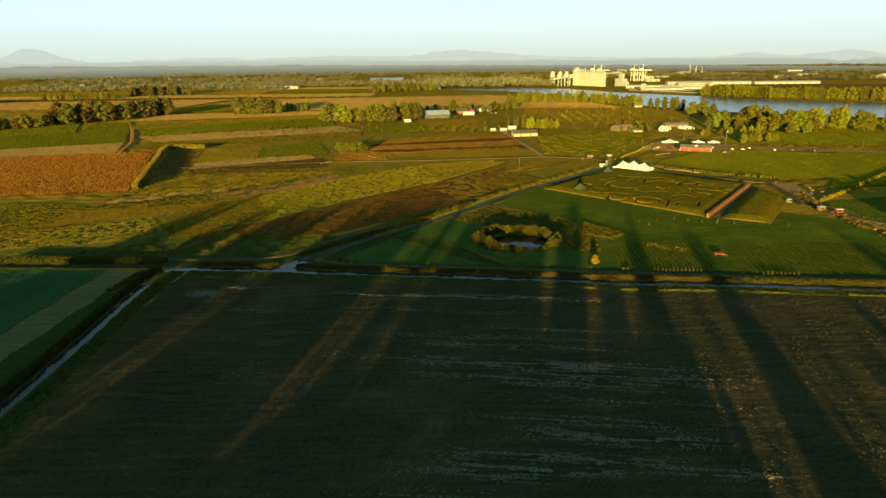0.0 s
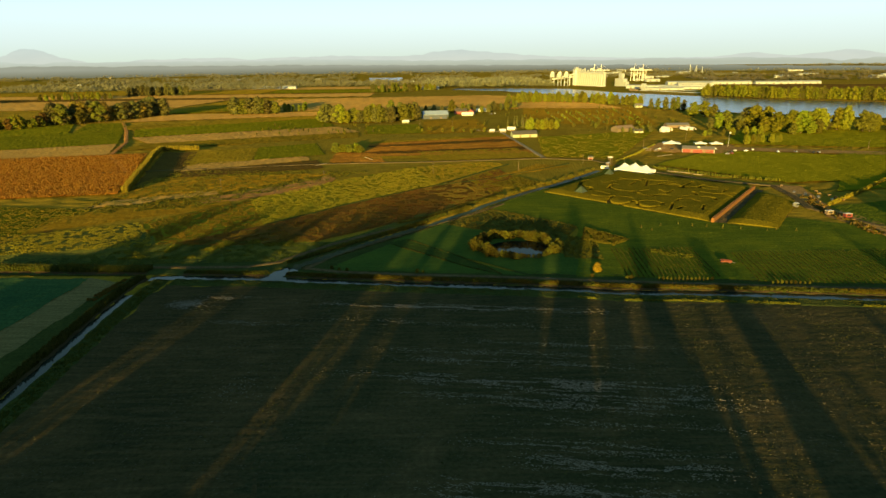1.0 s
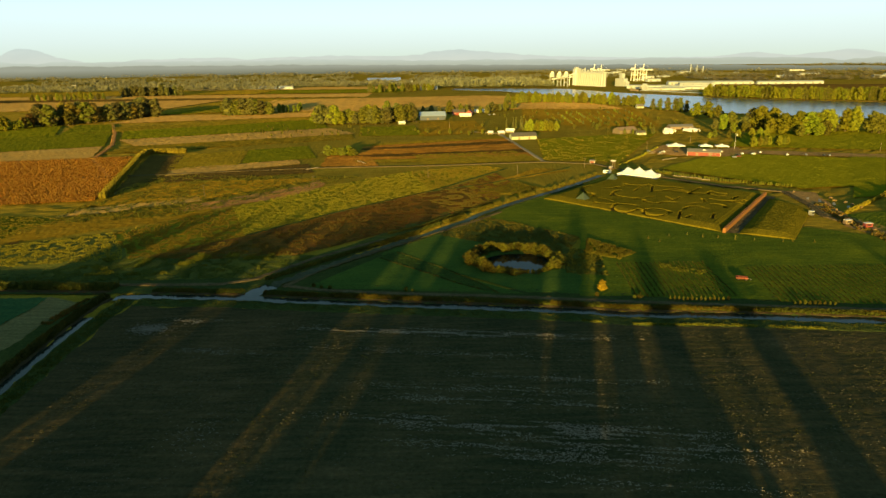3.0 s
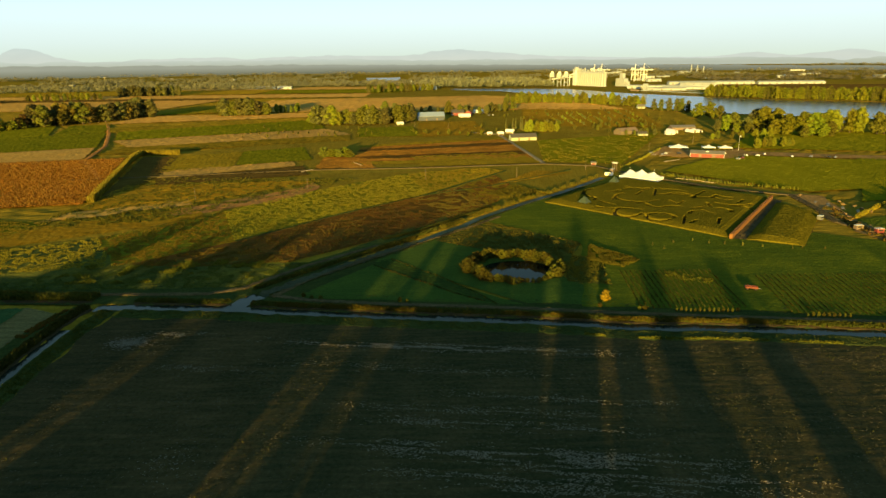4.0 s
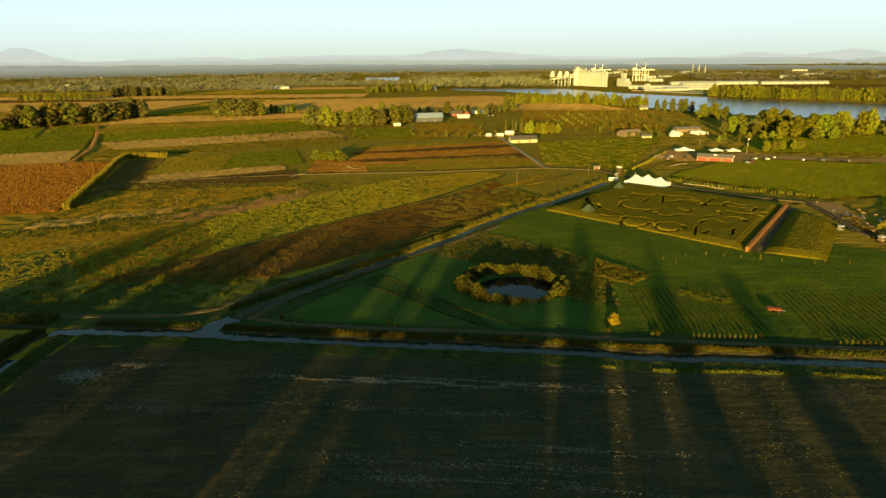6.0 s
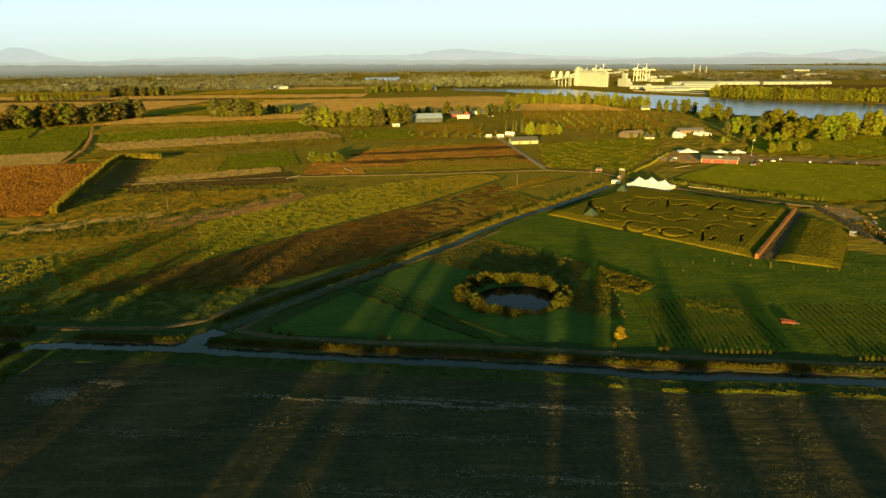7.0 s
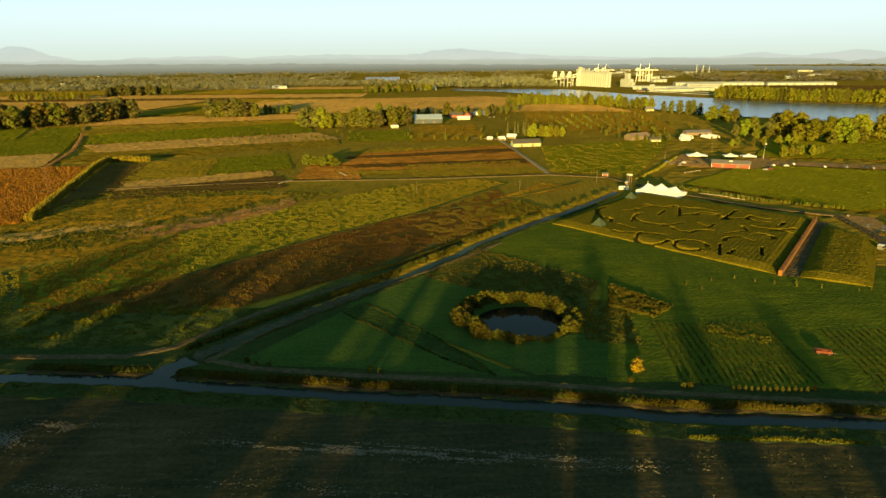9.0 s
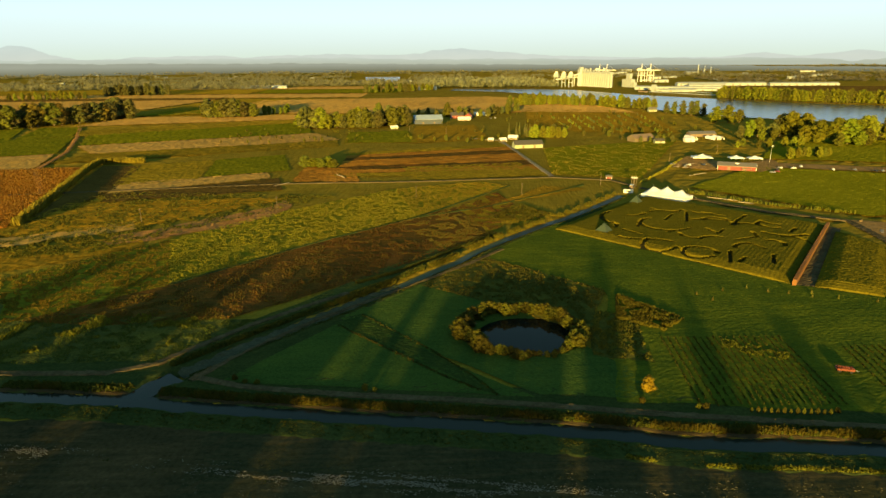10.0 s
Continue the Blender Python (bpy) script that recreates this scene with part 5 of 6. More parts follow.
for x, y, h, w, kind in ((438, 1100, 26, 1.3, "green"), (455, 1096, 28, 1.35, "green"), (471, 1092, 22, 1.2, "olive"), (385, 905, 17, 1.1, "dark"), (398, 908, 24, 1.1, "green"), (412, 915, 27, 1.1, "olive"), (425, 905, 20, 1.2, "dark"),
                         (400, 880, 14, 1.2, "green"), (418, 885, 15, 1.2, "olive"), (446, 925, 30, 1.2, "dark"), (462, 930, 32, 1.2, "dark"), (480, 935, 27, 1.2, "dark"), (448, 905, 35, 1.25, "gold"), (462, 898, 33, 1.2, "gold"),
                         (440, 858, 22, 1.2, "gold"), (452, 850, 30, 1.2, "green"), (466, 842, 33, 1.2, "green"), (478, 838, 32, 1.25, "green"), (492, 846, 30, 1.2, "green"), (506, 852, 34, 1.2, "gold"), (516, 858, 33, 1.1, "gold"),
                         (497, 832, 21, 1.2, "olive"), (484, 824, 18, 1.2, "green"), (459, 822, 16, 1.2, "olive"), (530, 870, 19, 1.3, "dark"), (545, 868, 33, 1.05, "gold"), (552, 862, 36, 1.0, "gold"), (560, 880, 17, 1.3, "olive"),
                         (566, 846, 31, 1.0, "olive"), (573, 842, 28, 1.0, "olive"), (584, 850, 19, 1.3, "green"), (592, 858, 24, 1.1, "gold"), (606, 846, 27, 1.1, "gold"), (618, 842, 30, 1.1, "gold"), (632, 838, 24, 1.2, "green"),
                         (650, 846, 28, 1.2, "olive"), (672, 830, 30, 1.2, "gold")):
    plant(kind, x, y, h, "riverside trees", w)
row(("dark", "olive"), [(520, 900), (600, 890), (690, 860)], 13, 11, 17, "riverside trees", 6, 1.2)
row(("gold", "olive"), [(352, 738), (378, 746), (404, 752)], 4.2, 9, 14, "shrubs by the parking strip", 7, 0.9)
row(("olive", "gold"), [(340, 815), (420, 830)], 12, 8, 14, "shrubs by the parking strip", 8)
row(("gold", "green", "gold", "tall"), [(690, 1660), (800, 1520), (950, 1425), (1300, 1230), (1800, 1040)], 6.5, 24, 34, "", 9, joined="riverbank_woods")
row(("gold", "green", "olive"), [(720, 1700), (830, 1560), (980, 1465), (1330, 1270)], 10, 22, 32, "", 8, joined="riverbank_woods")
join_wood("riverbank_woods", "golden woods along the river's far bank")
row(("olive", "dark"), [(250, 870), (285, 868)], 9, 7, 11, "shrubs by the barns", 4)
row(("olive", "gold"), [(-30, 900), (60, 900)], 14, 5, 9, "garden shrubs", 12)
row(("dark", "olive"), [(-30, 1240), (60, 1260)], 16, 10, 16, "trees among the houses", 10)
row(("olive",), [(205, 930), (300, 990)], 16, 6, 11, "garden shrubs", 20)

# the pond's ring of willows, and the bushes by the canal
for i in range(64):
    a = i / 64 * 2 * math.pi
    big = 1.15 if 2.7 < a < 4.1 or abs(a - 5.9) < 0.3 else 1.0
    big = 0.5 if 4.75 < a < 5.5 else 0.72 if 4.1 < a <= 4.75 else big
    out = random.uniform(0.93, 1.1)
    plant("willow", POND[0] + 21.5 * out * math.cos(a), POND[1] + 19.5 * out * math.sin(a), big * random.uniform(4.8, 6.6), "willows round the pond", 1.15)
plant("goldbush", 71, 292, 5.6, "", 1.15)
for x, y, h in ((67, 285, 2.4), (84.5, 281.5, 2.4), (82.5, 281.8, 2.0), (-60, 301, 2.6), (-56, 299, 2.0), (-17, 294, 2.8), (-14, 293, 2.0), (122, 279, 2.2), (-52, 298.5, 2.2)):
    plant("willow", x, y, h, "bushes on the bank", 1.1)
for i in range(13):
    plant("willow", 97 + 1.85 * i, 279.4 - 0.13 * i, random.uniform(2.0, 2.8), "row of staked plants", 0.5)
for i in range(9):
    plant("willow", 147 + 2.0 * i, 272.6 - 0.17 * i, random.uniform(2.0, 2.8), "row of staked plants", 0.6)


# ---- far woods ----
def far_wood(name, points, high, mat, label):
    """Woods too far to count: each crown a broken heap of leaf sprays."""
    k, n = len(points), 30
    h = high * (0.6 + 0.7 * rng.random(k))
    z = ground_z(points[:, 0], points[:, 1])
    d = rng.normal(0, 1, (k, n, 3))
    d /= np.linalg.norm(d, axis=2, keepdims=True)
    d[..., 2] = np.abs(d[..., 2]) * 1.15 - 0.25
    centre = np.stack([points[:, 0], points[:, 1], z + 0.45 * h], 1)[:, None]
    p = centre + d * (h * 0.46)[:, None, None]
    out = []
    for _ in range(3):
        out.append(p + rng.normal(0, 1, (k, n, 3)) * (0.12 * h)[:, None, None])
    verts = np.stack(out, 2).reshape(-1, 3)
    mid = np.array([points[:, 0].mean(), points[:, 1].mean(), 0])
    ob = new(name, tri_mesh(name, verts - mid, 3, [(0, 1, 2)], mat))
    ob.location = mid
    return tagged(ob, label, "woods", kind="stuff")


def spread(x0, x1, y0, y1, count, size, keep, clear=()):
    p = np.stack([x0 + (x1 - x0) * rng.random(count), y0 + (y1 - y0) * rng.random(count)], 1)
    p = clumped(p * (1, 1.0), size, keep)
    for a, b, c, d in clear:
        p = p[~((p[:, 0] > a) & (p[:, 0] < b) & (p[:, 1] > c) & (p[:, 1] < d))]
    return p


LAKE = (-420, -130, 2850, 3460)
PORT = (300, 1150, 1900, 2750)
far_wood("far_woods", spread(-1700, 380, 2430, 3000, 4200, 110, 0.45, [LAKE]), 15, M["far_leaf_hazed"], "olive woods beyond the far fields")
far_wood("far_woods", spread(-2700, 2900, 3000, 3850, 12000, 140, 0.5, [LAKE]), 11, M["far_leaf_hazed"], "olive woods of the far plain")
far_wood("far_woods", spread(-60, 400, 2230, 2700, 900, 60, 0.8), 22, M["far_leaf_hazed"], "woods on the river's far bank")
far_wood("far_woods", spread(1100, 2900, 2480, 3000, 2200, 120, 0.5), 14, M["far_leaf_hazed"], "woods beyond the far field")
far_wood("far_woods", np.concatenate([beside([(-1700, 2100), (-1100, 2260), (-560, 2240)], 0, 60, 260), beside([(-1500, 2330), (-500, 2460), (-60, 2430)], 0, 40, 420), beside([(-1600, 1500), (-1150, 1610)], 0, 30, 90)]), 17, M["far_leaf_hazed"], "hedgerow trees between far fields")

# nursery rows between the farms and the river
NURSERY = []
for i in range(9):
    a, b = Vector((190 + 16 * i, 1010 - 6 * i)), Vector((196 + 20 * i, 1190 + 8 * i))
    for j in range(16):
        q = a.lerp(b, (j + random.uniform(-0.3, 0.3)) / 16)
        if random.random() < 0.75:
            NURSERY.append(q)
for q in NURSERY:
    plant_joined("nursery_trees", random.choice(("olive", "gold", "dark")), q.x, q.y, random.uniform(3, 6.5))
join_wood("nursery_trees", "rows of young nursery trees in olive grass")
for i in range(70):
    plant_joined("field_bushes", random.choice(("olive", "gold", "green")), random.uniform(-40, 380), random.uniform(870, 1280), random.uniform(2.5, 7))
for i in range(40):
    plant_joined("field_bushes", random.choice(("olive", "gold")), random.uniform(-270, -70), random.uniform(880, 1040), random.uniform(2.5, 6))
join_wood("field_bushes", "scattered small bushes in the farm fields")
for models in MODELS.values():
    for model in models:
        for ob in [*model.children, model]:
            bpy.data.objects.remove(ob)


# ---- buildings and farm things ----
def gable(bm, L, W, h, r, over=0.5, thick=0.25):
    """A pitched roof along x over a plan L by W: two slabs from the eaves at h to the ridge at r."""
    s = (r - h) / (W / 2)
    for side in (-1, 1):
        y1 = side * (W / 2 + over)
        z1 = h - s * over
        lo = [(-L / 2 - over, y1, z1), (L / 2 + over, y1, z1), (L / 2 + over, 0, r), (-L / 2 - over, 0, r)]
        a = [bm.verts.new(p) for p in lo]
        b = [bm.verts.new((x, y, z + thick)) for x, y, z in lo]
        for q in ((a[3], a[2], a[1], a[0]), (b[0], b[1], b[2], b[3]), (a[0], a[1], b[1], b[0]), (a[1], a[2], b[2], b[1]), (a[2], a[3], b[3], b[2]), (a[3], a[0], b[0], b[3])):
            bm.faces.new(q)
    return bm


def walls(L, W, h, r, t=0.2):
    """Four walls with gable ends."""
    bm = boxes((-L / 2, L / 2, -W / 2, -W / 2 + t, 0, h), (-L / 2, L / 2, W / 2 - t, W / 2, 0, h))
    for sx in (-1, 1):
        x0, x1 = sorted((sx * L / 2, sx * (L / 2 - t)))
        y0, y1 = -W / 2 + t, W / 2 - t
        pts = [(y0, 0), (y1, 0), (y1, h), (0, r - 0.02), (y0, h)]
        a, b = [bm.verts.new((x0, y, z)) for y, z in pts], [bm.verts.new((x1, y, z)) for y, z in pts]
        bm.faces.new(a[::-1]), bm.faces.new(b)
        for i in range(5):
            j = (i + 1) % 5
            bm.faces.new((a[i], a[j], b[j], b[i]))
    return bm


def building(name, x, y, turn, L, W, h, r, wall, roof, label, doors=1, windows=3, group="", trim=True):
    """A pitched-roof building whose front looks along -y before it is turned."""
    top = empty(name, pose(x, y, float(ground_z(x, y)), 0, 0, turn), label, "barn" if name == "barn" else "building", group)
    part("wall", walls(L, W, h, r), M[wall], top)
    part("roof", gable(bmesh.new(), L, W, h, r), M[roof], top)
    for i in range(doors):
        cx = L * ((i + 0.5) / doors - 0.5) * 0.8 + (0.7 if doors == 1 else 0)
        dw, dh = min(2.4, L * 0.12), min(3.2, h * 0.8)
        part("door", boxes((cx - dw / 2, cx + dw / 2, -W / 2 - 0.08, -W / 2 - 0.01, 0, dh)), M["timber"], top)
    for i in range(windows):
        cx = L * ((i + 0.5) / windows - 0.5) * 0.92
        f = part("window", boxes((cx - 0.75, cx + 0.75, -W / 2 - 0.07, -W / 2 - 0.01, h * 0.45, h * 0.45 + 1.1)), M["white"], top)
        part("pane", boxes((cx - 0.62, cx + 0.62, -W / 2 - 0.10, -W / 2 - 0.072, h * 0.45 + 0.12, h * 0.45 + 0.98)), M["glass"], f)
    if trim:
        for sx in (-1, 1):
            part("corner_board", boxes((sx * L / 2 - 0.14, sx * L / 2 + 0.14, -W / 2 - 0.05, -W / 2 + 0.1, 0, h)), M["white"], top)
    return top


# the long red barn with its yard
barn = building("barn", 276, 678, -22, 32, 10, 4.0, 6.6, "red", "roof_grey", "long red barn with a grey sheet roof and white trim", 2, 0)
part("gable_door", boxes((16.01, 16.09, -2.2, 2.2, 0, 3.4)), M["white"], barn, "wide white sliding door")
part("skylight", boxes((-1.2, 1.6, -2.4, -1.2, 5.6, 6.4)), M["white"], barn, "white roof hatch")
part("lean_to", boxes((4, 12, -8.0, -5.1, 2.5, 2.7)), M["roof_grey"], barn, "low grey lean-to roof")
for px in (4.2, 8, 11.8):
    part("post", boxes((px - 0.1, px + 0.1, -7.9, -7.7, 0, 2.5)), M["timber"], barn)


def canopy(x, y, turn, L, W, eave, peak, peaks, label, roof="fabric"):
    """A fabric tent: a skin drawn up to its poles, a hanging wall along the eaves, poles and guy ropes."""
    top = empty("tent", pose(x, y, float(ground_z(x, y)), 0, 0, turn), label, "tent")
    nu, nv = 12 * peaks + 8, 20
    px = [L * ((i + 0.5) / peaks - 0.5) for i in range(peaks)]
    vs, fs = [], []
    for j in range(nv + 1):
        for i in range(nu + 1):
            X, Y = L * (i / nu - 0.5), W * (j / nv - 0.5)
            edge = min(1.0, min(L / 2 - abs(X), W / 2 - abs(Y)) / (W / 2))
            d = min(math.hypot((X - p) * 1.05, Y) for p in px)
            z = eave + (peak - eave) * (0.45 * edge + 0.55 * max(0.0, 1 - d / (W * 0.42)) ** 1.8 * (1 if edge > 0 else 0))
            vs.append((X, Y, z - 0.18 * math.sin(math.pi * i / nu * peaks * 2) ** 2 * (edge == 0)))
    for j in range(nv):
        for i in range(nu):
            k = j * (nu + 1) + i
            fs.append((k, k + 1, k + nu + 2, k + nu + 1))
    part("roof_skin", mesh_of("roof_skin", vs, fs, M[roof], True), M[roof], top)
    drop = 0.25 if peaks < 3 else 0.05
    for name, b in (("side_wall", (-L / 2, L / 2, -W / 2, -W / 2 + 0.05)), ("side_wall", (-L / 2, L / 2, W / 2 - 0.05, W / 2)),
                    ("end_wall", (-L / 2, -L / 2 + 0.05, -W / 2 + 0.05, W / 2 - 0.05)), ("end_wall", (L / 2 - 0.05, L / 2, -W / 2 + 0.05, W / 2 - 0.05))):
        part(name, boxes((*b, eave - 0.7 if peaks < 3 else drop, eave)), M[roof], top)
    for p in px:
        part("mast", tube(bmesh.new(), (p, 0, 0), (p, 0, peak + 0.5), 0.09, 0.06), M["steel"], top)
    for sx in (-1, 1):
        for sy in (-1, 1):
            part("pole", tube(bmesh.new(), (sx * (L / 2 - 0.3), sy * (W / 2 - 0.3), 0), (sx * (L / 2 - 0.3), sy * (W / 2 - 0.3), eave), 0.06, 0.06, 6), M["steel"], top)
            if peaks > 1:
                part("guy_rope", tube(bmesh.new(), (sx * L / 2, sy * W / 2, eave), (sx * (L / 2 + 2.5), sy * (W / 2 + 2.5), 0), 0.03, 0.03, 4), M["white"], top)
    return top


canopy(172.5, 564, -41, 32, 17, 2.6, 8.4, 3, "large white pole tent with three peaks beside the maze")
canopy(268, 736, -10, 19, 12, 3.0, 6.0, 1, "white hip-roofed event canopy behind the barn")
canopy(300, 731, -8, 13, 9, 3.0, 5.2, 1, "white event canopy beside the barn yard")
canopy(317, 728, -8, 13, 9, 3.0, 5.2, 1, "white event canopy beside the barn yard")


def pavilion(x, y, turn, W):
    """A small square shelter with a steep dark roof."""
    top = empty("shelter", pose(x, y, 0, 0, 0, turn), "small shelter with grey walls and a dark green pyramid roof", "shelter")
    part("wall", boxes((-W / 2, W / 2, -W / 2, -W / 2 + 0.15, 0, 2.4), (-W / 2, -W / 2 + 0.15, -W / 2 + 0.15, W / 2, 0, 2.4), (W / 2 - 0.15, W / 2, -W / 2 + 0.15, W / 2, 0, 2.4)), M["roof_grey"], top)
    bm = bmesh.new()
    q = [bm.verts.new((sx * (W / 2 + 0.4), sy * (W / 2 + 0.4), 2.35)) for sx, sy in ((-1, -1), (1, -1), (1, 1), (-1, 1))]
    apex = bm.verts.new((0, 0, 7.2))
    for i in range(4):
        bm.faces.new((q[i], q[(i + 1) % 4], apex))
    bm.faces.new(q[::-1])
    part("roof", bm, M["roof_green"], top)
    return top


M["roof_green"] = plain_mat("dark_green_canvas", (0.03, 0.05, 0.03), 0.9, 0, 0.3)
pavilion(102, 468, 45, 7.0)
pavilion(143, 541, 45, 6.0)


def trailer(x, y, turn, label, paint="white", L=7.0):
    top = empty("trailer", pose(x, y, 0, 0, 0, turn), label, "trailer")
    part("body", boxes((-L / 2, L / 2, -1.2, 1.2, 0.6, 3.0)), M[paint], top)
    part("roof", boxes((-L / 2 - 0.1, L / 2 + 0.1, -1.3, 1.3, 3.0, 3.12)), M["white"], top)
    part("hatch", boxes((-1.4, 1.4, -1.26, -1.2, 1.5, 2.5)), M["glass"], top)
    for sx in (-0.6, 0.6):
        for sy in (-1, 1):
            part("wheel", tube(bmesh.new(), (sx * L / 3, sy * 1.25, 0.4), (sx * L / 3, sy * 0.95, 0.4), 0.4, 0.4, 12), M["rubber"], top)
    return top


trailer(149, 580, -12, "white ticket trailer beside the drain's end")
trailer(240, 421, 30, "small grey service trailer on the earth track", "car_silver", 3.0)
trailer(249, 398, 10, "low weathered trailer beside the hay track", "timber", 4.5)
trailer(256, 390, 5, "low red wagon beside the hay track", "red", 4.5)


def lookout(x, y):
    top = empty("lookout_tower", pose(x, y, 0, 0, 0, 20), "timber lookout tower with a small platform", "tower")
    for sx in (-1, 1):
        for sy in (-1, 1):
            part("leg", boxes((sx * 1.3 - 0.12, sx * 1.3 + 0.12, sy * 1.3 - 0.12, sy * 1.3 + 0.12, 0, 6.2)), M["timber"], top)
    part("platform", boxes((-1.8, 1.8, -1.8, 1.8, 6.2, 6.4)), M["timber"], top)
    for i, b in enumerate(((-1.8, 1.8, -1.8, -1.7), (-1.8, 1.8, 1.7, 1.8), (-1.8, -1.7, -1.7, 1.7), (1.7, 1.8, -1.7, 1.7))):
        part("railing", boxes((*b, 6.9, 7.5)), M["white"], top)
    return top


lookout(161, 606)
trailer(157, 598, 60, "small brown stall beside the lookout tower", "timber", 5)
building("stall", 150, 640, -5, 4.4, 3, 2.0, 2.9, "red", "roof_grey", "small red stall with a grey roof by the farm track", 1, 0)



def plank_pile(x, y, turn, L, label, group):
    """A stack of boards, each lying a little askew."""
    top = empty("plank_pile", pose(x, y, float(ground_z(x, y)) + 0.2, 0, 0, turn), label, "planks", group)
    for i in range(7):
        o = random.uniform(-0.3, 0.3)
        part("plank", boxes((-L / 2 + o, L / 2 + o, -0.9 + 0.26 * i, -0.68 + 0.26 * i, 0.06 * (i % 3), 0.06 * (i % 3) + 0.10)), M["timber_pale"], top)
    return top


M["timber_pale"] = plain_mat("sun_bleached_timber", (0.36, 0.29, 0.20), 0.85, 0, 0.3, 1.5)
random.seed(9)
for x, y, t, L in ((236, 690, 10, 9), (242, 700, -15, 8), (232, 705, 5, 7), (250, 712, 12, 8), (228, 696, -4, 6), (246, 684, 20, 7), (258, 708, -8, 6), (214, 556, -35, 12), (222, 546, -40, 10), (206, 562, -38, 9),
                   (270, 462, 60, 9), (274, 452, 62, 9), (278, 442, 60, 9), (266, 470, 58, 8)):
    plank_pile(x, y, t, L, "pile of weathered boards on trodden earth", "plank piles")
for x, y, t, L in ((-123, 622, 55, 16), (-80, 657, -60, 20), (228, 652, 30, 14), (236, 657, 28, 12)):
    ob = empty("irrigation_pipe", pose(x, y, 0.7, 0, 0, t), "long pale irrigation pipe lying on the field", "pipe", "irrigation pipes")
    part("pipe", tube(bmesh.new(), (-L / 2, 0, 0), (L / 2, 0, 0.1), 0.22, 0.22, 8), M["timber_pale"], ob)
    for sx in (-0.4, 0.0, 0.4):
        part("stand", boxes((sx * L - 0.1, sx * L + 0.1, -0.35, 0.35, -0.65, -0.25)), M["timber"], ob)

# sheds and houses of the middle distance
building("shed", 107, 832, 10, 33, 12, 4.2, 8.2, "cream", "roof_dark", "long cream shed with a dark low roof", 2, 0, trim=False)
building("house", 70, 890, -15, 6, 5, 2.4, 4.0, "tan_wall", "fabric", "small low farm building with a white roof", 1, 2, "white farm buildings")
building("house", 84, 886, 12, 8, 6, 2.6, 4.6, "tan_wall", "fabric", "low farm building with a white roof", 1, 2, "white farm buildings")
building("house", 99, 905, -20, 11, 8, 2.6, 5.4, "tan_wall", "fabric", "larger low farm building with a white roof", 1, 3, "white farm buildings")
building("shed", -12, 1112, 8, 44, 24, 7.0, 13.0, "wall_blue", "roof_blue", "large farm shed with a blue-grey sheet roof", 2, 0, trim=False)
building("house", 36, 1196, 5, 22, 14, 5, 10, "red", "roof_dark", "dark-roofed red farmhouse among trees", 1, 4)
building("house", 56, 1192, 80, 18, 12, 4.5, 9, "red", "red", "red-roofed farm building among trees", 1, 2)
striped = building("greenhouse", 47, 1160, 6, 20, 9, 2.8, 5.4, "white", "fabric", "white striped greenhouse with a gable front", 0, 0, trim=False)
for i in range(7):
    part("stripe", boxes((-8.6 + 2.7 * i, -7.6 + 2.7 * i, -4.62, -4.52, 0.1, 2.7)), M["red"], striped)
building("shed", 76, 1244, 4, 26, 9, 3.5, 5.6, "white", "fabric", "long low white farm shed", 2, 0, trim=False)
building("house", -60, 1036, 20, 10, 6, 2.6, 4.4, "cream", "fabric", "small white shed in front of trees", 1, 1)
building("house", 262, 1530, 10, 17, 10, 4, 8, "cream", "red", "riverside house with a reddish roof", 1, 3)
building("house", 322, 1466, -8, 15, 9, 4, 7.5, "cream", "fabric", "white riverside house with pale roof", 1, 3)
building("house", 404, 1300, 5, 14, 9, 4, 8, "cream", "roof_grey", "white riverside house with a grey roof", 1, 3)
building("barn", 253, 884, 25, 30, 14, 4.2, 8.0, "tan_wall", "timber", "brown-roofed old timber barn", 2, 0, trim=False)
building("house", 268, 862, 0, 11, 8, 3.0, 5.4, "cream", "roof_dark", "small white house with a dark roof", 1, 2)
building("shed", 308, 872, 8, 12, 6, 3.0, 4.4, "white", "fabric", "low white shed beside the barns", 1, 0)
building("barn", 344, 925, 4, 34, 12, 3.6, 6.4, "timber", "roof_grey", "pale-roofed barn behind the arched sheds", 1, 0, trim=False)
building("house", 655, 905, 0, 22, 12, 5, 9, "white", "fabric", "white house among riverside trees", 1, 3)
building("house", 590, 960, 15, 18, 11, 5, 9, "white", "fabric", "white house among riverside trees", 1, 3)


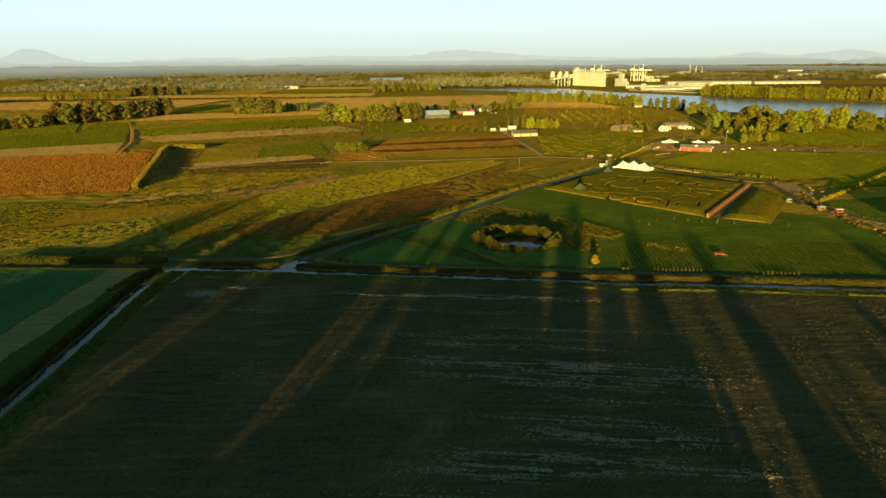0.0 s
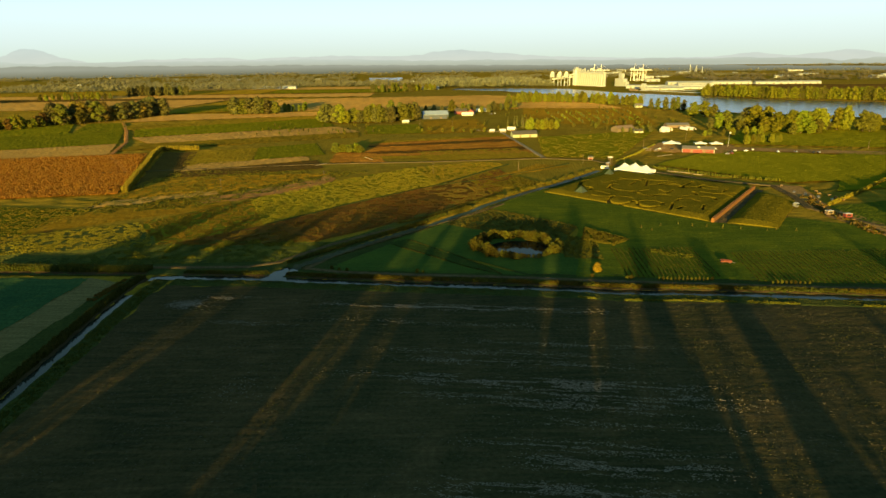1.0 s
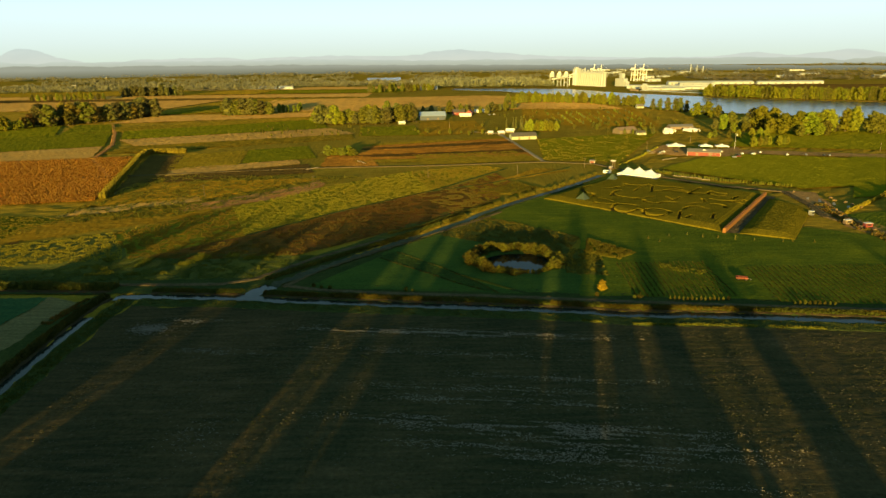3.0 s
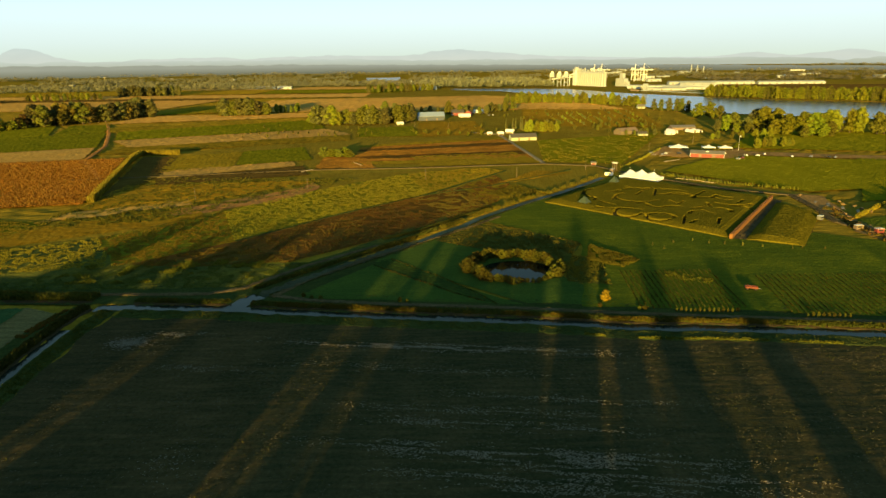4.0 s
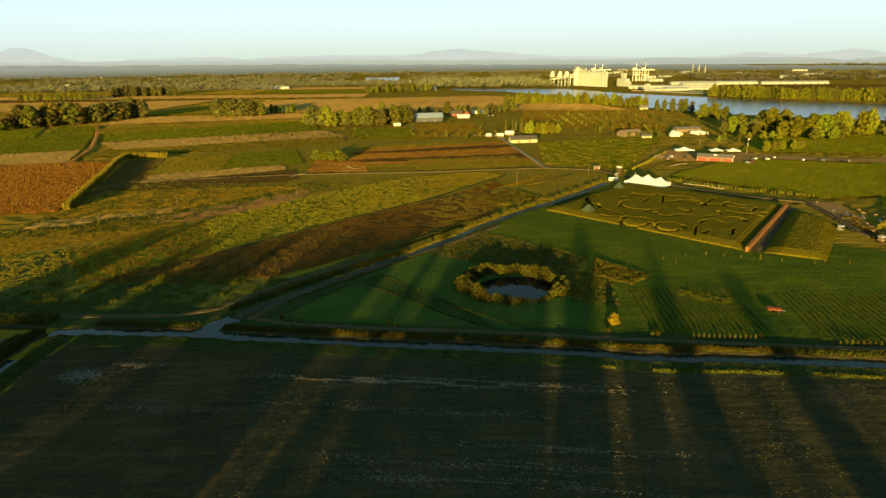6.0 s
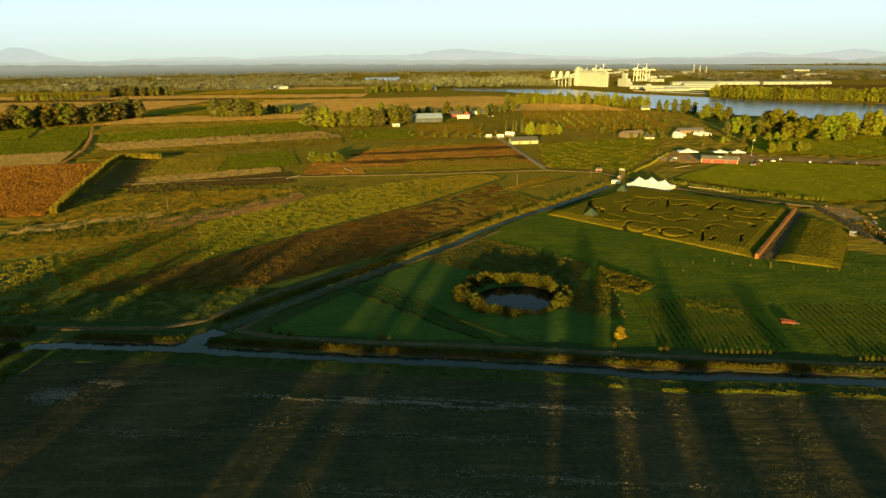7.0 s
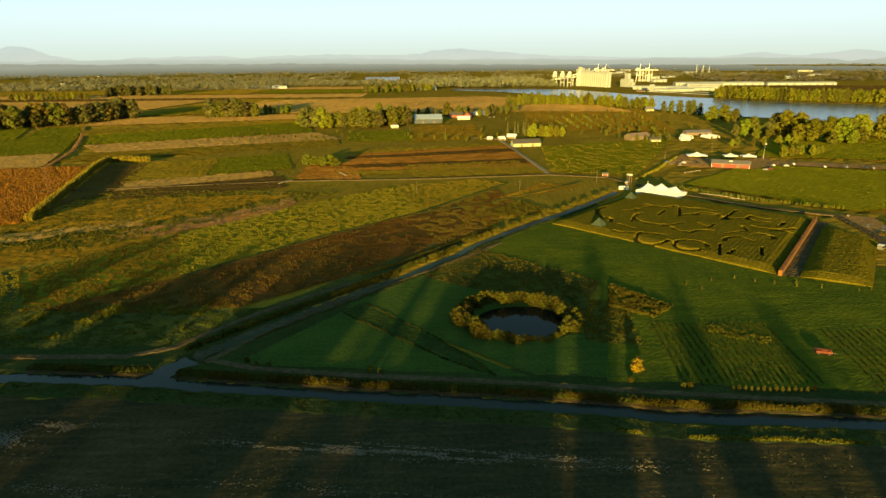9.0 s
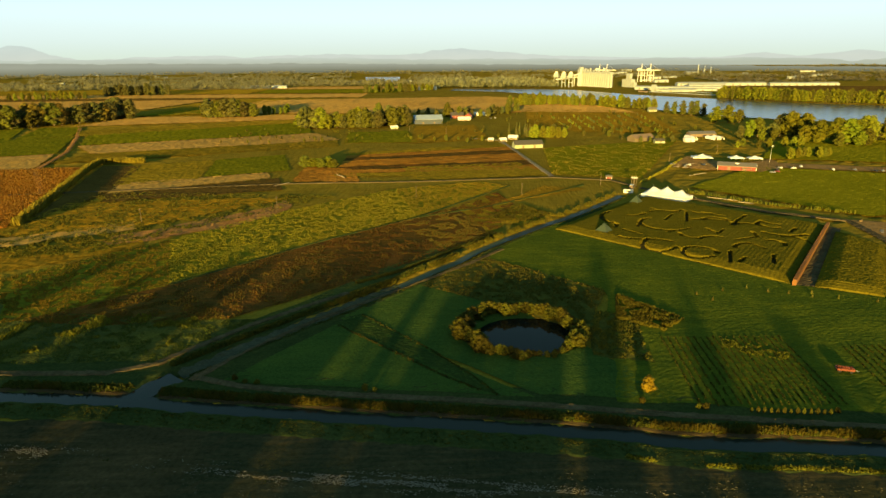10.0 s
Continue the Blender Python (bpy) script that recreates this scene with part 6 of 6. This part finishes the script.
def arched_shed(x, y, turn, L, W):
    """A tunnel shed with a rounded roof and an open door in its white end."""
    top = empty("arched_shed", pose(x, y, 0, 0, 0, turn), "white arched tunnel shed with an open end", "shed", "arched sheds")
    arc = [(W / 2 * math.cos(a), W * 0.62 * math.sin(a)) for a in [math.pi * i / 14 for i in range(15)]]
    bm = bmesh.new()
    rows_ = [[bm.verts.new((a, yy, z)) for a, z in arc] for yy in (-L / 2, L / 2)]
    for i in range(14):
        bm.faces.new((rows_[0][i], rows_[0][i + 1], rows_[1][i + 1], rows_[1][i]))
    bm.faces.new(rows_[1])
    part("shell", bm, M["fabric"], top)
    for s in (-1, 1):
        pts = [q for q in arc if s * q[0] >= 1.6]
        pts = sorted(pts, key=lambda q: q[1])
        pts += [(s * 1.6, pts[-1][1]), (s * 1.6, 0)]
        bm = bmesh.new()
        bm.faces.new([bm.verts.new((q, -L / 2 - 0.03, z)) for q, z in (pts if s > 0 else pts[::-1])])
        part("end_wall", bm, M["white"], top)
    part("door", boxes((-1.6, 1.6, -L / 2 + 0.05, -L / 2 + 0.15, 0, W * 0.4)), M["roof_dark"], top)
    return top


for ax, ay in ((318, 893), (345, 895), (354, 898)):
    arched_shed(ax, ay, 14, 18, 7.5 if ax == 318 else 6)


def utility_pole(x, y, high=9.6, turn=60):
    top = empty("utility_pole", pose(x, y, float(ground_z(x, y)), 0, 0, turn), "grey timber utility pole with one crossarm", "pole", "utility poles")
    part("shaft", tube(bmesh.new(), (0, 0, -0.3), (0, 0, high), 0.15, 0.10, 8), M["timber"], top)
    part("crossarm", boxes((-1.2, 1.2, -0.26, -0.14, high - 0.9, high - 0.75)), M["timber"], top)
    for sx in (-1, 0.0, 1):
        part("insulator", tube(bmesh.new(), (sx, -0.2, high - 0.75), (sx, -0.2, high - 0.5), 0.06, 0.04, 6), M["glass"], top)
    return top


for x, y in ((-183, 503), (-105, 535), (-11, 571), (68, 576), (136, 612), (15, 960), (-35, 985), (230, 720), (300, 775), (470, 690), (520, 700)):
    utility_pole(x, y)


def flag_pole(x, y, high):
    top = empty("flagpole", pose(x, y, 0), "white flagpole with a pale flag", "flagpole")
    part("pole", tube(bmesh.new(), (0, 0, 0), (0, 0, high), 0.12, 0.06, 8), M["white"], top)
    bm = bmesh.new()
    g = [[bm.verts.new((0.1 + 0.28 * i, 0.2 * math.sin(i * 1.1), high - 0.2 - j * 0.6 - 0.05 * i)) for i in range(7)] for j in range(3)]
    for j in range(2):
        for i in range(6):
            bm.faces.new((g[j][i], g[j + 1][i], g[j + 1][i + 1], g[j][i + 1]))
    bmesh.ops.solidify(bm, geom=bm.faces[:], thickness=0.03)
    part("flag", bm, M["fabric"], top)
    return top


flag_pole(326, 716, 17)


def car(x, y, turn, paint, label):
    """A parked car: body with a raised cabin, windows and four wheels."""
    top = empty("car", pose(x, y, float(ground_z(x, y)) + LIFT[0], 0, 0, turn), label, "car", "cars parked by the barn")
    bm = bmesh.new()
    prof = [(-2.2, 0.35), (2.2, 0.35), (2.25, 0.8), (1.2, 0.95), (0.6, 1.5), (-1.2, 1.52), (-1.9, 1.0), (-2.25, 0.9)]
    a, b = [bm.verts.new((p, -0.88, z)) for p, z in prof], [bm.verts.new((p, 0.88, z)) for p, z in prof]
    bm.faces.new(a), bm.faces.new(b[::-1])
    for i in range(8):
        j = (i + 1) % 8
        bm.faces.new((a[j], a[i], b[i], b[j]))
    part("body", bm, M[paint], top)
    for sy in (-1, 1):
        part("window", boxes((-1.2, 0.6, *sorted((sy * 0.89, sy * 0.885)), 1.0, 1.42)), M["glass"], top)
        for sx in (-1.35, 1.35):
            part("wheel", tube(bmesh.new(), (sx, sy * 0.92, 0.33), (sx, sy * 0.7, 0.33), 0.33, 0.33, 12), M["rubber"], top)
    return top


random.seed(5)
CARS = (("white", "white car parked on the earth yard"), ("car_dark", "dark car parked on the earth yard"), ("car_silver", "silver car parked on the earth yard"), ("red", "red car parked on the earth yard"))
for i in range(8):
    f = (i + random.uniform(-0.4, 0.4)) / 14 if i else 0.0
    x = 302 + 200 * f + random.uniform(-2, 2)
    y = 690 - 55 * abs(f) ** 1.3 + random.choice((-6, 6)) + random.uniform(-1, 1)
    paint, label = random.choice(CARS)
    car(x, y, random.choice((80, 95, 170)), paint, label)
for x, y in ((236, 694), (242, 702), (228, 706), (300, 660), (306, 664), (310, 672), (256, 700), (60, 1222), (92, 1180), (100, 1186)):
    paint, label = random.choice(CARS)
    car(x, y, random.uniform(0, 180), paint, label)


def wagon(x, y, turn):
    """A flat farm wagon heaped with pumpkins."""
    top = empty("wagon", pose(x, y, float(ground_z(x, y)) + 0.1, 0, 0, turn), "orange farm wagon heaped with pumpkins in the meadow", "wagon")
    part("bed", boxes((-2.6, 2.6, -1.2, 1.2, 0.8, 1.0)), M["orange_paint"], top)
    for b in ((-2.6, 2.6, -1.2, -1.1), (-2.6, 2.6, 1.1, 1.2), (-2.6, -2.5, -1.1, 1.1), (2.5, 2.6, -1.1, 1.1)):
        part("side_board", boxes((*b, 1.0, 1.5)), M["orange_paint"], top)
    for sx in (-1.7, 1.7):
        for sy in (-1, 1):
            part("wheel", tube(bmesh.new(), (sx, sy * 1.15, 0.45), (sx, sy * 0.9, 0.45), 0.45, 0.45, 14), M["rubber"], top)
    part("drawbar", tube(bmesh.new(), (2.6, 0, 0.8), (4.4, 0, 0.5), 0.07, 0.05, 6), M["steel"], top)
    bm = bmesh.new()
    for i in range(46):
        p = (random.uniform(-2.3, 2.3), random.uniform(-0.9, 0.9), 1.2 + random.uniform(0, 0.9) * (1 - abs(i % 5 - 2) / 4))
        ball = bmesh.ops.create_icosphere(bm, subdivisions=1, radius=random.uniform(0.22, 0.34))["verts"]
        for v in ball:
            v.co = Vector((v.co.x + p[0], v.co.y + p[1], v.co.z * 0.8 + p[2]))
    part("pumpkin_heap", bm, M["orange_paint"], top, "heap of orange pumpkins")
    return top


wagon(139, 303, -15)


def bale(x, y, turn):
    bm = boxes((-1.1, 1.1, -0.6, 0.6, 0, 1.1))
    bmesh.ops.bevel(bm, geom=bm.edges[:], offset=0.1, segments=2, affect="EDGES")
    ob = new("straw_bale", bpy.data.meshes.new("straw_bale"))
    bm.to_mesh(ob.data), bm.free()
    ob.data.materials.append(M["hay"])
    ob.matrix_basis = pose(x, y, float(ground_z(x, y)) + LIFT[0], 0, 0, turn)
    return tagged(ob, "golden straw bale lying beside the earth track", "straw bale", "straw bales along the track")


first_bale = bale(268, 492, 40)
for x, y, h in along([(266, 452), (256, 408), (252, 375), (250, 340)], 9.0) + along([(280, 468), (286, 440)], 7):
    copy_thing(first_bale, pose(x + random.uniform(-2.5, 2.5), y + random.uniform(-1, 1), float(ground_z(x, y)) + LIFT[0], 0, 0, random.uniform(0, 180)))


def corn_shock(x, y):
    """A bundle of corn stalks stood on end, tied at the waist."""
    top = empty("corn_shock", pose(x, y, float(ground_z(x, y)) + 0.05, 0, 0, random.uniform(0, 360)), "standing bundle of dry corn stalks in the meadow", "corn shock", "corn shocks below the maze")
    bm = bmesh.new()
    for i in range(16):
        a = i * 2.4
        tube(bm, (0.6 * math.cos(a), 0.6 * math.sin(a), 0), (0.3 * math.cos(a + 2.6), 0.3 * math.sin(a + 2.6), random.uniform(1.5, 2.0)), 0.06, 0.02, 4)
    part("stalks", bm, M["reed"], top)
    part("band", tube(bmesh.new(), (0, 0, 0.95), (0, 0, 1.05), 0.2, 0.2, 8), M["timber"], top)
    return top


shock = corn_shock(118, 372)
for x, y in ((131, 376), (143, 379), (150, 374), (166, 368), (168, 372), (176, 366), (190, 362), (196, 363), (207, 361), (122, 365), (158, 372)):
    copy_thing(shock, pose(x, y, float(ground_z(x, y)) + 0.05, 0, 0, random.uniform(0, 360)))

tufts("young_trees_row", beside([(194, 584), (236, 537), (278, 512)], 0, 2.2, 170), 1.9, 0.7, M["reed"], "row of young plants with long shadows behind the maze", "plants")
tufts("drive_edge_corn", beside([(172, 622), (205, 668), (250, 742)], 0, 3.0, 240), 1.2, 0.6, M["weed_leaf"], "row of corn beside the farm drive", "corn")
tufts("pasture_hedge", beside([(264, 424), (302, 456), (386, 530), (520, 640)], 0, 2.2, 2600), 1.5, 0.8, M["weed_leaf"], "low yellow-green hedge between two pastures", "hedge")
tufts("track_weeds", clumped(beside([(264, 452), (252, 402), (252, 375), (250, 335), (300, 290)], 0, 9.0, 2600), 7, 0.6), 1.0, 0.9, M["red_leaf"], "brown dry weeds along the hay track", "weeds")


# ---- the port across the river ----
def ax(x, y, turn=0):
    return pose(x, y, float(ground_z(x, y)), 0, 0, turn)


elevator = empty("grain_elevator", ax(535, 2290, -66), "huge pale concrete grain elevator with rows of silos by the river", "grain elevator")
for i in range(13):
    for j in range(2):
        bm = tube(bmesh.new(), (-70 + 11.6 * i, 11.6 * j, 0), (-70 + 11.6 * i, 11.6 * j, 44), 4.9, 4.9, 14)
        part("silo", bm, M["concrete"], elevator)
part("gallery", boxes((-76, 76, -1, 12, 44.2, 50)), M["concrete"], elevator, "long gallery on top of the silos")
part("headhouse", boxes((-96, -77, -4, 16, 0, 57)), M["concrete"], elevator, "tall concrete headhouse")
part("headhouse_top", boxes((-92, -82, 0, 12, 57.2, 64)), M["concrete"], elevator)
part("annex", boxes((-78, -68, -7, -6.2, 0, 56)), M["white"], elevator)
for sx, top in ((-66, 60), (-52, 57), (-38, 61), (-20, 55), (4, 56), (28, 54), (45, 62), (60, 56)):
    part("vent_tower", boxes((sx, sx + 4, 3, 8, 50.2, top)), M["concrete"], elevator)
for sx in (-60, -30, 0, 30, 60):
    part("spout", tube(bmesh.new(), (sx, -1.2, 47), (sx + 6, -7, 30), 0.7, 0.7, 6), M["steel"], elevator)

mill = empty("mill", ax(640, 2260, -66), "pale stepped mill building beside the elevator", "mill")
part("block", boxes((-22, 22, -9, 9, 0, 26)), M["concrete"], mill)
part("tower", boxes((-6, 10, -6, 6, 26.2, 44)), M["concrete"], mill)
part("side_block", boxes((22.2, 34, -7, 7, 0, 16)), M["concrete"], mill)


def loading_tower(x, y, high):
    top = empty("loading_tower", ax(x, y, -25), "pale ship-loading tower on the river dock", "tower", "loading towers")
    for sx in (-1, 1):
        for sy in (-1, 1):
            part("leg", boxes((sx * 6 - 0.6, sx * 6 + 0.6, sy * 5 - 0.6, sy * 5 + 0.6, 0, high * 0.62)), M["concrete"], top)
    part("brace", boxes((-6, 6, -5.3, -4.7, high * 0.28, high * 0.31), (-6, 6, 4.7, 5.3, high * 0.28, high * 0.31)), M["steel"], top)
    part("machine_house", boxes((-7.5, 7.5, -6.5, 6.5, high * 0.62, high * 0.9)), M["concrete"], top)
    part("cap", boxes((-4, 4, -3.5, 3.5, high * 0.9 + 0.02, high)), M["white"], top)
    return top


for x, y in ((410, 2330), (432, 2310), (452, 2290)):
    loading_tower(x, y, 50)
conveyor = empty("conveyor", ax(0, 0), "raised conveyor gallery between dock towers and elevator", "conveyor")
for a, b in (((432, 2310, 30), (505, 2370, 42)), ((410, 2330, 24), (500, 2390, 30))):
    bm = bmesh.new()
    tube(bm, a, b, 2.6, 2.6, 4)
    part("gallery", bm, M["white"], conveyor)
for f in (0.3, 0.6, 0.85):
    part("trestle", boxes((432 + 73 * f - 1, 432 + 73 * f + 1, 2310 + 60 * f - 1, 2310 + 60 * f + 1, 0, 29 + 12 * f)), M["steel"], conveyor)


def port_crane(x, y):
    top = empty("port_crane", ax(x, y, -60), "tall white container crane at the port", "crane", "port cranes")
    for sx in (-1, 1):
        for sy in (-1, 1):
            part("leg", tube(bmesh.new(), (sx * 11, sy * 8, 0), (sx * 9, sy * 7, 46), 1.4, 1.2, 6), M["white"], top)
    part("portal_beam", boxes((-10, 10, -8, -6, 24, 27), (-10, 10, 6, 8, 24, 27)), M["white"], top)
    part("boom", boxes((-24, 46, -2.5, 2.5, 44, 47.5)), M["white"], top)
    part("mast", tube(bmesh.new(), (-2, 0, 47), (0, 0, 70), 1.4, 0.8, 6), M["white"], top)
    part("stay", tube(bmesh.new(), (0, 0, 69), (42, 0, 47), 0.5, 0.5, 4), M["steel"], top)
    part("machine_house", boxes((-18, -6, -4, 4, 47.6, 53)), M["white"], top)
    return top


for x, y in ((820, 2700), (850, 2680), (655, 2720), (690, 2740)):
    port_crane(x, y)

dock = empty("dock", ax(650, 1790, -58), "long timber and concrete river dock with a low roofed deck", "dock")
part("deck", boxes((-110, 90, -6, 6, 4, 5.2)), M["concrete"], dock)
for i in range(21):
    part("pile", tube(bmesh.new(), (-108 + 9.6 * i, -5, -1), (-108 + 9.6 * i, -5, 4), 0.6, 0.6, 6), M["timber"], dock)
part("deck_roof", boxes((-100, -10, -5, 5, 11, 12), (10, 80, -4, 4, 9, 9.8)), M["concrete"], dock)
for i in range(12):
    part("post", boxes((-98 + 8 * i, -97.4 + 8 * i, -4.6, -4, 5.2, 11)), M["steel"], dock)
part("hoist_tower", boxes((-104, -94, -5, 5, 5.2, 24)), M["concrete"], dock)
part("dolphin", boxes((-150, -122, -4, 4, 2, 6)), M["timber"], dock)


def warehouse(x, y, turn, L, W, h, label, roof="far_roof", group="port warehouses"):
    top = empty("warehouse", ax(x, y, turn), label, "warehouse", group)
    part("wall", boxes((-L / 2, L / 2, -W / 2, W / 2, 0, h)), M["concrete"], top)
    part("roof", gable(bmesh.new(), L, W, h + 0.05, h + W * 0.12, 0.6, 0.4), M[roof], top)
    for i in range(max(2, int(L / 25))):
        cx = L * ((i + 0.5) / max(2, int(L / 25)) - 0.5)
        part("door", boxes((cx - 3, cx + 3, -W / 2 - 0.2, -W / 2 - 0.05, 0, h * 0.7)), M["roof_grey"], top)
    return top


random.seed(21)
for x, y, t, L, W, h in ((690, 1960, -20, 110, 20, 6), (760, 2010, -12, 130, 20, 6), (720, 2100, -16, 120, 20, 7), (830, 2120, -8, 140, 20, 6), (640, 2080, -30, 60, 22, 9),
                         (980, 2330, -3, 300, 30, 8), (1250, 2300, -3, 230, 30, 7), (900, 2250, -6, 120, 24, 7)):
    warehouse(x, y, t, L, W, h, "long white port warehouse with a low roof")
for i in range(46):
    x = random.uniform(560, 2500)
    y = random.uniform(2500, 3700) + 0.05 * x
    warehouse(x, y, random.uniform(-20, 20), random.uniform(20, 70), random.uniform(14, 24), random.uniform(5, 10), "white industrial building on the far plain", random.choice(("far_roof", "roof_grey")), "far industrial buildings")
for i in range(18):
    x = random.uniform(-1900, 500)
    y = random.uniform(2450, 4300)
    warehouse(x, y, random.uniform(-25, 25), random.uniform(10, 26), random.uniform(8, 13), random.uniform(4, 7), "pale farm building on the far plain", random.choice(("far_roof", "roof_grey", "roof_dark")), "far farm buildings")
for x, y, L in ((-650, 2330, 60), (-600, 2325, 40), (-545, 2320, 50), (-560, 2350, 26), (-75, 2150, 50), (-25, 2170, 44), (-930, 2500, 30), (-700, 2480, 28)):
    warehouse(x, y, 4, L, 16, 8, "low pale farm sheds between far fields", "far_roof", "far farm buildings")
for i, x in enumerate((960, 1000, 1040, 1010)):
    part("stack", tube(bmesh.new(), (0, 0, 0), (0, 0, 46 - 6 * i), 2.4, 1.8, 10), M["concrete"], empty("chimney", ax(x + 330, 3300 + 20 * i), "tall pale industrial chimney on the far plain", "chimney", "far chimneys"))
